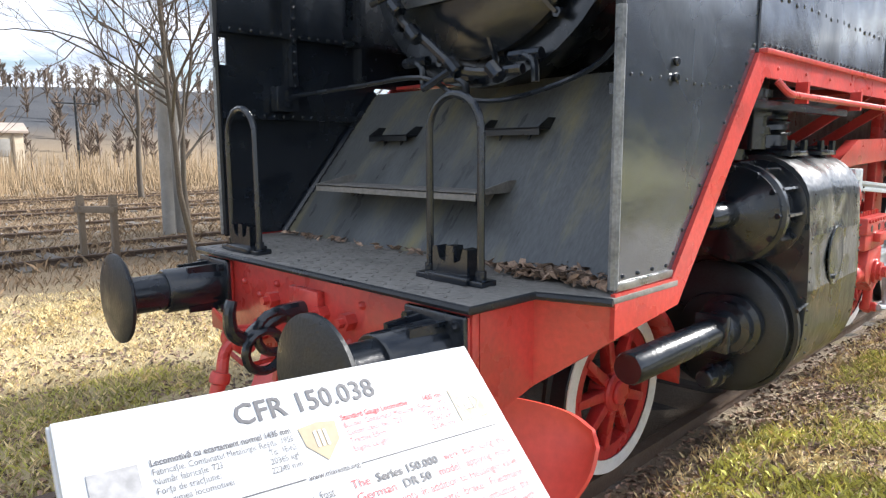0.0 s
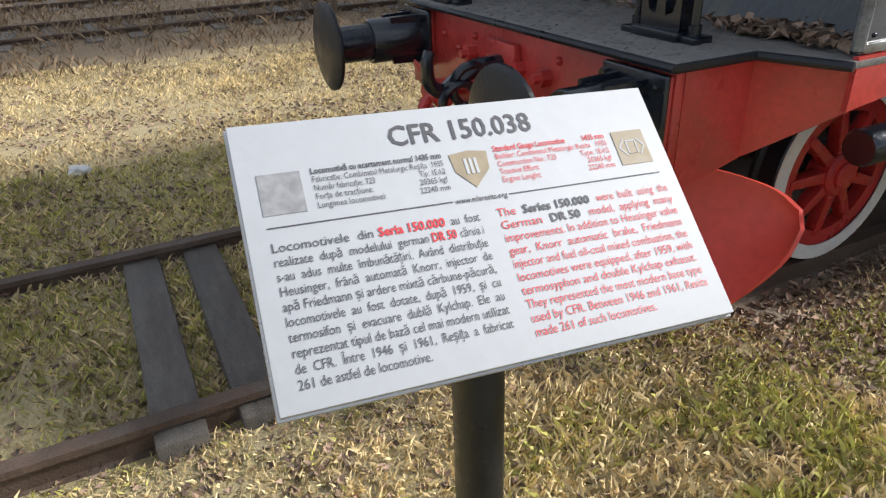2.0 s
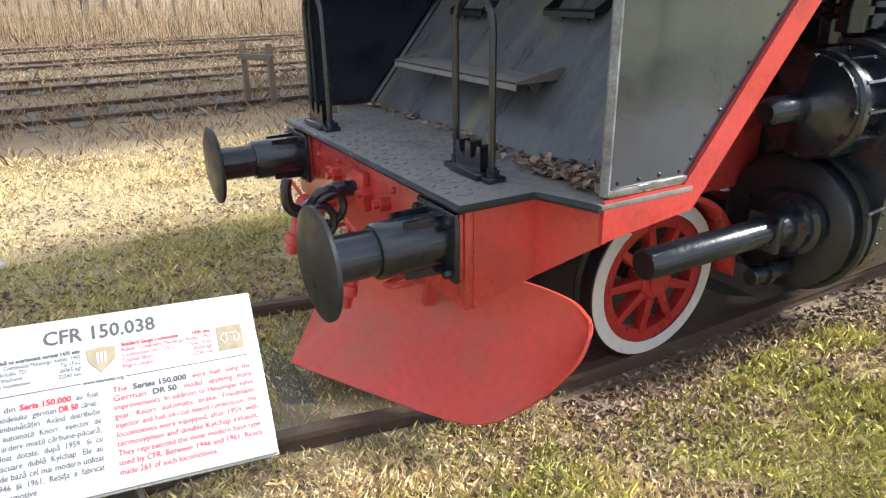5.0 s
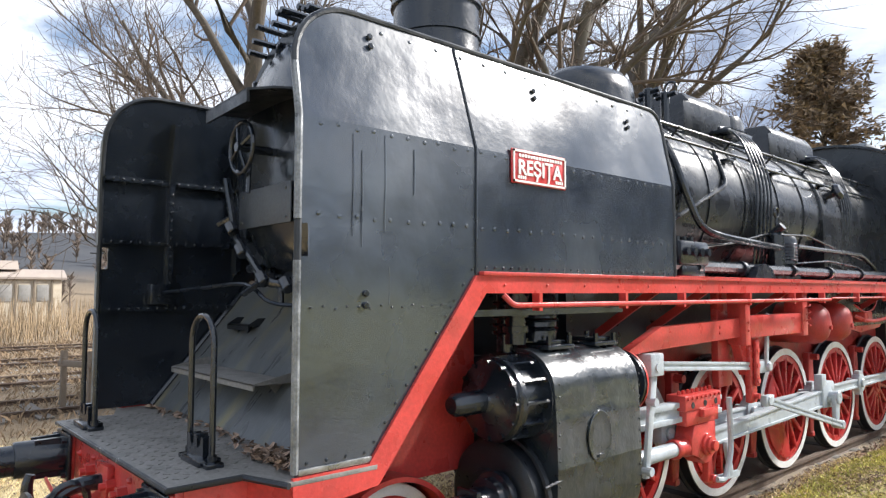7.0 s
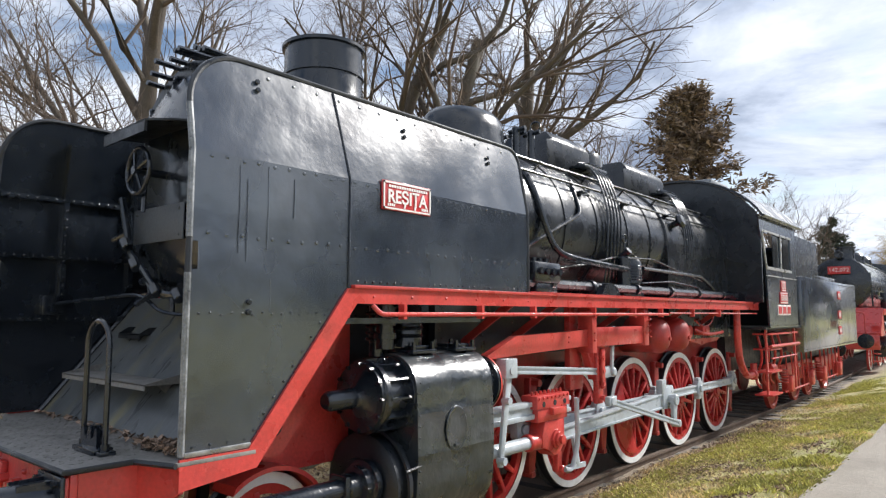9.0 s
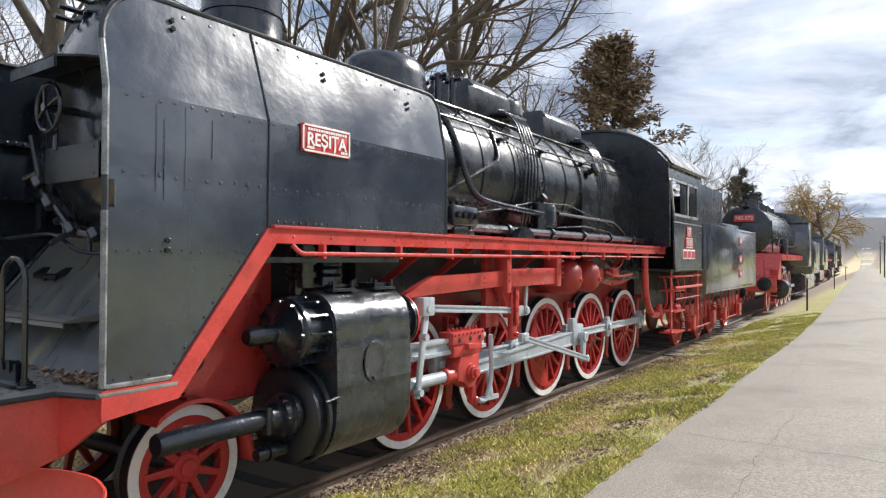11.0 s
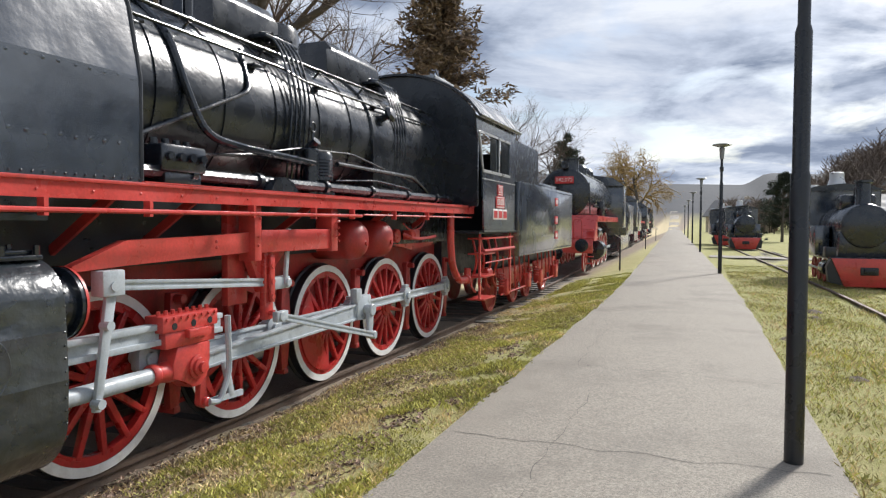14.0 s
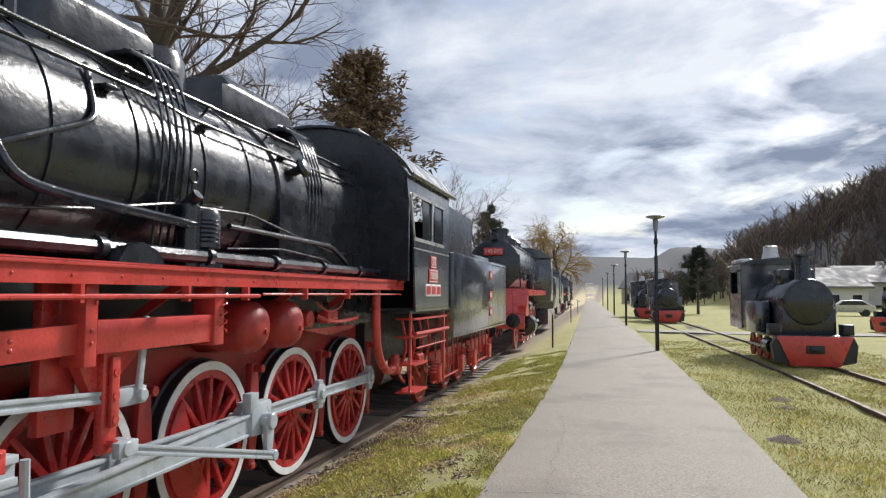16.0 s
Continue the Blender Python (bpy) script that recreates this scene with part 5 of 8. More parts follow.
for s in (1, -1):
    pin = {i: (y + CRANK[0], 0.7 + CRANK[1]) for i, y in enumerate(DRIVERS)}
    if s < 0:
        pin = {i: (y - CRANK[1], 0.7 + CRANK[0]) for i, y in enumerate(DRIVERS)}
    for i in range(5):
        bm = B()
        if i < 4:
            rod(bm, pin[i], pin[i + 1], s * 0.97, 0.06, 0.11, 0.11)
        c = Vector((s * 0.97, *pin[i]))
        prism(bm, [(c.y + a * 0.115, c.z + b * 0.115) for a, b in ((-1, -0.6), (-0.6, -1), (0.6, -1), (1, -0.6), (1, 0.6), (0.6, 1), (-0.6, 1), (-1, 0.6))], "x", c.x - 0.045, c.x + 0.045, 0.006)
        box(bm, c + Vector((-0.035, -0.06, 0.1)), c + Vector((0.035, 0.06, 0.16)), 0.005)
        box(bm, c + Vector((-0.035, -0.06, -0.16)), c + Vector((0.035, 0.06, -0.1)), 0.005)
        cyl(bm, c + Vector((-s * 0.14, 0, 0)), c + Vector((s * 0.075, 0, 0)), 0.055, n=14, edge=0.006)
        lp("coupling_rod", bm, GREY, label="pale grey fluted coupling rod")
    xh = (5.38, 0.74)
    bm = B()
    rod(bm, xh, pin[2], s * 1.13, 0.075, 0.13, 0.20)
    c = Vector((s * 1.13, *pin[2]))
    prism(bm, [(c.y + a, c.z + b) for a, b in ((-0.2, -0.11), (0.12, -0.13), (0.15, -0.1), (0.15, 0.15), (0.12, 0.18), (-0.05, 0.17), (-0.2, 0.11))], "x", c.x - 0.05, c.x + 0.05, 0.008)
    box(bm, c + Vector((-0.045, -0.22, 0.09)), c + Vector((0.045, -0.08, 0.27)), 0.01)
    cyl(bm, c + Vector((0, 0, 0)), c + Vector((s * 0.10, 0, 0)), 0.07, n=16, edge=0.008)
    lp("connecting_rod", bm, GREY, label="pale grey fluted connecting rod")
    bm = B()
    rc = (pin[2][0] - 0.02, pin[2][1] - 0.30)
    bar(bm, (s * 1.24, pin[2][0], pin[2][1] + 0.04), (s * 1.24, *rc), 0.05, 0.15, (1, 0, 0), 0.01, None, 0.10)
    cyl(bm, (s * 1.2, *pin[2]), (s * 1.29, *pin[2]), 0.075, n=16, edge=0.01)
    cyl(bm, (s * 1.2, *rc), (s * 1.33, *rc), 0.05, n=14, edge=0.008)
    lp("return_crank", bm, GREY)
    bm = B()
    ln = (6.42, 1.02)
    rod(bm, ln, rc, s * 1.3, 0.045, 0.07, 0.07)
    cyl(bm, (s * 1.25, *ln), (s * 1.34, *ln), 0.05, n=14, edge=0.008)
    box(bm, (s * 1.27, ln[0] - 0.08, ln[1] - 0.05), (s * 1.33, ln[0] + 0.1, ln[1] + 0.05), 0.008)
    lp("eccentric_rod", bm, GREY)
    bm = B()
    for z in (0.99, 1.11):
        bar(bm, (s * 1.13, 4.05, z), (s * 1.13, 5.75, z), 0.10, 0.045, (1, 0, 0), 0.004)
    bar(bm, (s * 1.13, 4.05, 1.05), (s * 1.13, 5.75, 1.05), 0.05, 0.1, (1, 0, 0))
    lp("slide_bar", bm, GREY)
    bm = B()
    cyl(bm, (s * 1.13, 4.02, 0.74), (s * 1.13, 5.2, 0.74), 0.062, n=18)
    lp("piston_rod", bm, GREY, label="pale grey painted piston rod")
    bm = B()
    box(bm, (s * 1.05, 5.0, 1.06), (s * 1.235, 5.62, 1.19), 0.01)
    box(bm, (s * 1.06, 5.04, 0.93), (s * 1.22, 5.60, 1.06), 0.01)
    box(bm, (s * 1.2, 5.25, 0.99), (s * 1.27, 5.50, 1.06), 0.008)
    prism(bm, [(5.17, 0.93), (5.54, 0.93), (5.54, 0.78), (5.50, 0.64), (5.42, 0.58), (5.32, 0.58), (5.24, 0.66), (5.12, 0.68), (5.12, 0.80)], "x", s * 1.05, s * 1.22, 0.012)
    lathe(bm, (s * 1.13, 4.96, 0.74), (0, 1, 0), [(0, 0), (0.075, 0), (0.085, 0.015), (0.085, 0.05), (0.07, 0.07), (0.09, 0.2), (0.09, 0.3), (0, 0.3)], 18)
    lathe(bm, (s * 1.22, *xh), (s, 0, 0), [(0.10, 0), (0.10, 0.02), (0.075, 0.025), (0.075, 0.05), (0.045, 0.055), (0.045, 0.085), (0, 0.09)], 18)
    for k in range(8):
        cyl(bm, (s * 1.235, 5.04 + k * 0.077, 1.165), (s * 1.25, 5.04 + k * 0.077, 1.165), 0.014, n=6)
        cyl(bm, (s * 1.15, 5.04 + k * 0.077, 1.19), (s * 1.15, 5.04 + k * 0.077, 1.225), 0.016, n=6)
    prism(bm, [(5.46, 0.62), (5.53, 0.64), (5.52, 0.46), (5.56, 0.40), (5.50, 0.36), (5.44, 0.40)], "x", s * 1.13, s * 1.19, 0.01)
    cyl(bm, (s * 1.11, 5.50, 0.42), (s * 1.23, 5.50, 0.42), 0.04, n=12, edge=0.006)
    xhead = lp("crosshead", bm, RED, label="red crosshead with bolts")
    for y in (5.12, 5.33, 5.52):
        bm = B()
        cyl(bm, (s * 1.236, y, 1.105), (s * 1.2385, y, 1.105), 0.028, n=16)
        lp("bolt_hole", bm, DULL, xhead, "dark drilled hole")
    bm = B()
    tube(bm, bend([(s * 1.27, 5.70, 1.12), (s * 1.27, 5.72, 0.62), (s * 1.26, 5.60, 0.40), (s * 1.24, 5.50, 0.42)], 0.12), 0.026, 8)
    bar(bm, (s * 1.22, 5.5, 0.42), (s * 1.22, 5.95, 0.40), 0.03, 0.05)
    bar(bm, (s * 1.22, 5.72, 0.72), (s * 1.22, 5.80, 0.40), 0.035, 0.07, (1, 0, 0), 0.008)
    lp("union_link", bm, GREY)
    bm = B()
    bar(bm, (s * 1.22, 4.55, 1.52), (s * 1.22, 4.40, 0.62), 0.035, 0.09, (1, 0, 0), 0.008, None, 0.06)
    box(bm, (s * 1.15, 4.43, 1.40), (s * 1.27, 4.62, 1.58), 0.012)
    for z in (1.47, 1.2, 0.68):
        cyl(bm, (s * 1.2, 4.53 - (1.5 - z) * 0.16, z), (s * 1.28, 4.53 - (1.5 - z) * 0.16, z), 0.035, n=10)
    lp("combination_lever", bm, GREY)
    bm = B()
    rod(bm, (4.55, 1.47), (6.55, 1.33), s * 1.15, 0.045, 0.075, 0.075)
    box(bm, (s * 1.1, 6.48, 1.26), (s * 1.2, 6.75, 1.38), 0.012)
    cyl(bm, (s * 1.06, 6.68, 1.32), (s * 1.24, 6.68, 1.32), 0.045, n=12, edge=0.008)
    lp("radius_rod", bm, GREY)
    bm = B()
    bar(bm, (s * 1.15, 6.42, 1.75), (s * 1.15, 6.42, 0.98), 0.07, 0.14, (1, 0, 0), 0.02)
    bar(bm, (s * 1.21, 6.42, 1.60), (s * 1.21, 6.42, 1.15), 0.03, 0.07, (1, 0, 0), 0.006)
    for z in (1.65, 1.5, 1.35, 1.2, 1.05):
        cyl(bm, (s * 1.15, 6.42, z), (s * 1.235, 6.42, z), 0.028, n=8)
    lp("expansion_link", bm, RED)
    bm = B()
    bar(bm, (s * 1.2, 6.66, 1.34), (s * 1.2, 6.72, 1.85), 0.03, 0.05, (1, 0, 0), 0.006)
    lp("lifting_link", bm, GREY)
    # red girder that carries the gear
    bm = B()
    prism(bm, [(4.25, 1.62), (4.7, 1.78), (5.6, 1.80), (6.12, 1.82), (6.12, 1.64), (4.7, 1.60), (4.25, 1.58)], "x", s * 1.12, s * 1.20)
    box(bm, (s * 0.95, 6.02, 1.15), (s * 1.02, 6.3, 2.1), 0.006)
    box(bm, (s * 1.08, 6.10, 1.56), (s * 1.26, 6.20, 2.06), 0.006)
    box(bm, (s * 1.10, 6.2, 1.63), (s * 1.26, 7.5, 1.84), 0.006)
    box(bm, (s * 1.08, 7.42, 1.60), (s * 1.28, 7.55, 2.06), 0.006)
    prism(bm, [(6.16, 1.62), (6.75, 1.62), (6.5, 1.42), (6.42, 1.25), (6.36, 1.25)], "x", s * 1.06, s * 1.14)
    for y, z in [(6.12, 1.7), (6.12, 1.78), (5.55, 1.7), (5.55, 1.75), (6.15, 1.95), (7.48, 1.7), (7.48, 1.8), (7.48, 1.9)]:
        rivet(bm, (s * 1.262, y + 0.03, z), (s, 0, 0), 0.016)
    lp("gear_bracket", bm, RED, label="red riveted girder carrying the valve gear")
    bm = B()
    pts = [(s * (1.29 + 0.028 * math.cos(a * 1.0)), 7.52 + 0.028 * math.sin(a), 1.70 + a * 0.012) for a in [k * 0.8 for k in range(34)]]
    tube(bm, pts, 0.007, 5)
    lp("coil_spring", bm, RED)
    # lengthwise shelf under the running board and stays
    bm = B()
    box(bm, (s * 0.62, 4.1, 1.55), (s * 0.70, 12.0, 2.1), 0.0)
    lp("boiler_carrier", bm, DULL)
    bm = B()
    for y in (4.5, 5.3, 7.0, 8.9, 10.4):
        bar(bm, (s * 0.7, y, 1.7), (s * 1.3, y, 2.1), 0.03, 0.07, (0, 1, 0))
    box(bm, (s * 0.9, 4.3, 2.08), (s * 1.3, 12.1, 2.12))
    lp("side_frame", bm, DARKRED)
    # brake gear between the wheels
    for y in (5.62, 7.27, 8.92, 10.57, 12.2):
        bm = B()
        prism(bm, [(y - 0.06, 1.3), (y + 0.06, 1.3), (y + 0.10, 0.75), (y + 0.02, 0.28), (y - 0.08, 0.3), (y - 0.10, 0.7)], "x", s * 0.72, s * 0.79, 0.006)
        box(bm, (s * 0.60, y - 0.05, 0.25), (s * 0.80, y + 0.03, 0.31), 0.008)
        cyl(bm, (s * 0.70, y, 1.25), (s * 0.88, y, 1.25), 0.04, n=10)
        lp("brake_hanger", bm, DARKRED)
    bm = B()
    bar(bm, (s * 0.64, 4.9, 0.30), (s * 0.64, 12.2, 0.30), 0.03, 0.04)
    lp("brake_pull_rod", bm, DARKRED)
    # air tanks
    for y, r in ((8.25, 0.24), (8.95, 0.24)):
        bm = B()
        lathe(bm, (s * 0.78, y, 1.70), (s, 0, 0), [(r, -0.3), (r, 0.30), (r * 0.95, 0.37), (r * 0.75, 0.43), (r * 0.4, 0.465), (0, 0.475)], 32)
        cyl(bm, (s * 1.24, y + 0.03, 1.66), (s * 1.27, y + 0.03, 1.66), 0.03, n=8)
        lp("air_tank", bm, DARKRED, label="domed red air tank")
    bm = B()
    prism(bm, [(9.3, 2.05), (11.6, 2.05), (11.6, 1.75), (11.2, 1.55), (10.4, 1.50), (9.6, 1.62)], "x", s * 0.86, s * 0.92)
    cyl(bm, (s * 0.9, 9.75, 1.72), (s * 1.0, 9.75, 1.72), 0.1, n=18, edge=0.01)
    tube(bm, smooth_line([(s * 1.0, 9.9, 1.75), (s * 1.1, 10.1, 1.68), (s * 1.1, 10.6, 1.68), (s * 1.1, 10.9, 1.7)]), 0.025, 8)
    tube(bm, smooth_line([(s * 1.0, 9.9, 1.9), (s * 1.1, 10.0, 1.8), (s * 1.12, 10.3, 1.85), (s * 1.1, 10.5, 2.0)]), 0.012, 6)
    box(bm, (s * 0.95, 10.0, 1.66), (s * 1.1, 10.3, 1.80), 0.01)
    lp("rear_side_plate", bm, RED)
    bm = B()
    tube(bm, smooth_line([(s * 1.2, 11.35, 2.06), (s * 1.2, 11.35, 1.6), (s * 1.2, 11.45, 1.2), (s * 1.2, 11.75, 0.95), (s * 1.2, 12.1, 0.92)]), 0.06, 12)
    lathe(bm, (s * 1.2, 12.1, 0.92), (0, 1, 0), [(0.06, 0), (0.09, 0.01), (0.09, 0.05), (0.06, 0.06), (0.06, 0.2), (0, 0.2)], 16)
    cyl(bm, (s * 1.2, 12.2, 0.85), (s * 1.2, 12.2, 1.12), 0.06, n=12, edge=0.01)
    lp("injector_pipe", bm, RED, label="thick red injector pipe")

# cab
CW, CY0, CY1 = 1.52, 11.75, 14.15
for s in (1, -1):
    bm = B()
    x0, x1 = s * (CW - 0.03), s * CW
    # side sheet with two window openings and a door gap
    prism(bm, [(12.16, 1.75), (14.15, 1.75), (14.15, 2.80), (12.02, 2.80)], "x", x0, x1)
    prism(bm, [(11.72, 3.46), (14.15, 3.46), (14.15, 3.70), (11.66, 3.70)], "x", x0, x1)
    prism(bm, [(12.02, 2.8), (12.10, 2.8), (11.93, 3.46), (11.72, 3.46)], "x", x0, x1)
    prism(bm, [(13.0, 2.8), (13.06, 2.8), (13.06, 3.46), (13.0, 3.46)], "x", x0, x1)
    prism(bm, [(13.75, 2.8), (14.15, 2.8), (14.15, 3.46), (13.75, 3.46)], "x", x0, x1)
    if s > 0:
        cab = lp("cab", bm, SHIELD, label="black riveted cab with side windows")
    else:
        lp("cab_side", bm, SHIELD, cab)
bm = B()
arc = []
for k in range(21):
    a = radians(90 - (k - 10) * 6.6)
    arc.append((1.60 * math.cos(a) / math.cos(radians(24)), 3.70 + (0.78) * max(0, (math.sin(a) - math.sin(radians(24))) / (1 - math.sin(radians(24))))))
prism(bm, [(CW - 0.002, 2.19), (-CW + 0.002, 2.19)] + [(x * 0.948, z - 0.03) for x, z in arc], "y", 11.78, 11.82)
lp("cab_front", bm, BOILER, cab)
bm = B()
prism(bm, arc + [(x * 0.985, z - 0.035) for x, z in reversed(arc)], "y", 11.70, 14.35)
roof = lp("cab_roof", bm, BOILER, cab, "curved black cab roof")
bm = B()
box(bm, (-0.5, 12.4, 4.45), (0.5, 13.4, 4.58), 0.02)
lp("roof_vent", bm, GALV, roof)
for s in (1, -1):
    bm = B()
    tube(bm, [(s * 1.60, 11.70, 3.70), (s * 1.60, 14.35, 3.70)], 0.02, 6)
    lp("rain_strip", bm, BLACK, roof)
bm = B()
for s in (1, -1):
    for a, b in (((12.05, 2.78), (13.78, 2.83)), ((11.93, 3.43), (13.78, 3.47)), ((13.0, 2.8), (13.06, 3.45))):
        box(bm, (s * CW, a[0], a[1]), (s * (CW + 0.012), b[0], b[1]))
    box(bm, (s * CW, 12.02, 2.66), (s * (CW + 0.01), 14.15, 2.68))
    bar(bm, (s * (CW + 0.006), 12.07, 2.8), (s * (CW + 0.006), 11.85, 3.45), 0.012, 0.04)
lp("window_frame", bm, ALU, cab, "worn grey window frame")
for y0, y1 in ((12.55, 13.0), (13.25, 13.75)):
    for s in (1, -1):
        bm = B()
        box(bm, (s * 1.495, y0, 2.82), (s * 1.503, y1, 3.45))
        lp("window_pane", bm, GLASS, cab)
bm = B()
box(bm, (-1.48, 12.0, 1.72), (1.48, 14.6, 1.76))
box(bm, (-1.2, 14.0, 1.75), (1.2, 14.05, 3.2))
lp("cab_floor", bm, DULL, cab)
bm = B()
for s in (1, -1):
    for y in (12.16, 14.13):
        for k in range(14):
            rivet(bm, (s * CW, y + (0.03 if y < 13 else -0.03), 1.8 + k * 0.07), (s, 0, 0), 0.008)
    for k in range(24):
        rivet(bm, (s * CW, 12.22 + k * 0.08, 1.79), (s, 0, 0), 0.008)
lp("cab_rivets", bm, BLACK, cab)
for s in (1,):
    for k, (z, w, h) in enumerate(((2.51, 0.17, 0.10), (2.29, 0.27, 0.11))):
        bm = B()
        box(bm, (CW + 0.001, 13.1 - w, z - h), (CW + 0.014, 13.1 + w, z + h), 0.004)
        pl = lp("number_plate", bm, PLATE, cab, "small red plate with white characters")
        bm = B()
        for a, b in (((13.1 - w + 0.02, z + h - 0.03), (13.1 + w - 0.02, z + h - 0.015)), ((13.1 - w + 0.02, z - h + 0.015), (13.1 + w - 0.02, z - h + 0.03))):
            box(bm, (CW + 0.014, *a), (CW + 0.018, *b))
        lp("plate_edge", bm, LETTER, pl)
        words("plate_text", "C.F.R." if k == 0 else "150.038", 0.16, side_at(CW + 0.016, 13.1, z), LETTER, pl, 0.002, bold=0.002, width=w * 1.6)
    for y in (12.79, 13.1, 13.41):
        bm = B()
        box(bm, (CW + 0.001, y - 0.14, 1.97), (CW + 0.014, y + 0.14, 2.16), 0.004)
        pl = lp("works_plate", bm, LETTER, cab, "small white works plate")
        bm = B()
        box(bm, (CW + 0.014, y - 0.11, 2.0), (CW + 0.018, y + 0.11, 2.13))
        lp("plate_panel", bm, PLATE, pl)
for s in (1, -1):
    bm = B()
    for y in (12.22, 14.2):
        bar(bm, (s * 1.42, y, 1.75), (s * 1.42, y, 0.55), 0.03, 0.06)
    for z in (0.55, 0.95, 1.35, 1.62):
        box(bm, (s * 1.2, 12.2, z), (s * 1.5, 14.15 if z > 1.5 else 12.9, z + 0.03), 0.004)
    tube(bm, [(s * 1.5, 12.2, 1.42), (s * 1.5, 14.2, 1.42)], 0.03, 8)
    tube(bm, [(s * 1.46, 12.4, 1.2), (s * 1.46, 14.2, 1.2)], 0.015, 6)
    lp("cab_step", bm, RED)
bm = B()
box(bm, (-0.75, 12.1, 0.95), (0.75, 14.4, 1.70))
lp("rear_frame", bm, DULL)
for s in (1, -1):
    bm = B()
    for k in range(4):
        y = 12.5 + k * 0.45
        tube(bm, smooth_line([(s * 1.2, y, 1.6), (s * 1.25, y + 0.05, 1.2), (s * 1.1, y + 0.2, 0.8), (s * 1.1, y + 0.45, 0.62)]), 0.025, 6)
    lathe(bm, (s * 1.15, 13.3, 0.95), (0, 1, 0), [(0, 0), (0.1, 0), (0.1, 0.3), (0, 0.3)], 14)
    lp("injector_gear", bm, RED)

# rivet rows too fine to pick apart
for o in loco.children_recursive:
    if "rivet" in o.name or "bolts" in o.name or "tread" in o.name:
        tagged(o, kind="stuff")


# the far shield and its hoop stand a little further forward than the near ones
FORWARD = {"smoke_shield": 0.2, "rivet_line": 0.2, "rim_bead": 0.2, "leading_edge": 0.2, "seam_strip": 0.2, "shield_rivets": 0.2, "foot_strip": 0.2, "inner_rib": 0.2, "lamp_hoop": 0.19, "lamp_bracket": 0.19}
for o in loco.children_recursive:
    shift = FORWARD.get(o.name.split(".")[0])
    if shift and o.data.vertices[0].co.x < 0:
        for v in o.data.vertices:
            v.co.y -= shift * max(0.0, min(1.0, (4.2 - v.co.y) / 2.0))

# ---- tender ----
def build_tender():
    t = thing("tender", "black box tender on red bogies behind the locomotive", "tender", (0, 17.5, 0))
    W, y0, y1 = 1.52, 14.55, 20.55
    bm = B()
    prism(bm, [(-W, 1.22), (W, 1.22), (W, 2.76), (-W, 2.76)], "y", y0, y1, 0.01)
    part("tank", bm, SHIELD, t, "black tender tank with riveted seams")
    bm = B()
    for s in (1, -1):
        for k in range(60):
            for z in (1.27, 2.70):
                rivet(bm, (s * W, y0 + 0.06 + k * 0.1, z), (s, 0, 0), 0.009)
        for y in (y0 + 0.02, y0 + 2.0, y0 + 4.0, y1 - 0.06):
            for k in range(18):
                rivet(bm, (s * W, y + 0.02, 1.3 + k * 0.08), (s, 0, 0), 0.009)
    part("tank_rivets", bm, BLACK, t)
    bm = B()
    for s in (1, -1):
        prism(bm, [(14.3, 2.2), (14.55, 2.2), (14.55, 2.76), (17.1, 2.76), (17.0, 3.62), (14.3, 3.66)], "x", s * 1.30, s * 1.33)
        prism(bm, [(14.28, 1.75), (14.5, 1.75), (14.5, 2.76), (14.3, 2.76)], "x", s * 1.36, s * 1.40)
    box(bm, (-1.3, 17.0, 2.76), (1.3, 17.04, 3.6))
    box(bm, (-1.3, 14.3, 2.0), (1.3, 14.34, 3.3))
    part("coal_bunker", bm, BLACK, t)
    bm = B()
    box(bm, (-1.1, 17.3, 2.76), (1.1, 20.3, 2.95), 0.03)
    cyl(bm, (0.3, 19, 2.9), (0.3, 19, 3.1), 0.3, n=20, edge=0.02)
    part("water_lid", bm, BLACK, t)
    bm = B()
    box(bm, (-0.9, 14.5, 0.85), (0.9, 20.9, 1.22))
    part("tender_frame", bm, DULL, t)
    for yb in (15.9, 19.1):
        for s in (1, -1):
            bm = B()
            prism(bm, [(yb - 1.3, 0.75), (yb - 1.3, 0.95), (yb + 1.3, 0.95), (yb + 1.3, 0.75), (yb + 0.6, 0.55), (yb - 0.6, 0.55)], "x", s * 1.02, s * 1.06, 0.005)
            for y in (yb - 0.95, yb + 0.95):
                box(bm, (s * 1.0, y - 0.13, 0.38), (s * 1.2, y + 0.13, 0.72), 0.02)
                for k in range(5):
                    cyl(bm, (s * 1.1, y - 0.3 if y < yb else y + 0.3, 0.58 + k * 0.06), (s * 1.1, y - 0.3 if y < yb else y + 0.3, 0.61 + k * 0.06), 0.08, n=12)
            for k in range(6):
                y = yb - 1.1 + k * 0.45
                tube(bm, [(s * 1.1, y, 1.2), (s * 1.12, y + 0.1, 0.35)], 0.018, 6)
            tube(bm, [(s * 1.12, yb - 1.3, 0.4), (s * 1.12, yb + 1.3, 0.42)], 0.022, 6)
            part("bogie_frame", bm, RED, t)
            for y in (yb - 0.95, yb + 0.95):
                bm = B()
                lathe(bm, (s * 0.765, y, 0.465), (s, 0, 0), [(0, -0.05), (0.465, -0.05), (0.465, 0.03), (0.40, 0.03), (0.38, 0.0), (0.15, -0.01), (0.12, 0.05), (0, 0.05)], 36)
                part("tender_wheel", bm, DARKRED, t)
    for s in (1, -1):
        bm = B()
        c = Vector((s * 0.875, 20.9, 1.0))
        cyl(bm, c, c + Vector((0, 0.5, 0)), 0.1, n=20)
        cyl(bm, c + Vector((0, 0.5, 0)), c + Vector((0, 0.54, 0)), 0.225, n=28, edge=0.01)
        part("tender_buffer", bm, BLACK, t)
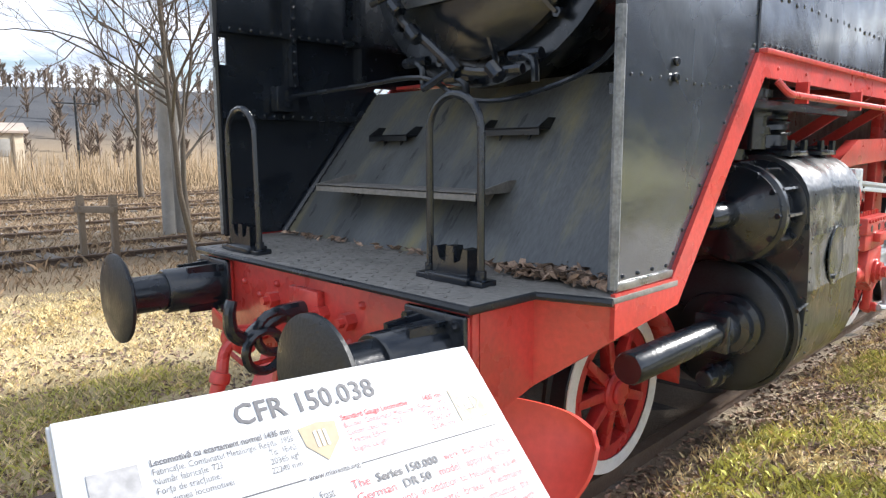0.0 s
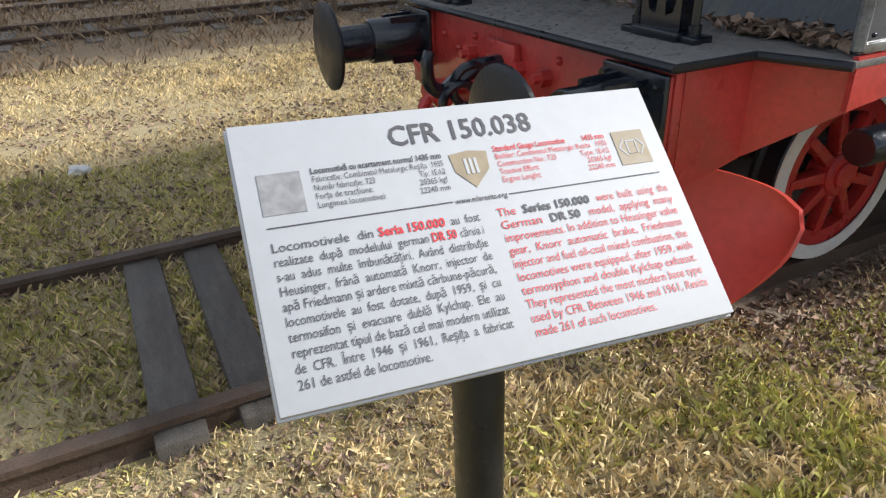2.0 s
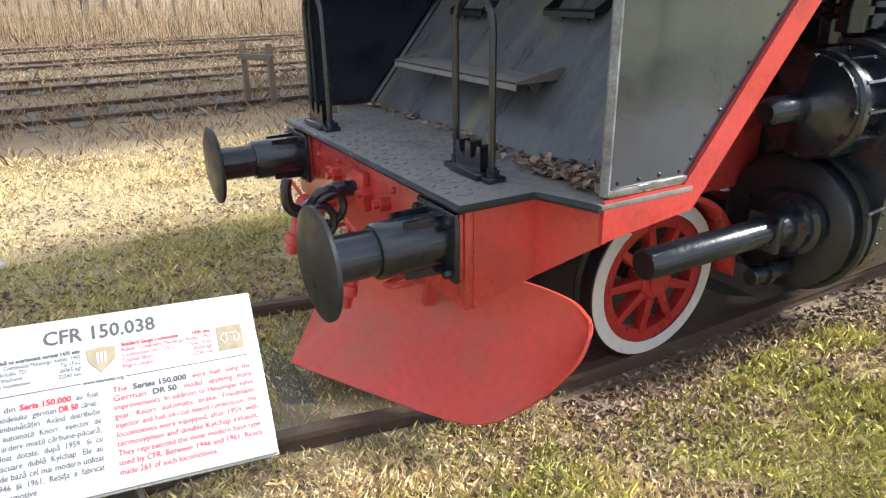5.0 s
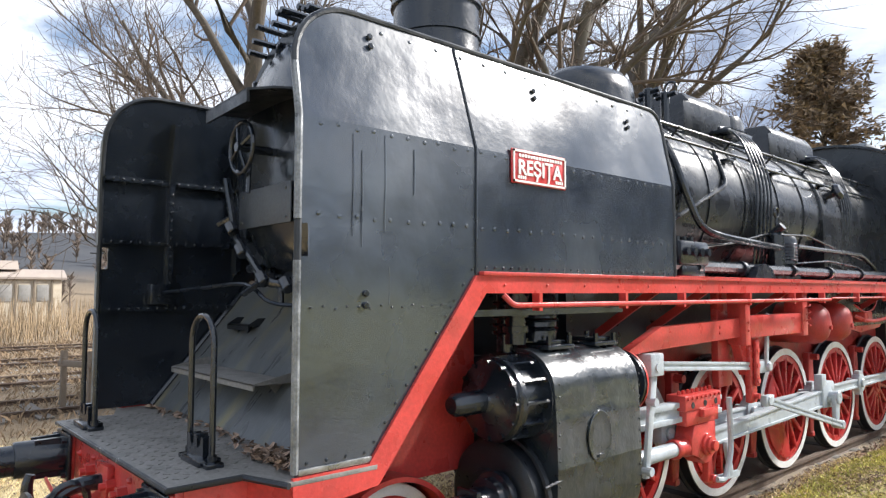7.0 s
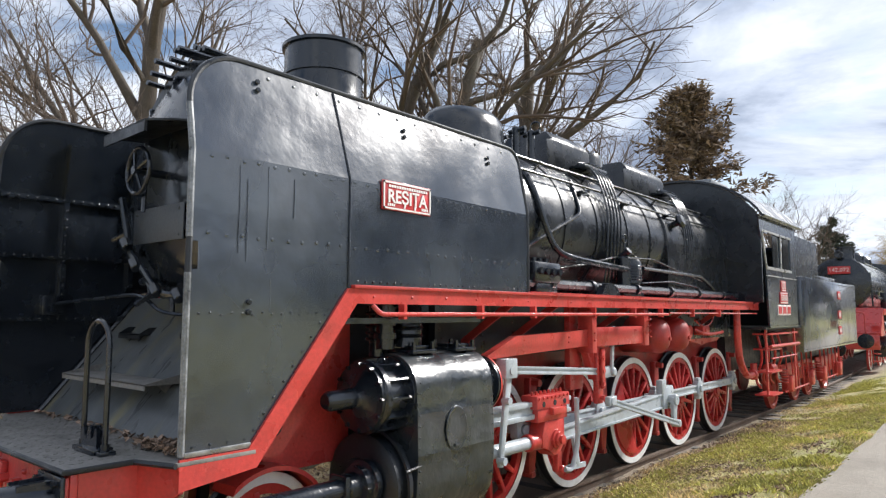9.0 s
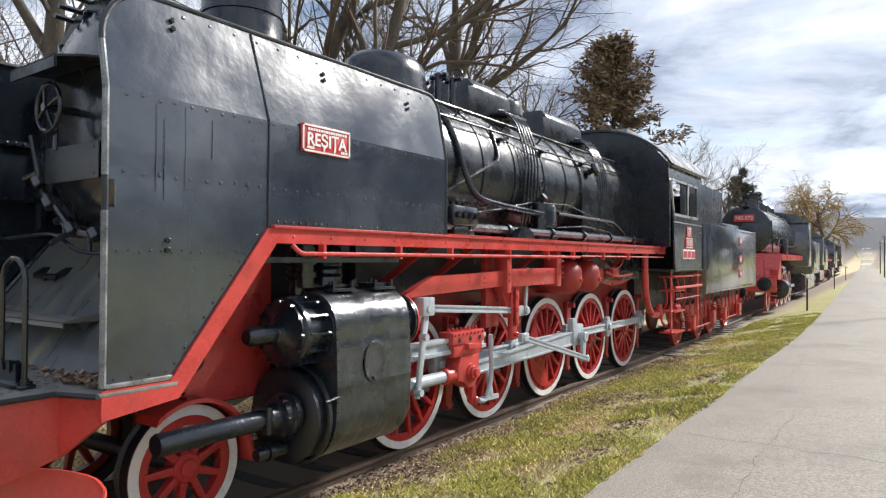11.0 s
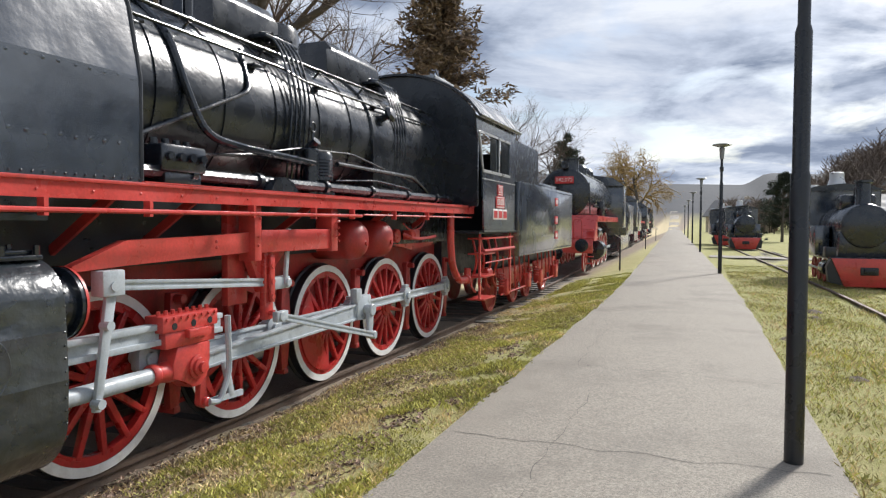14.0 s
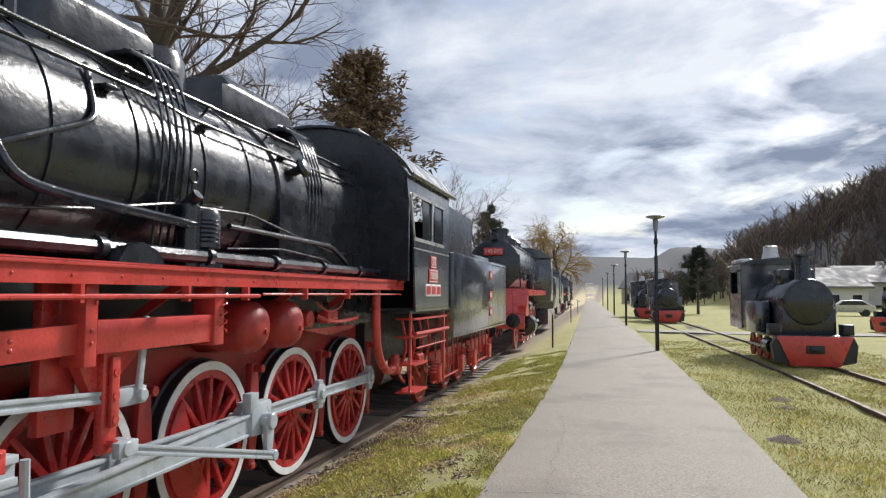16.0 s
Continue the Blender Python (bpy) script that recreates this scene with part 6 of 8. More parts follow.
    for y in (17.6 - 0.6, 18.3):
        for z in (2.45, 1.98, 1.6):
            if y > 18 and True:
                bm = B()
                box(bm, (W + 0.001, y - 0.16, z - 0.1), (W + 0.012, y + 0.16, z + 0.1), 0.004)
                pl = part("tender_plate", bm, PLATE, t, "small red plate with white edge")
                bm = B()
                for k in range(3):
                    box(bm, (W + 0.012, y - 0.11 + k * 0.08, z - 0.05), (W + 0.015, y - 0.06 + k * 0.08, z + 0.05))
                part("plate_marks", bm, LETTER, pl)


build_tender()


# ---- information board ----
PALEINK = material("grey_printed_tint", (0.30, 0.30, 0.31), 0.5, vary=0.2, scale=120, bump=0.0)


def build_board():
    tl, tr = Vector((1.959, -0.7076, 1.4857)), Vector((2.0107, -0.2248, 1.4666))
    bl, br = Vector((2.1743, -0.7348, 1.2926)), Vector((2.2261, -0.2519, 1.2735))
    c = (tl + tr + bl + br) / 4
    u = ((tr - tl) + (br - bl)).normalized()
    v = ((tl - bl) + (tr - br))
    v = (v - u * v.dot(u)).normalized()
    w = u.cross(v)
    m = Matrix((u, v, w)).transposed().to_4x4()
    m = m @ Matrix.Scale(0.81, 4)
    m.translation = c
    t = thing("information_board", "white printed information board on a black steel post", "sign", (c.x, c.y, 0.1))
    W, H = 0.60, 0.36
    bm = B()
    box(bm, (-W / 2, -H / 2, -0.012), (W / 2, H / 2, 0.0), 0.0015, m)
    panel = part("panel", bm, SIGN, t, "white board with grey and red print")
    bm = B()
    box(bm, (-W / 2 - 0.003, -H / 2 - 0.003, -0.02), (W / 2 + 0.003, H / 2 + 0.003, -0.012), 0.001, m)
    part("backing", bm, ALU, t)
    foot = m @ Vector((-0.02, -0.03, -0.03))
    bm = B()
    cyl(bm, (foot.x, foot.y, 0.0), (foot.x, foot.y, foot.z - 0.01), 0.031, n=24)
    box(bm, (-0.12, -0.14, -0.035), (0.12, 0.1, -0.021), 0.002, m)
    part("post", bm, POST, t)

    def at(x, y):
        return m @ Matrix.Translation((x, y, 0.0012))

    def line(name, body, size, x, y, mat, align="LEFT", bold=0.0, width=None):
        words(name, body, size, at(x, y), mat, panel, 0.0, align, bold, width)
    line("title", "CFR 150.038", 0.042, 0.0, 0.140, INK, "CENTER", 0.0006, 0.205)
    s = 0.0118
    left = [("Locomotivă cu ecartament normal 1435 mm", 0.0003), ("Fabricație: Combinatul Metalurgic Reșița  1955", 0), ("Număr fabricație: 723                        Tip: 1E-h2", 0), ("Forța de tracțiune:                       20365 kgf", 0), ("Lungimea locomotivei:                 22240 mm", 0)]
    for i, (body, b) in enumerate(left):
        line("caption", body, s, -0.211, 0.105 - i * 0.0117, INK, "LEFT", b, 0.171)
    right = [("Standard Gauge Locomotive          1435 mm", 0.0003), ("Builder: Combinatul Metalurgic Resita   1955", 0), ("Construction No.: 723              Type: 1E-h2", 0), ("Tractive Effort:                            20365 kgf", 0), ("Engine Lenght:                           22240 mm", 0)]
    for i, (body, b) in enumerate(right):
        line("caption", body, s, 0.035, 0.105 - i * 0.0117, REDINK, "LEFT", b, 0.173)
    bm = B()
    for x0, x1 in ((-0.275, -0.042), (0.038, 0.275)):
        box(bm, (x0, 0.0362, 0.0003), (x1, 0.0376, 0.0012), 0, m)
    part("rule", bm, INK, panel, flat=True)
    line("web_line", "www.mlaresita.org", 0.0105, -0.002, 0.0365, INK, "CENTER", 0.0002, 0.073)
    para = ["Locomotivele  din  Seria 150.000  au  fost", "realizate  după  modelului  german DR 50 căruia i", "s-au  adus  multe  îmbunătățiri.  Având  distribuție", "Heusinger,  frână  automată  Knorr,  injector  de", "apă Friedmann și ardere mixtă cărbune-păcură,", "locomotivele  au  fost  dotate,  după  1959,  și  cu", "termosifon  și  evacuare  dublă  Kylchap.  Ele  au", "reprezentat tipul de bază cel mai modern utilizat", "de  CFR.  Între  1946  și  1961,  Reșița  a  fabricat", "261 de astfel de locomotive."]
    def runs(x, y, full, ink, pieces):
        for body, f0, f1, own in pieces:
            line("paragraph", body, 0.0166, x + f0 * full, y, own or ink, "LEFT", 0.0005 if own else 0.0, (f1 - f0) * full)
    for i, body in enumerate(para):
        y = 0.011 - i * 0.018
        if i == 0:
            runs(-0.275, y, 0.262, INK, [("Locomotivele  din", 0, 0.46, None), ("Seria 150.000", 0.49, 0.82, REDINK), ("au  fost", 0.85, 1.0, None)])
        elif i == 1:
            runs(-0.275, y, 0.262, INK, [("realizate  după  modelului  german", 0, 0.715, None), ("DR 50", 0.735, 0.86, REDINK), ("căruia i", 0.88, 1.0, None)])
        else:
            line("paragraph", body, 0.0166, -0.275, y, INK, "LEFT", 0.0, 0.262 if i < 9 else 0.153)
    para = ["The  Series 150.000  were  built  using  the", "German  DR 50  model,  applying  many", "improvements. In addition to Heusinger valve", "gear,  Knorr  automatic  brake,  Friedmann", "injector and fuel oil-coal mixed combustion, the", "locomotives were equipped, after 1959, with", "termosyphon and double Kylchap exhaust.", "They represented the most modern base type", "used by CFR. Between 1946 and 1961, Resita", "made 261 of such locomotives."]
    for i, body in enumerate(para):
        y = 0.012 - i * 0.018
        if i == 0:
            runs(0.012, y, 0.264, REDINK, [("The", 0, 0.1, None), ("Series 150.000", 0.14, 0.52, INK), ("were  built  using  the", 0.56, 1.0, None)])
        elif i == 1:
            runs(0.012, y, 0.264, REDINK, [("German", 0, 0.22, None), ("DR 50", 0.27, 0.44, INK), ("model,  applying  many", 0.49, 1.0, None)])
        else:
            line("paragraph", body, 0.0166, 0.012, y, REDINK, "LEFT", 0.0, 0.264 if i < 9 else 0.175)
    # printed square without its pattern, shield emblem and works emblem
    bm = B()
    box(bm, (-0.276, 0.053, 0.0003), (-0.224, 0.108, 0.0011), 0, m)
    part("printed_square", bm, PALEINK, panel, flat=True)
    bm = B()
    pts = [(-0.002, 0.108), (0.025, 0.104), (0.022, 0.078), (-0.003, 0.053), (-0.026, 0.078), (-0.029, 0.104)]
    vs = [bm.verts.new(m @ Vector((x, y, 0.0010))) for x, y in pts]
    bm.faces.new(vs)
    em = part("shield_emblem", bm, TAN, panel, flat=True)
    bm = B()
    for x in (-0.011, -0.004, 0.003):
        box(bm, (x, 0.073, 0.0012), (x + 0.004, 0.096, 0.0018), 0, m)
    part("emblem_bars", bm, SIGN, panel, flat=True)
    bm = B()
    box(bm, (0.221, 0.055, 0.0003), (0.272, 0.109, 0.0011), 0, m)
    part("works_emblem", bm, TAN, panel, flat=True)
    bm = B()
    for a, b in (((0.226, 0.082), (0.236, 0.095)), ((0.226, 0.082), (0.236, 0.069)), ((0.267, 0.082), (0.257, 0.095)), ((0.267, 0.082), (0.257, 0.069)), ((0.239, 0.072), (0.239, 0.092)), ((0.254, 0.072), (0.254, 0.092)), ((0.239, 0.092), (0.254, 0.092)), ((0.239, 0.072), (0.254, 0.072))):
        bar(bm, m @ Vector((*a, 0.0014)), m @ Vector((*b, 0.0014)), 0.0016, 0.0005, u)
    part("emblem_lines", bm, SIGN, panel, flat=True)



build_board()


# ---- street lamps along the path ----
def build_lamp():
    t = thing("street_lamp", "slim black street lamp with a flat disc head", "street lamp", (0, 0, 0), "lamps along the path")
    bm = B()
    lathe(bm, (0, 0, 0), (0, 0, 1), [(0, -0.1), (0.062, -0.1), (0.062, 1.95), (0.054, 1.97), (0.054, 2.9), (0.04, 2.95), (0.04, 3.7), (0, 3.7)], 24)
    part("post", bm, POST, t)
    bm = B()
    lathe(bm, (0, 0, 3.7), (0, 0, 1), [(0, 0), (0.06, 0), (0.085, 0.35), (0.03, 0.38), (0.03, 0.42), (0, 0.42)], 20)
    part("lantern", bm, GALV, t)
    bm = B()
    lathe(bm, (0, 0, 4.12), (0, 0, 1), [(0, -0.06), (0.08, -0.05), (0.28, 0.01), (0.30, 0.03), (0.28, 0.05), (0, 0.07)], 28)
    part("disc", bm, GALV, t)
    bm = B()
    box(bm, (-0.06, -0.05, 3.3), (0.06, 0.05, 3.45), 0.008)
    part("junction_box", bm, POST, t)
    return t


lamp = build_lamp()
lamp.location = (5.64, 6.11, 0.29)
for x, y in ((5.59, 24.6), (4.95, 42.0), (4.3, 60.0), (3.6, 80.0), (2.7, 104.0), (17.5, 30.0)):
    copy_thing(lamp, pose(x, y, 0.29 if x < 9 else 0.22))

# ---- the other engines ----
def rough_engine(name, label, number, front, bend_at):
    """A large tender engine further along the row, front at y = 0 of its own."""
    t = thing(name, label, "locomotive", (0, 0, 0), "engines in the row")
    bm = B()
    lathe(bm, (0, 1.7, 3.0), (0, 1, 0), [(0, -0.12), (0.5, -0.08), (0.78, 0), (0.92, 0.01), (0.95, 0.03), (0.95, 9.0), (0, 9.0)], 40)
    part("boiler", bm, BLACK, t)
    bm = B()
    lathe(bm, (0, 3.0, 3.85), (0, 0, 1), [(0.36, 0), (0.32, 0.15), (0.33, 0.5), (0.38, 0.52), (0.38, 0.56), (0, 0.5)], 28)
    part("chimney", bm, BLACK, t)
    for y in (5.0, 7.2):
        bm = B()
        lathe(bm, (0, y, 3.8), (0, 0, 1), [(0.42, 0), (0.40, 0.4), (0.3, 0.52), (0, 0.56)], 28)
        part("dome", bm, BLACK, t)
    bm = B()
    box(bm, (-1.2, 0.62, 0.75), (1.2, 0.68, 1.25), 0.01)
    prism(bm, [(0.68, 1.2), (0.68, 1.3), (1.5, 2.15), (1.62, 2.15), (1.62, 1.2)], "x", -1.25, 1.25)
    box(bm, (-1.28, 1.5, 1.9), (1.28, 10.5, 2.12), 0.01)
    part("front_frame", bm, RED, t)
    bm = B()
    for s in (1, -1):
        tube(bm, bend([(s * 0.5, 0.66, 1.25), (s * 0.5, 0.6, 2.0), (s * 0.8, 0.6, 2.0), (s * 0.8, 0.66, 1.25)], 0.12), 0.02, 6)
        for z in (0.35, 0.6, 0.85, 1.6):
            box(bm, (s * 0.95, 0.7, z), (s * 1.2, 0.9, z + 0.03))
        bar(bm, (s * 0.98, 0.75, 0.3), (s * 0.98, 0.75, 1.2), 0.03, 0.05)
    part("step_irons", bm, RED, t)
    for s in (1, -1):
        bm = B()
        c = Vector((s * 0.875, 0.62, 1.05))
        lathe(bm, c, (0, -1, 0), [(0, 0), (0.14, 0), (0.12, 0.3), (0.09, 0.31), (0.09, 0.56), (0.24, 0.57), (0.24, 0.6), (0, 0.62)], 24)
        part("buffer", bm, BLACK, t)
        bm = B()
        lathe(bm, (s * 1.05, 2.2, 0.8), (0, 1, 0), [(0, 0), (0.1, 0.0), (0.12, 0.2), (0.38, 0.22), (0.38, 1.2), (0, 1.2)], 28)
        lathe(bm, (s * 1.05, 2.3, 1.5), (0, 1, 0), [(0, 0), (0.2, 0.02), (0.2, 1.1), (0, 1.1)], 24)
        part("cylinder", bm, BLACK, t)
        for i, y in enumerate((1.6, 4.4, 6.0, 7.6, 9.2)):
            r = 0.45 if i == 0 else 0.7
            bm = B()
            lathe(bm, (s * 0.78, y, r), (s, 0, 0), [(r - 0.13, -0.05), (r, -0.05), (r, 0.02), (r - 0.13, 0.02)], 32)
            cyl(bm, (s * 0.74, y, r), (s * 0.83, y, r), 0.13, n=14)
            for k in range(12):
                a = math.pi * k / 6
                bar(bm, (s * 0.78, y + 0.1 * math.cos(a), r + 0.1 * math.sin(a)), (s * 0.78, y + (r - 0.1) * math.cos(a), r + (r - 0.1) * math.sin(a)), 0.05, 0.05)
            w = part("wheel", bm, RED, t)
            bm = B()
            lathe(bm, (s * 0.78, y, r), (s, 0, 0), [(r - 0.07, 0.021), (r - 0.07, 0.027), (r - 0.005, 0.027), (r - 0.005, 0.021)], 32)
            part("white_band", bm, WHITE, w)
        bm = B()
        rod(bm, (4.6, 0.75), (9.4, 0.75), s * 0.98, 0.05, 0.1, 0.1)
        rod(bm, (3.4, 0.8), (6.2, 0.8), s * 1.08, 0.06, 0.12, 0.14)
        part("side_rod", bm, GREY, t)
    bm = B()
    for s in (1, -1):
        tube(bm, [(s * 0.75, 1.8, 3.72), (s * 0.75, 10.5, 3.72)], 0.02, 6)
        tube(bm, [(s * 1.0, 2.5, 2.5), (s * 1.0, 10.5, 2.5)], 0.045, 8)
        tube(bm, [(s * 0.95, 1.75, 2.2), (s * 0.9, 1.8, 3.4)], 0.025, 6)
        box(bm, (s * 0.95, 4.0, 2.15), (s * 1.2, 4.6, 2.75), 0.02)
    part("pipework", bm, BLACK, t)
    bm = B()
    box(bm, (-1.5, 10.4, 1.6), (1.5, 12.4, 3.75), 0.04)
    prism(bm, [(-1.58, 3.7), (1.58, 3.7), (1.0, 4.1), (0, 4.25), (-1.0, 4.1)], "y", 10.2, 12.7)
    part("cab", bm, SHIELD, t)
    bm = B()
    box(bm, (-1.48, 13.0, 1.2), (1.48, 19.0, 2.9), 0.03)
    box(bm, (-1.2, 13.0, 0.4), (1.2, 19.0, 1.2))
    part("tender_body", bm, SHIELD, t)
    bm = B()
    box(bm, (-0.35, 1.5, 3.35), (0.35, 1.56, 3.62), 0.005)
    pl = part("number_board", bm, PLATE, t)
    FRONT = Matrix(((1, 0, 0, 0), (0, 0, -1, 0), (0, 1, 0, 0), (0, 0, 0, 1)))
    if number:
        words("board_digits", number, 0.2, Matrix.Translation((0, 1.495, 3.485)) @ FRONT, LETTER, pl, 0.002, width=0.6)
    bm = B()
    lathe(bm, (0, 1.75, 4.05), (0, -1, 0), [(0, 0), (0.14, 0), (0.15, 0.2), (0.12, 0.22), (0, 0.2)], 20)
    part("head_lamp", bm, BLACK, t)
    return t


engine = rough_engine("tender_engine", "black tender engine with red front beam in the museum row", "142.072", None, None)
a = 0.03
engine.matrix_world = pose(0.15, 25.2, 0.06, 0, 0, math.degrees(a))
for y in (47.0, 69.0, 91.5):
    copy_thing(engine, pose(drift(y), y, 0, 0, 0, 2.1))


def tank_engine():
    """A small narrow engine with a slope-fronted frame and upright tank sides."""
    t = thing("small_tank_engine", "small black tank engine with red front plate on a side track", "locomotive", (0, 0, 0), "small engines beside the path")
    bm = B()
    prism(bm, [(-0.85, 0.72), (0.85, 0.72), (0.55, 0.0), (-0.55, 0.0)], "y", 0.0, 0.06, 0.006)
    fr = part("front_plate", bm, RED, t, "red trapezoid buffer plate")
    for s in (1, -1):
        bm = B()
        prism(bm, [(s * 0.86, 0.70), (s * 0.95, 0.5), (s * 0.9, 0.1), (s * 0.55, 0.02), (s * 0.7, 0.4)], "y", 0.04, 0.3)
        part("front_guard", bm, DULL, t)
    bm = B()
    box(bm, (-0.2, -0.03, 0.3), (0.2, 0.0, 0.5), 0.01)
    box(bm, (-0.12, -0.1, 0.36), (0.12, 0.0, 0.46), 0.01)
    part("coupler_pocket", bm, DULL, fr)
    bm = B()
    box(bm, (-0.85, 0.05, 0.66), (0.85, 4.6, 0.74), 0.01)
    part("footplate", bm, BLACK, t)
    bm = B()
    prism(bm, [(-0.62, 0.74), (0.62, 0.74), (0.60, 1.4), (-0.60, 1.4)], "y", 0.45, 1.3, 0.02)
    part("saddle", bm, BLACK, t)
    bm = B()
    lathe(bm, (0, 0.4, 1.55), (0, 1, 0), [(0, -0.06), (0.3, -0.04), (0.5, 0), (0.56, 0.02), (0.58, 0.05), (0.58, 2.8), (0, 2.8)], 36)
    for k in range(10):
        an = 2 * math.pi * k / 10
        rivet(bm, (0.53 * math.cos(an), 0.41, 1.55 + 0.53 * math.sin(an)), (0, -1, 0), 0.02)
    part("boiler", bm, BLACK, t)
    bm = B()
    lathe(bm, (0, 0.85, 2.05), (0, 0, 1), [(0.22, 0), (0.19, 0.1), (0.19, 0.62), (0.22, 0.64), (0.22, 0.7), (0.16, 0.7), (0, 0.5)], 24)
    part("chimney", bm, BLACK, t)
    bm = B()
    box(bm, (-0.42, 1.35, 2.0), (0.42, 2.1, 2.4), 0.06)
    part("dome_box", bm, BLACK, t)
    bm = B()
    cyl(bm, (0, 1.6, 2.4), (0, 1.6, 2.62), 0.07, n=12, edge=0.01)
    tube(bm, [(0.0, 1.75, 2.4), (0.0, 1.75, 2.7)], 0.02, 6)
    tube(bm, smooth_line([(0.3, 1.3, 2.2), (0.6, 1.4, 1.9), (0.62, 1.45, 1.2)]), 0.025, 6)
    part("safety_valve", bm, BLACK, t)
    for s in (1, -1):
        bm = B()
        box(bm, (s * 0.62, 1.6, 0.74), (s * 0.98, 3.3, 1.55), 0.02)
        part("side_tank", bm, SHIELD, t)
        bm = B()
        box(bm, (s * 0.7, 0.25, 0.74), (s * 0.95, 0.6, 1.0), 0.02)
        part("tool_box", bm, DULL, t)
        bm = B()
        cyl(bm, (s * 0.75, 0.7, 0.42), (s * 0.75, 1.3, 0.42), 0.2, n=20, edge=0.02)
        part("cylinder", bm, BLACK, t)
        for y in (1.7, 2.5, 3.3):
            bm = B()
            lathe(bm, (s * 0.7, y, 0.32), (s, 0, 0), [(0, -0.04), (0.32, -0.04), (0.32, 0.02), (0.25, 0.02), (0.24, 0), (0.1, 0), (0.08, 0.05), (0, 0.05)], 24)
            part("wheel", bm, DARKRED, t)
        bm = B()
        bar(bm, (s * 0.8, 1.4, 0.35), (s * 0.8, 3.4, 0.35), 0.03, 0.06)
        part("side_rod", bm, GREY, t)
    bm = B()
    for s in (1, -1):
        prism(bm, [(3.3, 0.74), (5.0, 0.74), (5.0, 2.45), (4.75, 2.45), (4.75, 1.75), (3.75, 1.75), (3.75, 2.45), (3.3, 2.45)], "x", s * 0.97, s * 1.0)
        prism(bm, [(3.3, 2.4), (5.0, 2.4), (5.0, 2.6), (3.3, 2.6)], "x", s * 0.97, s * 1.0)
    box(bm, (-0.98, 3.3, 0.74), (0.98, 3.33, 2.6))
    box(bm, (-0.98, 4.97, 0.74), (0.98, 5.0, 2.6))
    part("cab", bm, SHIELD, t)
    bm = B()
    prism(bm, [(-1.08, 2.58), (1.08, 2.58), (0.75, 2.72), (0, 2.8), (-0.75, 2.72)], "y", 3.15, 5.15)
    part("cab_roof", bm, BLACK, t)
    bm = B()
    lathe(bm, (-0.1, 3.6, 2.76), (0, 0, 1), [(0.26, 0), (0.2, 0.2), (0.2, 0.38), (0.14, 0.4), (0, 0.4)], 18)
    box(bm, (-0.95, 3.5, 2.66), (-0.6, 4.9, 2.78), 0.02)
    part("roof_vent", bm, ALU, t)
    return t


small = tank_engine()
small.matrix_world = pose(9.0, 20.75, 0.31, 0, 0, 1.5)
copy_thing(small, pose(7.6, 47.0, 0.31, 0, 0, 2))
copy_thing(small, pose(6.7, 55.0, 0.31, 0, 0, 2))
copy_thing(small, pose(17.0, 40.0, 0.25, 0, 0, -70))


def small_board(x, y):
    t = thing("small_sign", "small white information board on a thin dark post", "sign", (x, y, ground_z(x, y)), "boards along the row")
    z = ground_z(x, y)
    bm = B()
    cyl(bm, (x, y, z - 0.1), (x, y, z + 1.15), 0.03, n=12)
    part("post", bm, POST, t)
    bm = B()
    box(bm, (-0.3, -0.2, 0), (0.3, 0.2, 0.015), 0.002, pose(x, y, z + 1.2, 0, 35, 10) @ pose(0, 0, 0, 0, 0, 90))
    part("panel", bm, SIGN, t)


for x, y in ((2.23, 26.5), (1.6, 47), (0.9, 69)):
    small_board(x, y)

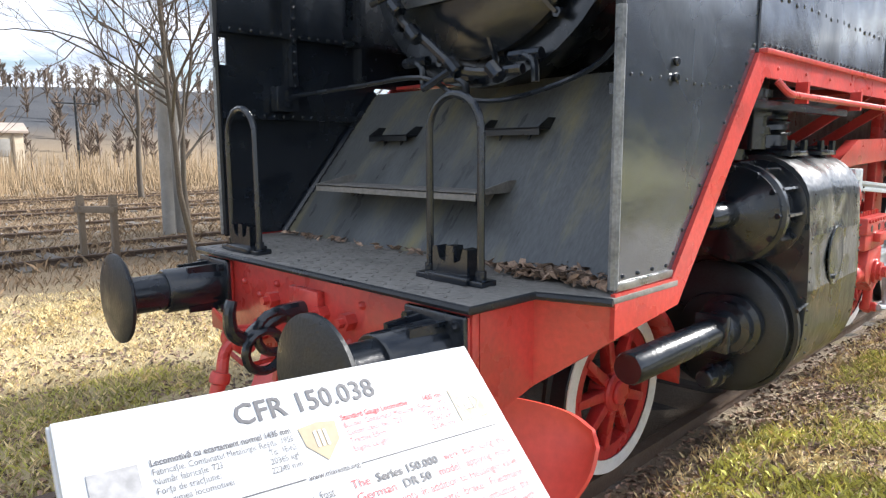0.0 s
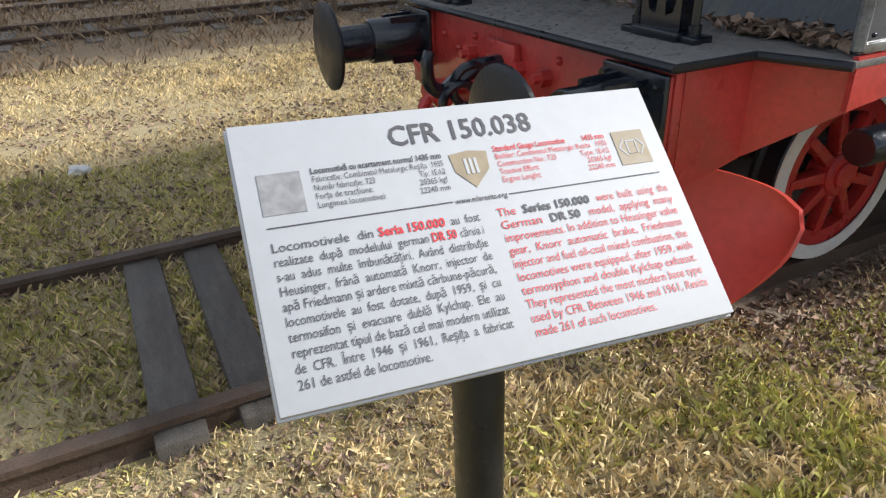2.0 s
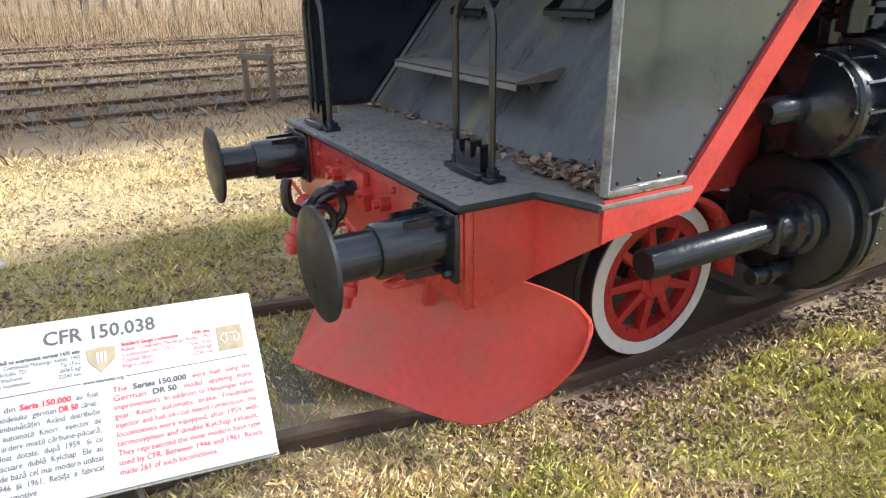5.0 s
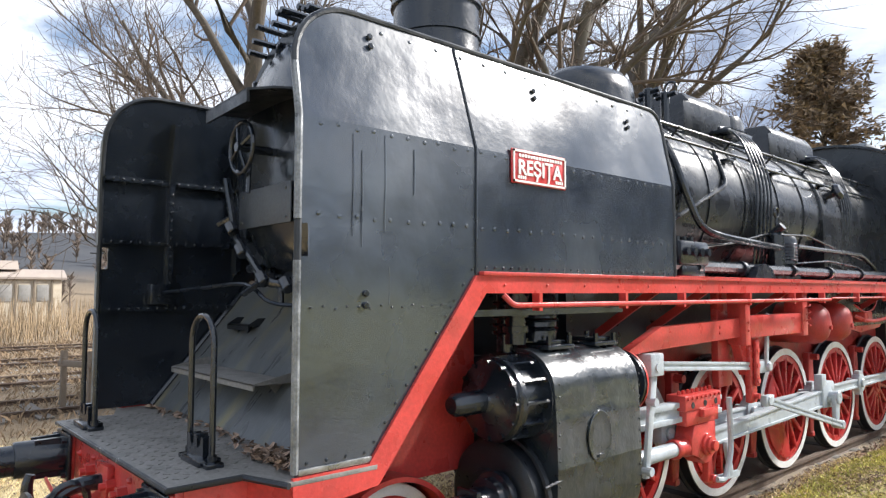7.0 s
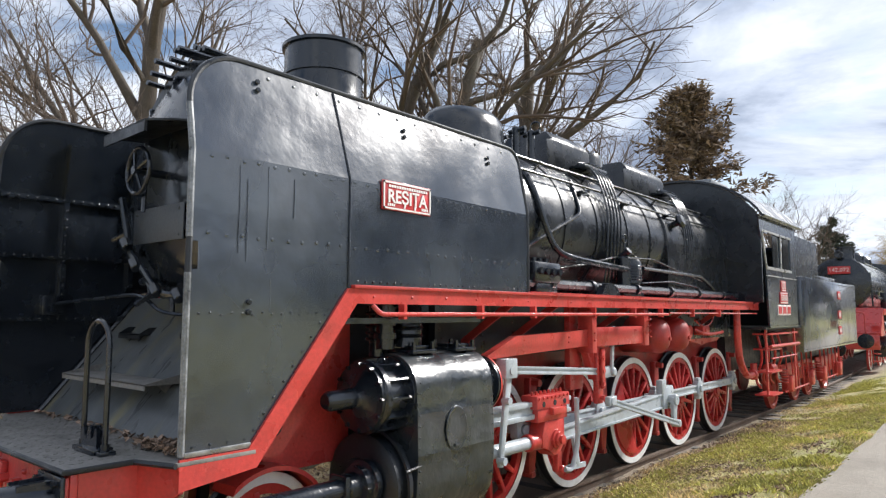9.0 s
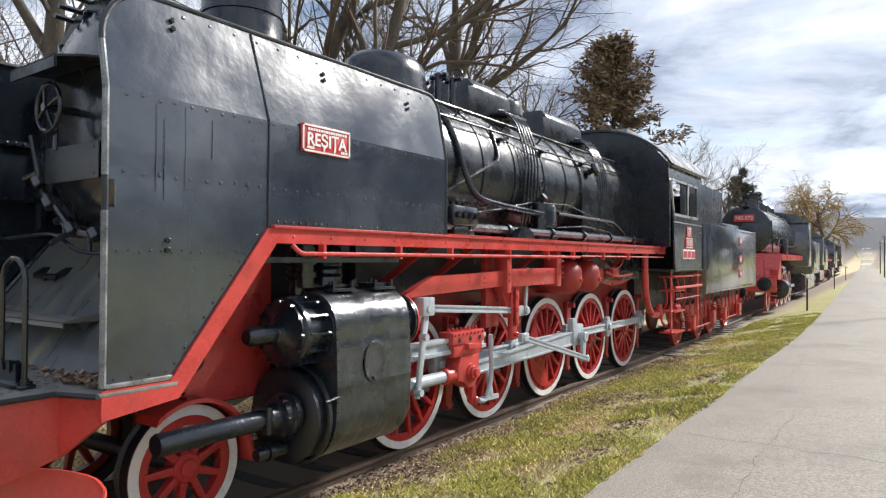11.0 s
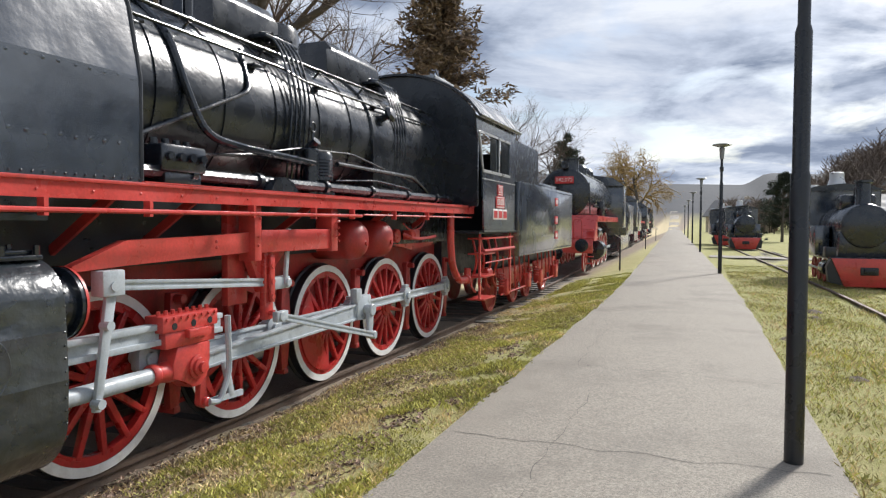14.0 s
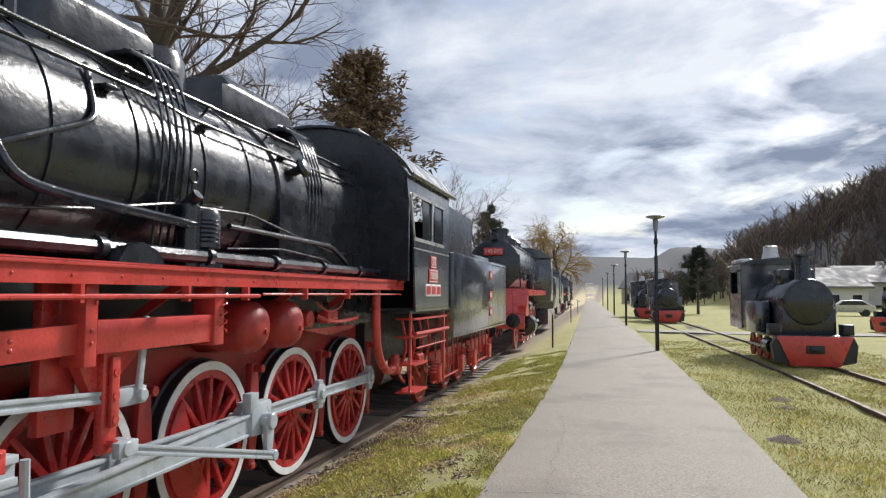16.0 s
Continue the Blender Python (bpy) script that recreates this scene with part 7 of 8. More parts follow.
# ---- the yard beyond the engine ----
def yard_things():
    t = thing("buffer_stop", "weathered wooden buffer stop on two posts", "buffer stop", (-9.4, 2.85, -0.1))
    for x, y in ((-9.07, 3.0), (-9.9, 2.75)):
        bm = B()
        z = ground_z(x, y)
        box(bm, (x - 0.05, y - 0.05, z - 0.1), (x + 0.05, y + 0.05, z + 0.95), 0.012)
        prism(bm, [(x - 0.07, z + 0.85), (x + 0.07, z + 0.85), (x, z + 1.08)], "y", y - 0.06, y + 0.06)
        part("post", bm, WOOD, t)
    bm = B()
    bar(bm, (-8.95, 3.0, 0.78), (-10.0, 2.7, 0.75), 0.08, 0.11, (0, 1, 0), 0.01)
    part("crossbeam", bm, WOOD, t)
    for x, y, h in ((-12.0, 5.1, 3.9), (-12.25, 5.45, 3.1)):
        t = thing("concrete_pole", "slim weathered grey concrete pole", "pole", (x, y, -0.1), "concrete poles")
        bm = B()
        lathe(bm, (x, y, -0.2), (0, 0, 1), [(0, 0), (0.14, 0), (0.10, h), (0, h + 0.02)], 12)
        box(bm, (x - 0.2, y - 0.06, h - 0.35), (x + 0.2, y + 0.06, h - 0.28))
        part("shaft", bm, CONCRETE, t)
    # long goods shed
    t = thing("goods_shed", "low stained cream goods shed with a faded roof", "building", (-53, 6.5, 0))
    bm = B()
    box(bm, (-56, 1.5, -0.3), (-52, 11.6, 3.0), 0.02)
    part("wall", bm, CREAM, t)
    bm = B()
    prism(bm, [(-56.3, 3.0), (-51.8, 3.0), (-51.8, 3.15), (-53.0, 3.75), (-55.0, 3.75), (-56.3, 3.15)], "y", 1.3, 11.9)
    prism(bm, [(-55.6, 3.7), (-52.4, 3.7), (-53.0, 4.35), (-55.0, 4.35)], "y", 1.4, 8.9)
    part("roof", bm, TILE, t)
    for k in range(9):
        bm = B()
        y = 1.7 + k * 1.15
        box(bm, (-51.99, y, 0.0), (-51.9, y + 0.12, 2.95))
        part("pilaster", bm, WOOD, t)
    for k in range(8):
        bm = B()
        y = 1.95 + k * 1.15
        box(bm, (-52.0, y, 1.4), (-51.96, y + 0.75, 2.6), 0.01)
        part("window", bm, CONCRETE, t)
    t = thing("line_mast", "thin steel line mast far behind the yard", "pole", (-38, 11, 0))
    bm = B()
    tube(bm, [(-38, 11, -0.2), (-38, 11, 4.7)], 0.09, 8, 0.06)
    tube(bm, [(-38, 10.0, 4.3), (-38, 12, 4.3)], 0.04, 6)
    part("shaft", bm, POST, t)


yard_things()


def house(x, y, w, d, h, rise, yaw, wall, label):
    t = thing("house", label, "house", (x, y, 0))
    m = pose(x, y, ground_z(x, y) - 0.3, 0, 0, yaw)
    bm = B()
    prism(bm, [(-w / 2, 0), (w / 2, 0), (w / 2, h), (0, h + rise), (-w / 2, h)], "y", -d / 2, d / 2)
    bm.transform(m)
    wl = part("wall", bm, wall, t)
    bm = B()
    for s in (1, -1):
        prism(bm, [(s * (w / 2 + 0.5), h - 0.25), (0, h + rise + 0.05), (0, h + rise + 0.3), (s * (w / 2 + 0.5), h)], "y", -d / 2 - 0.5, d / 2 + 0.5)
    bm.transform(m)
    part("roof", bm, SLATE, t)
    bm = B()
    box(bm, (w * 0.2, -0.4, h), (w * 0.2 + 0.7, 0.4, h + rise + 0.9), 0.03)
    bm.transform(m)
    part("chimney", bm, wall, t)
    for fl in range(int(h // 2.6)):
        for k in range(4):
            for side in (-1, 1):
                bm = B()
                cx = -d / 2 + d * (k + 0.5) / 4
                box(bm, (side * w / 2 - 0.05, cx - 0.5, 0.9 + fl * 2.7), (side * w / 2 + 0.05, cx + 0.5, 2.2 + fl * 2.7), 0.01)
                bm.transform(m)
                part("window", bm, GLASS, t)
        for k in range(2):
            bm = B()
            cx = -w / 4 + w / 2 * k
            box(bm, (cx - 0.5, -d / 2 - 0.05, 0.9 + fl * 2.7), (cx + 0.5, -d / 2 + 0.05, 2.2 + fl * 2.7), 0.01)
            bm.transform(m)
            part("window", bm, GLASS, t)


house(27, 93, 8, 10, 3.2, 2.0, 100, WALLW, "white rendered house with a grey roof")
house(37, 97, 8, 12, 2.8, 1.8, 92, WALLW, "low white house with a wide grey roof")
house(12, 140, 8, 10, 3.4, 2.8, 60, CREAM, "small cream house far along the path")


def car(x, y, yaw, mat, label):
    t = thing("parked_car", label, "car", (x, y, 0.2), "parked cars")
    m = pose(x, y, ground_z(x, y), 0, 0, yaw)
    bm = B()
    prism(bm, [(-2.0, 0.35), (2.0, 0.35), (2.05, 0.7), (1.9, 0.85), (1.0, 0.95), (0.5, 1.4), (-1.0, 1.42), (-1.7, 0.98), (-2.02, 0.9)], "x", -0.8, 0.8, 0.05)
    bm.transform(m)
    part("body", bm, mat, t)
    bm = B()
    prism(bm, [(0.85, 0.98), (0.42, 1.34), (-0.95, 1.36), (-1.45, 1.0)], "x", -0.82, 0.82)
    bm.transform(m)
    part("windows", bm, GLASS, t)
    for sx in (-1, 1):
        for yy in (-1.25, 1.3):
            bm = B()
            cyl(bm, (sx * 0.62, yy, 0.32), (sx * 0.82, yy, 0.32), 0.32, n=18, edge=0.03)
            bm.transform(m)
            part("wheel", bm, DULL, t)


car(24.5, 70, 80, ALU, "silver parked car far across the grass")
car(20.5, 71, 85, WALLW, "white parked car far across the grass")

bm = B()
prev = None
for k in range(30):
    x = 5.4 + k * 1.2
    y = 36.5 + 0.02 * (x - 5) ** 2 * 0.3
    z = ground_z(x, y) + 0.04
    row = [bm.verts.new((x, y - 1.1, z)), bm.verts.new((x, y + 1.1, z))]
    if prev:
        bm.faces.new((prev[0], row[0], row[1], prev[1]))
    prev = row
tagged(part("side_path", bm, ASPHALT), "pale asphalt side path crossing the grass", "path", kind="structure")

# ---- trees and scrub ----
class Sticks:
    """Collects tapered sticks as plain vertex and face lists."""

    def __init__(self):
        self.v, self.f, self.fat = [], [], 1.0

    def stick(self, pts, radii, n):
        base = None
        for i, (p, r) in enumerate(zip(pts, radii)):
            d = (pts[min(i + 1, len(pts) - 1)] - pts[max(i - 1, 0)])
            d = d.normalized() if d.length > 1e-6 else Vector((0, 0, 1))
            u = d.orthogonal().normalized()
            w = d.cross(u)
            start = len(self.v)
            for k in range(n):
                a = 2 * math.pi * k / n
                q = p + (u * math.cos(a) + w * math.sin(a)) * (r * self.fat)
                self.v.append((q.x, q.y, q.z))
            if base is not None:
                for k in range(n):
                    self.f.append((base + k, base + (k + 1) % n, start + (k + 1) % n, start + k))
            base = start

    def build(self, name, mat, parent=None):
        me = bpy.data.meshes.new(name)
        me.from_pydata(self.v, [], self.f)
        me.materials.append(mat)
        me.shade_smooth()
        ob = new(name, me)
        if parent is not None:
            ob.parent = parent
            ob.matrix_parent_inverse = parent.matrix_world.inverted()
        return ob


def grow(big, thin, rnd, p, d, length, r, level, top, droop=0.0, kids=(5, 6, 6, 5), spread=0.75):
    n = 5 if level < 2 else 4
    seg = 7 if level == 0 else 5 if level < top else 3
    pts, rad = [p.copy()], [r]
    q, dd = p.copy(), d.copy()
    wob = 0.14 if level == 0 else 0.34 if level < 3 else 0.26
    for i in range(seg):
        dd = (dd + Vector((rnd.uniform(-wob, wob), rnd.uniform(-wob, wob), rnd.uniform(-wob, wob) + 0.05 - droop * (level > 1)))).normalized()
        q = q + dd * (length / seg)
        pts.append(q.copy())
        rad.append(max(0.003, r * (1 - 0.75 * (i + 1) / seg)) if level else r * (1 - 0.55 * (i + 1) / seg))
    if level < 2:
        big.stick(pts, rad, 8 if level == 0 else 6)
    else:
        thin.stick(pts, rad, 4 if level == 2 else 3)
    if level >= top:
        return
    count = kids[min(level, len(kids) - 1)]
    for k in range(count):
        t = (0.35 if level == 0 else 0.2) + (1.0 - (0.35 if level == 0 else 0.2)) * (k + rnd.random()) / count
        i = min(seg - 1, int(t * seg))
        b = pts[i].lerp(pts[i + 1], t * seg - i)
        ax = (pts[i + 1] - pts[i]).normalized()
        side = ax.orthogonal().normalized()
        side.rotate(Matrix.Rotation(rnd.uniform(0, 2 * math.pi), 3, ax).to_quaternion())
        s = spread * rnd.uniform(0.7, 1.25)
        nd = (ax + side * s).normalized()
        grow(big, thin, rnd, b, nd, length * rnd.uniform(0.42, 0.68) * (1.15 - 0.4 * t), max(0.004, rad[i] * rnd.uniform(0.45, 0.65)), level + 1, top, droop, kids, spread)


def bare_tree(x, y, h, r, seed, label, top=4, stems=1, droop=0.0, kids=(6, 6, 6, 5), spread=0.75, lean=(0, 0), twig=None, fat=1.0, group="bare trees"):
    rnd = random.Random(seed)
    z = ground_z(x, y) - 0.1
    t = thing("bare_tree", label, "tree", (x, y, z + 0.1), group)
    big, thin = Sticks(), Sticks()
    thin.fat = fat
    for k in range(stems):
        a = rnd.uniform(0, 6.28)
        d = Vector((lean[0] + 0.25 * (stems > 1) * math.cos(a + k * 2.1), lean[1] + 0.25 * (stems > 1) * math.sin(a + k * 2.1), 1)).normalized()
        grow(big, thin, rnd, Vector((x + 0.12 * k, y + 0.1 * k, z)), d, h * rnd.uniform(0.6, 0.72), r * (0.8 if stems > 1 else 1), 0, top, droop, kids, spread)
    big.build("trunk", BARK, t)
    thin.build("crown", twig or TWIG, t)
    return t


def leafy(x, y, h, w, seed, label, mat, mat2, name="conifer", clumps=900, category="tree", low=0.12):
    """An evergreen: a trunk with limbs and a ragged crown of many small sprays."""
    rnd = random.Random(seed)
    z = ground_z(x, y)
    t = thing(name, label, category, (x, y, z))
    big = Sticks()
    big.stick([Vector((x, y, z - 0.1)), Vector((x + 0.05, y, z + h * 0.5)), Vector((x, y + 0.05, z + h * 0.96))], [w * 0.07, w * 0.045, 0.01], 7)
    v, f = [], []
    limbs = [(rnd.random() ** 0.8, rnd.uniform(0, 6.283), rnd.uniform(0.35, 1.4)) for k in range(max(40, clumps // 18))]
    for q, a, ln in limbs:
        lim = w * (0.08 + (1 - q) ** 0.7) * ln
        zb = z + (low + (1 - low) * q) * h
        big.stick([Vector((x, y, zb - 0.4)), Vector((x + lim * math.cos(a), y + lim * math.sin(a), zb + 0.12 * lim))], [0.04, 0.008], 4)
    for i in range(clumps):
        q, a, ln = limbs[i % len(limbs)]
        lim = w * (0.08 + (1 - q) ** 0.7) * ln
        rr = lim * math.sqrt(rnd.uniform(0.06, 1))
        j = 0.026 * h * (0.4 + rr / w)
        c = Vector((x + rr * math.cos(a) + rnd.gauss(0, j), y + rr * math.sin(a) + rnd.gauss(0, j), z + (low + (1 - low) * q) * h + 0.12 * rr + rnd.gauss(0, 0.7 * j)))
        for k in range(12):
            d = Vector((math.cos(a) + rnd.uniform(-1, 1), math.sin(a) + rnd.uniform(-1, 1), rnd.uniform(-0.7, 0.8))).normalized()
            o = c + Vector((rnd.uniform(-.16, .16), rnd.uniform(-.16, .16), rnd.uniform(-.16, .16))) * (w / 2)
            ln = rnd.uniform(0.10, 0.24) * (h / 10 + 0.4)
            s = d.orthogonal().normalized() * ln * 0.22
            n0 = len(v)
            for p in (o - s, o + s, o + d * ln):
                v.append((p.x, p.y, p.z))
            f.append((n0, n0 + 1, n0 + 2))
    big.build("trunk", BARK, t)
    me = bpy.data.meshes.new("crown")
    me.from_pydata(v, [], f)
    me.materials.append(mat)
    ob = new("crown", me)
    ob.parent, ob.matrix_parent_inverse = t, t.matrix_world.inverted()
    return t


NEEDLE = material("brown_green_needles", (0.20, 0.14, 0.085), 0.85, vary=0.5, scale=1.5, fine=20, bump=0, island=0.8)
DARKLEAF = material("dark_evergreen_needles", (0.035, 0.045, 0.024), 0.85, vary=0.4, scale=1.5, fine=20, bump=0, island=0.6)
WILLOW = material("straw_willow_twigs", (0.40, 0.28, 0.11), 0.9, vary=0.3, scale=2, fine=20, bump=0)
REED = material("dry_reeds", (0.28, 0.205, 0.125), 0.95, vary=0.35, scale=0.6, fine=8, bump=0, island=0.5)

bare_tree(-6.9, 3.3, 7.5, 0.06, 11, "young bare tree with thin spreading branches", top=3, stems=2, kids=(15, 7, 5), spread=0.9)
bare_tree(-8.4, 5.6, 12.5, 0.27, 21, "tall bare tree with twisting limbs behind the engine", kids=(8, 6, 6, 4), spread=0.85, lean=(0.1, -0.1))
bare_tree(-7.2, 10.0, 14.0, 0.34, 33, "large bare tree with heavy forking limbs", kids=(8, 6, 6, 5), spread=0.8, lean=(0.15, 0.12), stems=2)
bare_tree(-6.2, 16.5, 14.5, 0.42, 45, "large bare tree reaching over the boiler", kids=(8, 6, 6, 5), spread=0.9, lean=(0.22, 0.1))
bare_tree(-8.5, 13.0, 13.0, 0.22, 47, "bare tree with a dense web of twigs", kids=(8, 6, 6, 5), spread=0.8)
bare_tree(-7.0, 22.0, 12.0, 0.22, 52, "bare tree with fine upright twigs", kids=(8, 6, 6, 5), spread=0.6)
bare_tree(-11.5, 7.5, 12.0, 0.18, 63, "slender bare tree at the yard's edge", kids=(8, 6, 6, 3), spread=0.6)
bare_tree(-16.0, 8.5, 9.0, 0.12, 64, "slender bare tree at the yard's edge", kids=(8, 6, 5), top=3, spread=0.5)
bare_tree(-24.0, 9.0, 8.5, 0.12, 66, "thin bare tree in the scrub", kids=(9, 6, 5), top=3, spread=0.45)
bare_tree(-5.6, 42.0, 10.5, 0.2, 71, "bare tree with an open rounded crown", kids=(8, 6, 6, 4), spread=0.7)
bare_tree(-4.8, 46.0, 9.5, 0.2, 72, "bare tree with an open rounded crown", kids=(8, 6, 6, 4), spread=0.7)
leafy(-5.5, 28.0, 11.6, 3.4, 5, "ragged brown-green conifer behind the cab", NEEDLE, None, clumps=1500)
leafy(-4.6, 52.0, 8.6, 1.9, 6, "ragged dark conifer beyond the tender", DARKLEAF, None, clumps=900)
leafy(11.9, 70.0, 6.2, 2.1, 7, "rounded dark evergreen beside the lawn", DARKLEAF, None, clumps=1200, low=0.2)
leafy(9.6, 68.0, 2.0, 0.9, 8, "low dark evergreen bush", DARKLEAF, None, name="bush", clumps=350, category="bush", low=0.05)
bare_tree(-2.6, 92.0, 13.5, 0.3, 81, "straw-coloured willow at the end of the row", kids=(9, 8, 7, 5), spread=0.95, droop=0.2, twig=WILLOW, fat=2.6)
bare_tree(-5.4, 97.0, 14.5, 0.3, 82, "straw-coloured willow at the end of the row", kids=(9, 8, 7, 5), spread=0.95, droop=0.2, twig=WILLOW, fat=2.6)


def far_woods():
    """Bare woods on the hills and the scrub of the yard."""
    rnd = random.Random(9)
    s = Sticks()
    spots = []
    for i in range(900):
        x, y = rnd.uniform(14, 95), rnd.uniform(100, 190)
        if x > 14 + 0.05 * y:
            spots.append((x, y, rnd.uniform(5, 8), 1.5))
    for i in range(800):
        x, y = rnd.uniform(36, 95), rnd.uniform(70, 210)
        spots.append((x, y, rnd.uniform(5, 8.5), 1.5))
    for i in range(160):
        spots.append((rnd.uniform(8, 30), rnd.uniform(118, 150), rnd.uniform(4, 6), 1.6))
    for i in range(900):
        spots.append((rnd.uniform(-190, -75), rnd.uniform(-60, 140), rnd.uniform(2.0, 5.5), 2.4))
    for i in range(80):
        spots.append((rnd.uniform(-66, -40), rnd.uniform(-30, 90), rnd.uniform(2, 6), 0.45))
    for x, y, h, fat in spots:
        z = ground_z(x, y) - 0.2
        p = Vector((x, y, z))
        s.stick([p, p + Vector((rnd.uniform(-.4, .4), rnd.uniform(-.4, .4), h * 0.9))], [0.12, 0.03], 3)
        for k in range(22):
            t = rnd.uniform(0.25, 0.95)
            a = rnd.uniform(0, 6.28)
            q = p + Vector((0, 0, h * t))
            ln = h * rnd.uniform(0.15, 0.34)
            s.stick([q, q + Vector((math.cos(a) * ln * 0.7, math.sin(a) * ln * 0.7, ln * 0.75))], [0.055 * fat, 0.025 * fat], 3)
    tagged(s.build("far_woods", TWIG), "bare grey-brown woods on the far slopes", "woods", kind="stuff")
    s = Sticks()
    for i in range(9000):
        x, y = -26 - abs(rnd.gauss(0, 9)) - 2, rnd.uniform(-25, 75)
        h = rnd.uniform(0.6, 2.0) * (0.6 if x > -30 else 1)
        p = Vector((x, y, ground_z(x, y) - 0.05))
        s.stick([p, p + Vector((rnd.uniform(-.3, .3), rnd.uniform(-.3, .3), h))], [0.03, 0.008], 3)
    tagged(s.build("dry_scrub", REED), "dense straw-brown reeds and scrub behind the yard", "scrub", kind="stuff")


far_woods()


# ---- grass, leaves, stones ----
def blades(name, label, area, count, size, mat, seed, keep, bare=-0.45):
    rng = np.random.default_rng(seed)
    x = rng.uniform(area[0], area[1], count)
    # denser towards the low end of y, where the path runs nearest
    y = area[2] + (area[3] - area[2]) * rng.uniform(0, 1, count) ** area[4]
    v, f = [], []
    for i in range(count):
        xi, yi = float(x[i]), float(y[i])
        if not keep(xi, yi):
            continue
        if noise.noise((xi * 1.7, yi * 1.7, seed)) + 0.6 * noise.noise((xi * 0.5, yi * 0.5, seed + 3)) < bare + float(rng.uniform(-0.2, 0.2)):
            continue
        h = size * float(rng.uniform(0.4, 1.3)) * (1 + 0.6 * noise.noise((xi * 0.8, yi * 0.8, 2)))
        a, b = float(rng.uniform(0, 6.283)), float(rng.uniform(0, 6.283))
        w = h * 0.055 + 0.0016
        z = ground_z(xi, yi) - 0.006
        bx, by = math.cos(a) * w, math.sin(a) * w
        lean_ = h * float(rng.uniform(0.25, 1.0))
        n0 = len(v)
        v += [(xi - bx, yi - by, z), (xi + bx, yi + by, z), (xi + math.cos(b) * lean_ * 0.4 + bx * .6, yi + math.sin(b) * lean_ * 0.4 + by * .6, z + h * 0.6), (xi + math.cos(b) * lean_, yi + math.sin(b) * lean_, z + h * 0.85)]
        f += [(n0, n0 + 1, n0 + 2), (n0, n0 + 2, n0 + 3)]
    me = bpy.data.meshes.new(name)
    me.from_pydata(v, [], f)
    me.materials.append(mat)
    return tagged(new(name, me), label, "grass", kind="stuff")


GREENBLADE = material("green_grass_blade", (0.48, 0.46, 0.13), 0.7, vary=0.5, scale=1.2, fine=9, bump=0, island=0.5)
STRAWBLADE = material("straw_grass_blade", (0.68, 0.55, 0.30), 0.8, vary=0.45, scale=1.2, fine=9, bump=0, island=0.5)


def verge(x, y):
    xx = x - drift(y)
    return 0.85 < xx < 3.12 or xx > 5.85 and not (8.0 < xx < 8.1 or 9.47 < xx < 9.57)


blades("verge_grass", "short green grass along the path", (1.1, 3.2, -3.0, 24.0, 1.7), 190000, 0.055, GREENBLADE, 1, lambda x, y: verge(x, y) and (y > 1.2 or noise.noise((x * 2.3, y * 2.3, 4.0)) > 0.05), -0.08)
blades("front_straw", "dry straw grass before the engine", (0.5, 3.1, -3.0, 1.6, 1.0), 45000, 0.045, STRAWBLADE, 21, lambda x, y: abs(abs(x - main_line(y)) - 0.75) > 0.05, -0.4)
blades("verge_straw", "dry straw among the verge grass", (0.85, 3.2, -3.0, 18.0, 1.7), 90000, 0.05, STRAWBLADE, 2, verge, -0.15)
blades("lawn_grass", "short green grass beyond the path", (5.8, 12.0, 4.0, 30.0, 1.5), 90000, 0.05, GREENBLADE, 3, verge, -0.2)
blades("lawn_straw", "dry straw among the lawn grass", (5.8, 11.0, 4.0, 26.0, 1.5), 40000, 0.05, STRAWBLADE, 4, verge)
blades("yard_straw", "dry straw grass beyond the rails", (-7.0, -0.9, -4.0, 7.0, 1.0), 80000, 0.055, STRAWBLADE, 5, lambda x, y: True)
SCRUBBLADE = material("brown_scrub_blade", (0.26, 0.185, 0.115), 0.9, vary=0.3, scale=1.2, fine=9, bump=0, island=0.5)
blades("yard_scrub", "brown dead grass between the yard tracks", (-29.0, -6.5, -9.0, 26.0, 1.0), 70000, 0.14, SCRUBBLADE, 7, lambda x, y: True)
blades("track_straw", "dry straw grass between the rails", (-1.0, 1.4, -4.0, 1.0, 1.0), 22000, 0.05, STRAWBLADE, 12, lambda x, y: abs(abs(x - main_line(y)) - 0.75) > 0.05 and not (abs(x - main_line(y)) < 1.0 and (abs(y + 0.86) < 0.1 or abs(y + 0.545) < 0.1)))
blades("track_grass", "thin green grass between the rails", (-3.0, 1.4, -4.0, 1.5, 1.0), 42000, 0.05, GREENBLADE, 6, lambda x, y: abs(abs(x - main_line(y)) - 0.75) > 0.05 and not (abs(x - main_line(y)) < 1.0 and (abs(y + 0.86) < 0.1 or abs(y + 0.545) < 0.1)))


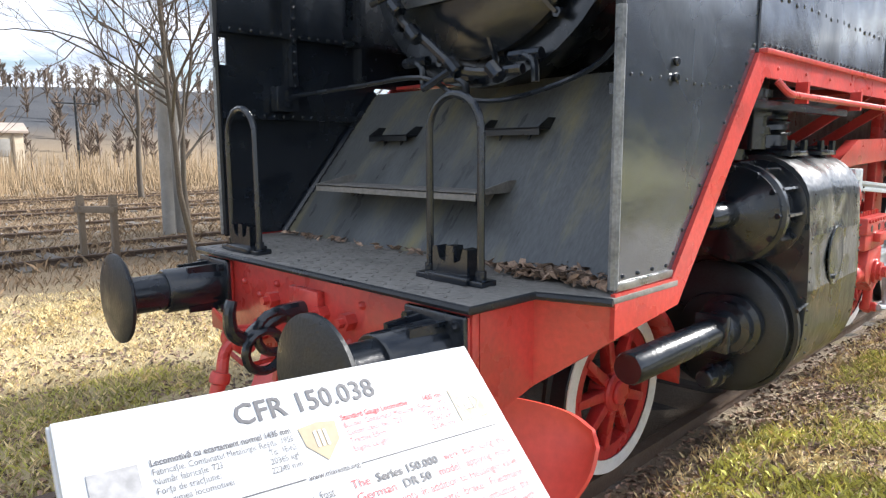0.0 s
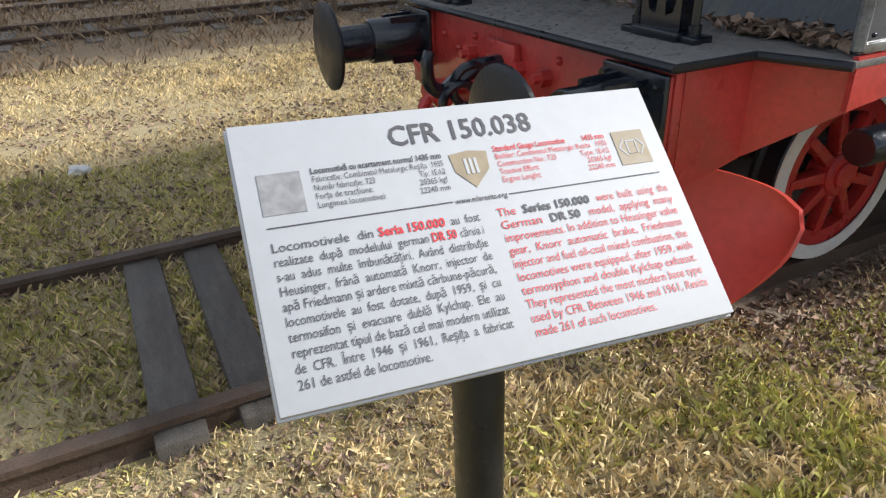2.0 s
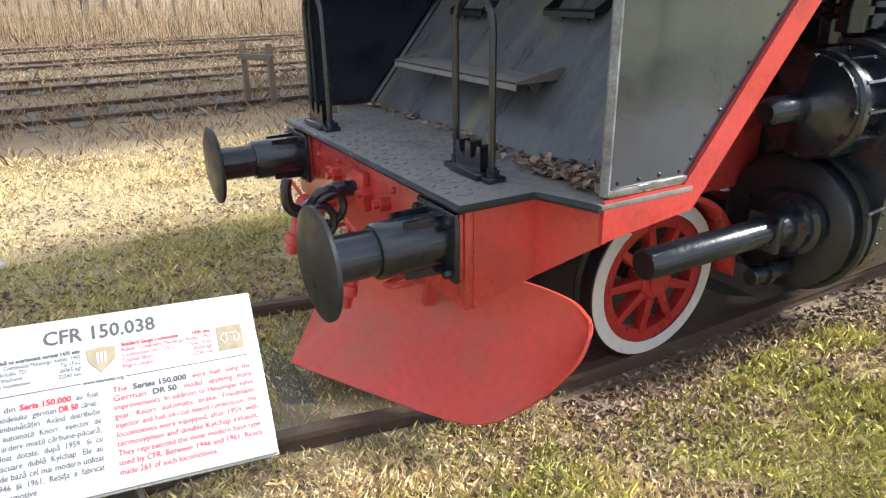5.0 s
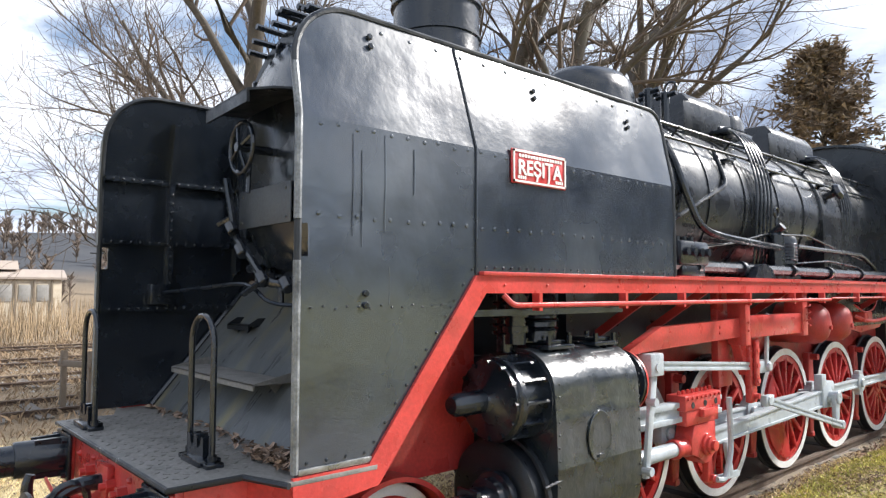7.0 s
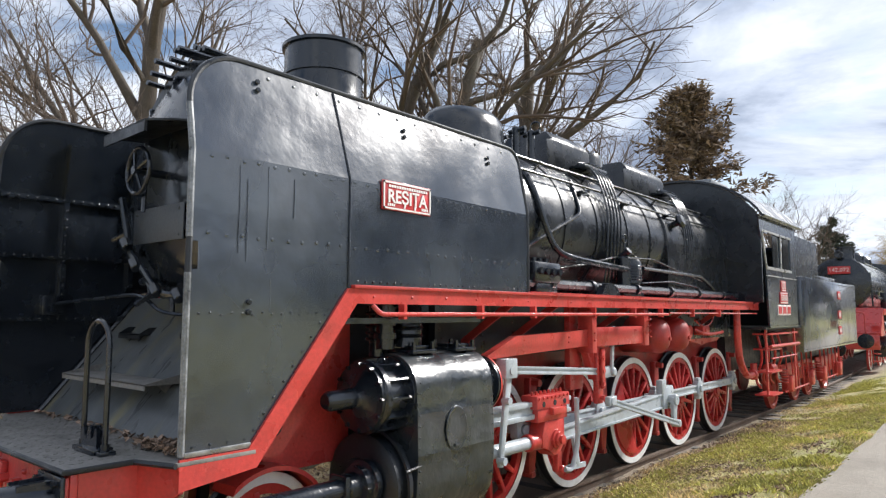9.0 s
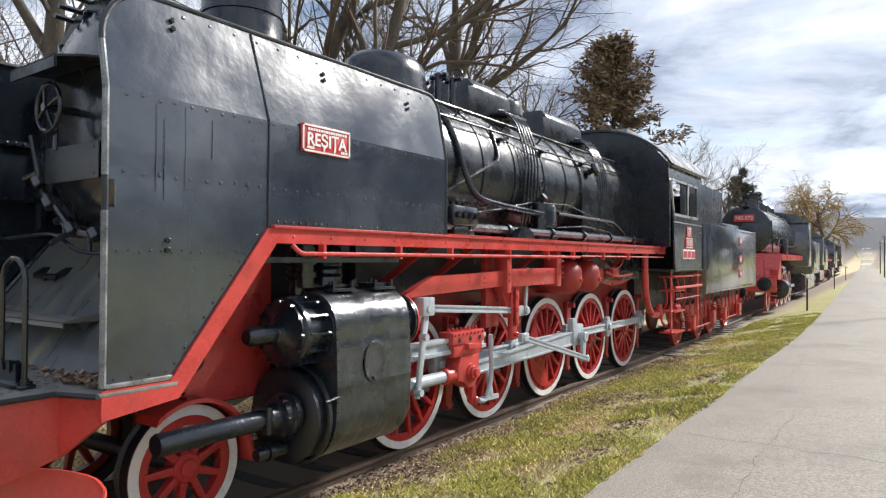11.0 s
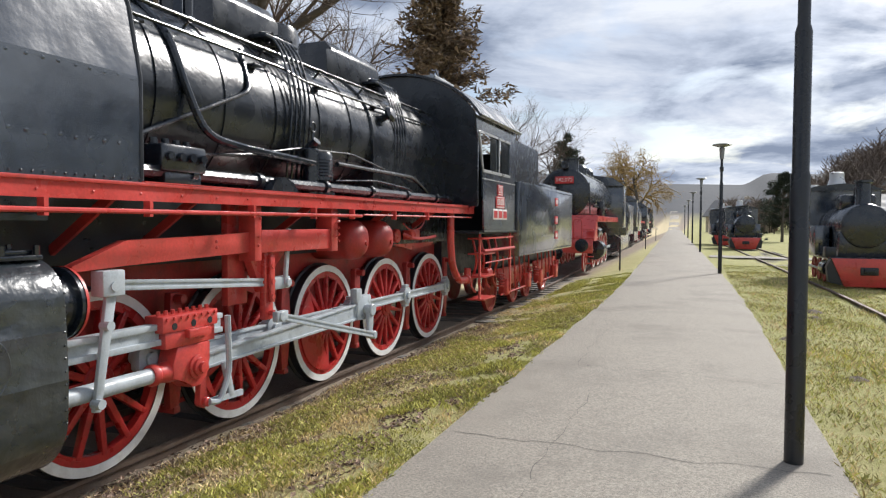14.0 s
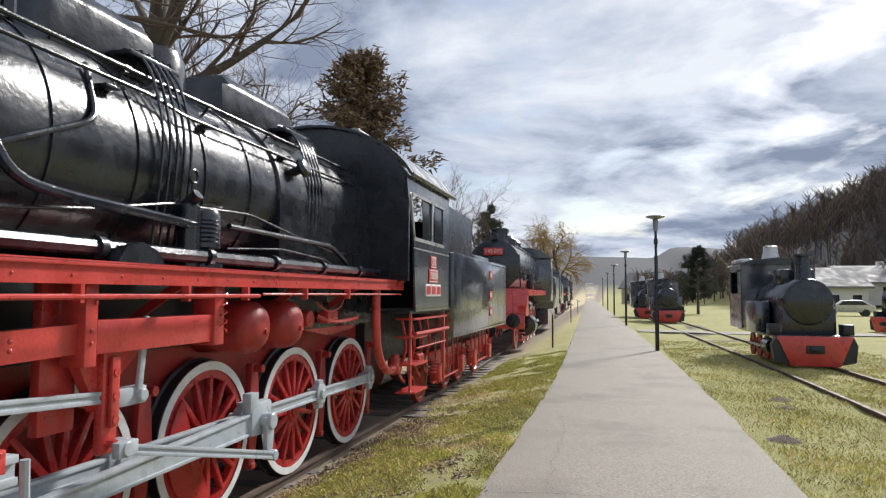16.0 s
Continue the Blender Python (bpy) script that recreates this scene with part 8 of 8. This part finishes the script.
def scatter_leaves(name, label, spots, seed, size):
    rnd = random.Random(seed)
    v, f = [], []
    for x, y, z in spots:
        L = size * rnd.uniform(0.6, 1.3)
        a = rnd.uniform(0, 6.283)
        m = Matrix.Translation((x, y, z + L * 0.12)) @ Euler((rnd.uniform(-0.7, 0.7), rnd.uniform(-0.7, 0.7), a)).to_matrix().to_4x4()
        n0 = len(v)
        for px, py, pz in ((-0.5, 0, 0), (-0.1, 0.3, 0.14), (0.5, 0.05, 0.02), (-0.05, -0.3, 0.12), (0.0, 0.0, -0.05)):
            q = m @ Vector((px * L, py * L, pz * L))
            v.append((q.x, q.y, q.z))
        f += [(n0, n0 + 4, n0 + 1), (n0 + 1, n0 + 4, n0 + 2), (n0 + 2, n0 + 4, n0 + 3), (n0 + 3, n0 + 4, n0)]
    me = bpy.data.meshes.new(name)
    me.from_pydata(v, [], f)
    me.materials.append(LEAF)
    return tagged(new(name, me), label, "leaves", kind="stuff")


rnd = random.Random(3)
spots = []
for i in range(21000):
    x = rnd.choice((rnd.gauss(1.2, 0.3), rnd.gauss(1.8, 0.6), rnd.gauss(-1.3, 0.8), rnd.gauss(0, 0.6), rnd.uniform(-5, -1)))
    y = rnd.uniform(-3.5, 14) if x > 0.9 else rnd.uniform(-4, 6)
    if abs(x) < 0.7 and y > 0.2 or 3.0 < x:
        continue
    spots.append((x, y, ground_z(x, y)))
for i in range(12000):
    x, y = rnd.uniform(-6.5, -1.0), rnd.uniform(-4.5, 6.5)
    if noise.noise((x * 1.3, y * 1.3, 2.0)) > -0.02:
        spots.append((x, y, ground_z(x, y) + 0.015))
for i in range(9000):
    x, y = rnd.gauss(1.22, 0.28), 0.8 + 13.0 * rnd.random() ** 1.2
    if x > 0.85:
        spots.append((x, y, ground_z(x, y)))
for i in range(14000):
    x, y = rnd.uniform(1.3, 3.05), 0.8 + 14.0 * rnd.random() ** 1.2
    if noise.noise((x * 2.1, y * 2.1, 6.0)) > 0.12:
        spots.append((x, y, ground_z(x, y)))
scatter_leaves("fallen_leaves", "brown fallen leaves along the rails", spots, 8, 0.05)
spots = [(min(1.26, rnd.gauss(0.98, 0.16)), 1.30 + abs(rnd.gauss(0, 0.13)), 1.195 + rnd.uniform(0, 0.03)) for i in range(230)]
spots += [(rnd.uniform(-1.2, 0.9), 1.46 + rnd.gauss(0, 0.03), 1.195) for i in range(70)]
scatter_leaves("deck_leaves", "dry brown leaves heaped on the deck", spots, 9, 0.06)

# pale ballast stones along the yard tracks
bm = B()
rnd = random.Random(14)
for i in range(2600):
    x, y = rnd.uniform(-27, -12.5), rnd.uniform(-14, 34)
    r = rnd.uniform(0.02, 0.06)
    z = ground_z(x, y)
    vs = [bm.verts.new((x + r * a, y + r * b, z + r * c)) for a, b, c in ((1, 0.1, 0.1), (-0.2, 1, 0.2), (-0.9, -0.5, 0), (0.3, -0.9, 0.1), (0.1, 0, 0.9))]
    for a, b, c in ((0, 1, 4), (1, 2, 4), (2, 3, 4), (3, 0, 4)):
        bm.faces.new((vs[a], vs[b], vs[c]))
tagged(part("ballast", bm, CONCRETE, None, flat=True), "loose pale ballast stones in the yard", "stones", kind="stuff")


def molehill(x, y, r, seed):
    """A low crumbly heap of bare soil."""
    bm = B()
    z = ground_z(x, y)
    rows = []
    for j in range(6):
        t = j / 5
        rows.append([bm.verts.new((x + r * (1 - t) * math.cos(a) * (1 + 0.3 * noise.noise((a, seed, t * 3))), y + r * (1 - t) * math.sin(a) * (1 + 0.3 * noise.noise((a, seed + 5, t * 3))), z - 0.03 + 0.4 * r * math.sin(t * 1.5) + 0.05 * r * noise.noise((a * 3, t * 6, seed)))) for a in [k * math.pi / 8 for k in range(16)]])
    for a, b in zip(rows, rows[1:]):
        bridge(bm, a, b)
    tagged(part("molehill", bm, SOIL), "low heap of bare brown soil in the lawn", "molehill", "molehills in the lawn")


SOIL = material("bare_crumbly_soil", (0.15, 0.115, 0.08), 0.95, vary=0.5, scale=20, fine=90, bump=0.9, bump_dist=0.03)
for k, (x, y, r) in enumerate(((7.0, 15.17, 0.24), (6.3, 11.74, 0.24), (6.6, 9.28, 0.18),  (6.9, 14.3, 0.17), (11.0, 15.2, 0.25))):
    molehill(x, y, r, k * 3.1)

# a crumpled scrap of white paper in the straw
bm = B()
bmesh.ops.create_icosphere(bm, subdivisions=2, radius=0.07)
for v in bm.verts:
    v.co = v.co * (1 + 0.7 * noise.noise(v.co * 22)) * 1.0
    v.co = Vector((v.co.x * 1.3 - 2.86, v.co.y - 1.14, v.co.z * 0.45 + ground_z(-2.86, -1.14) + 0.04))
tagged(part("paper_scrap", bm, WALLW, flat=True), "crumpled scrap of white paper lying in straw", "litter")
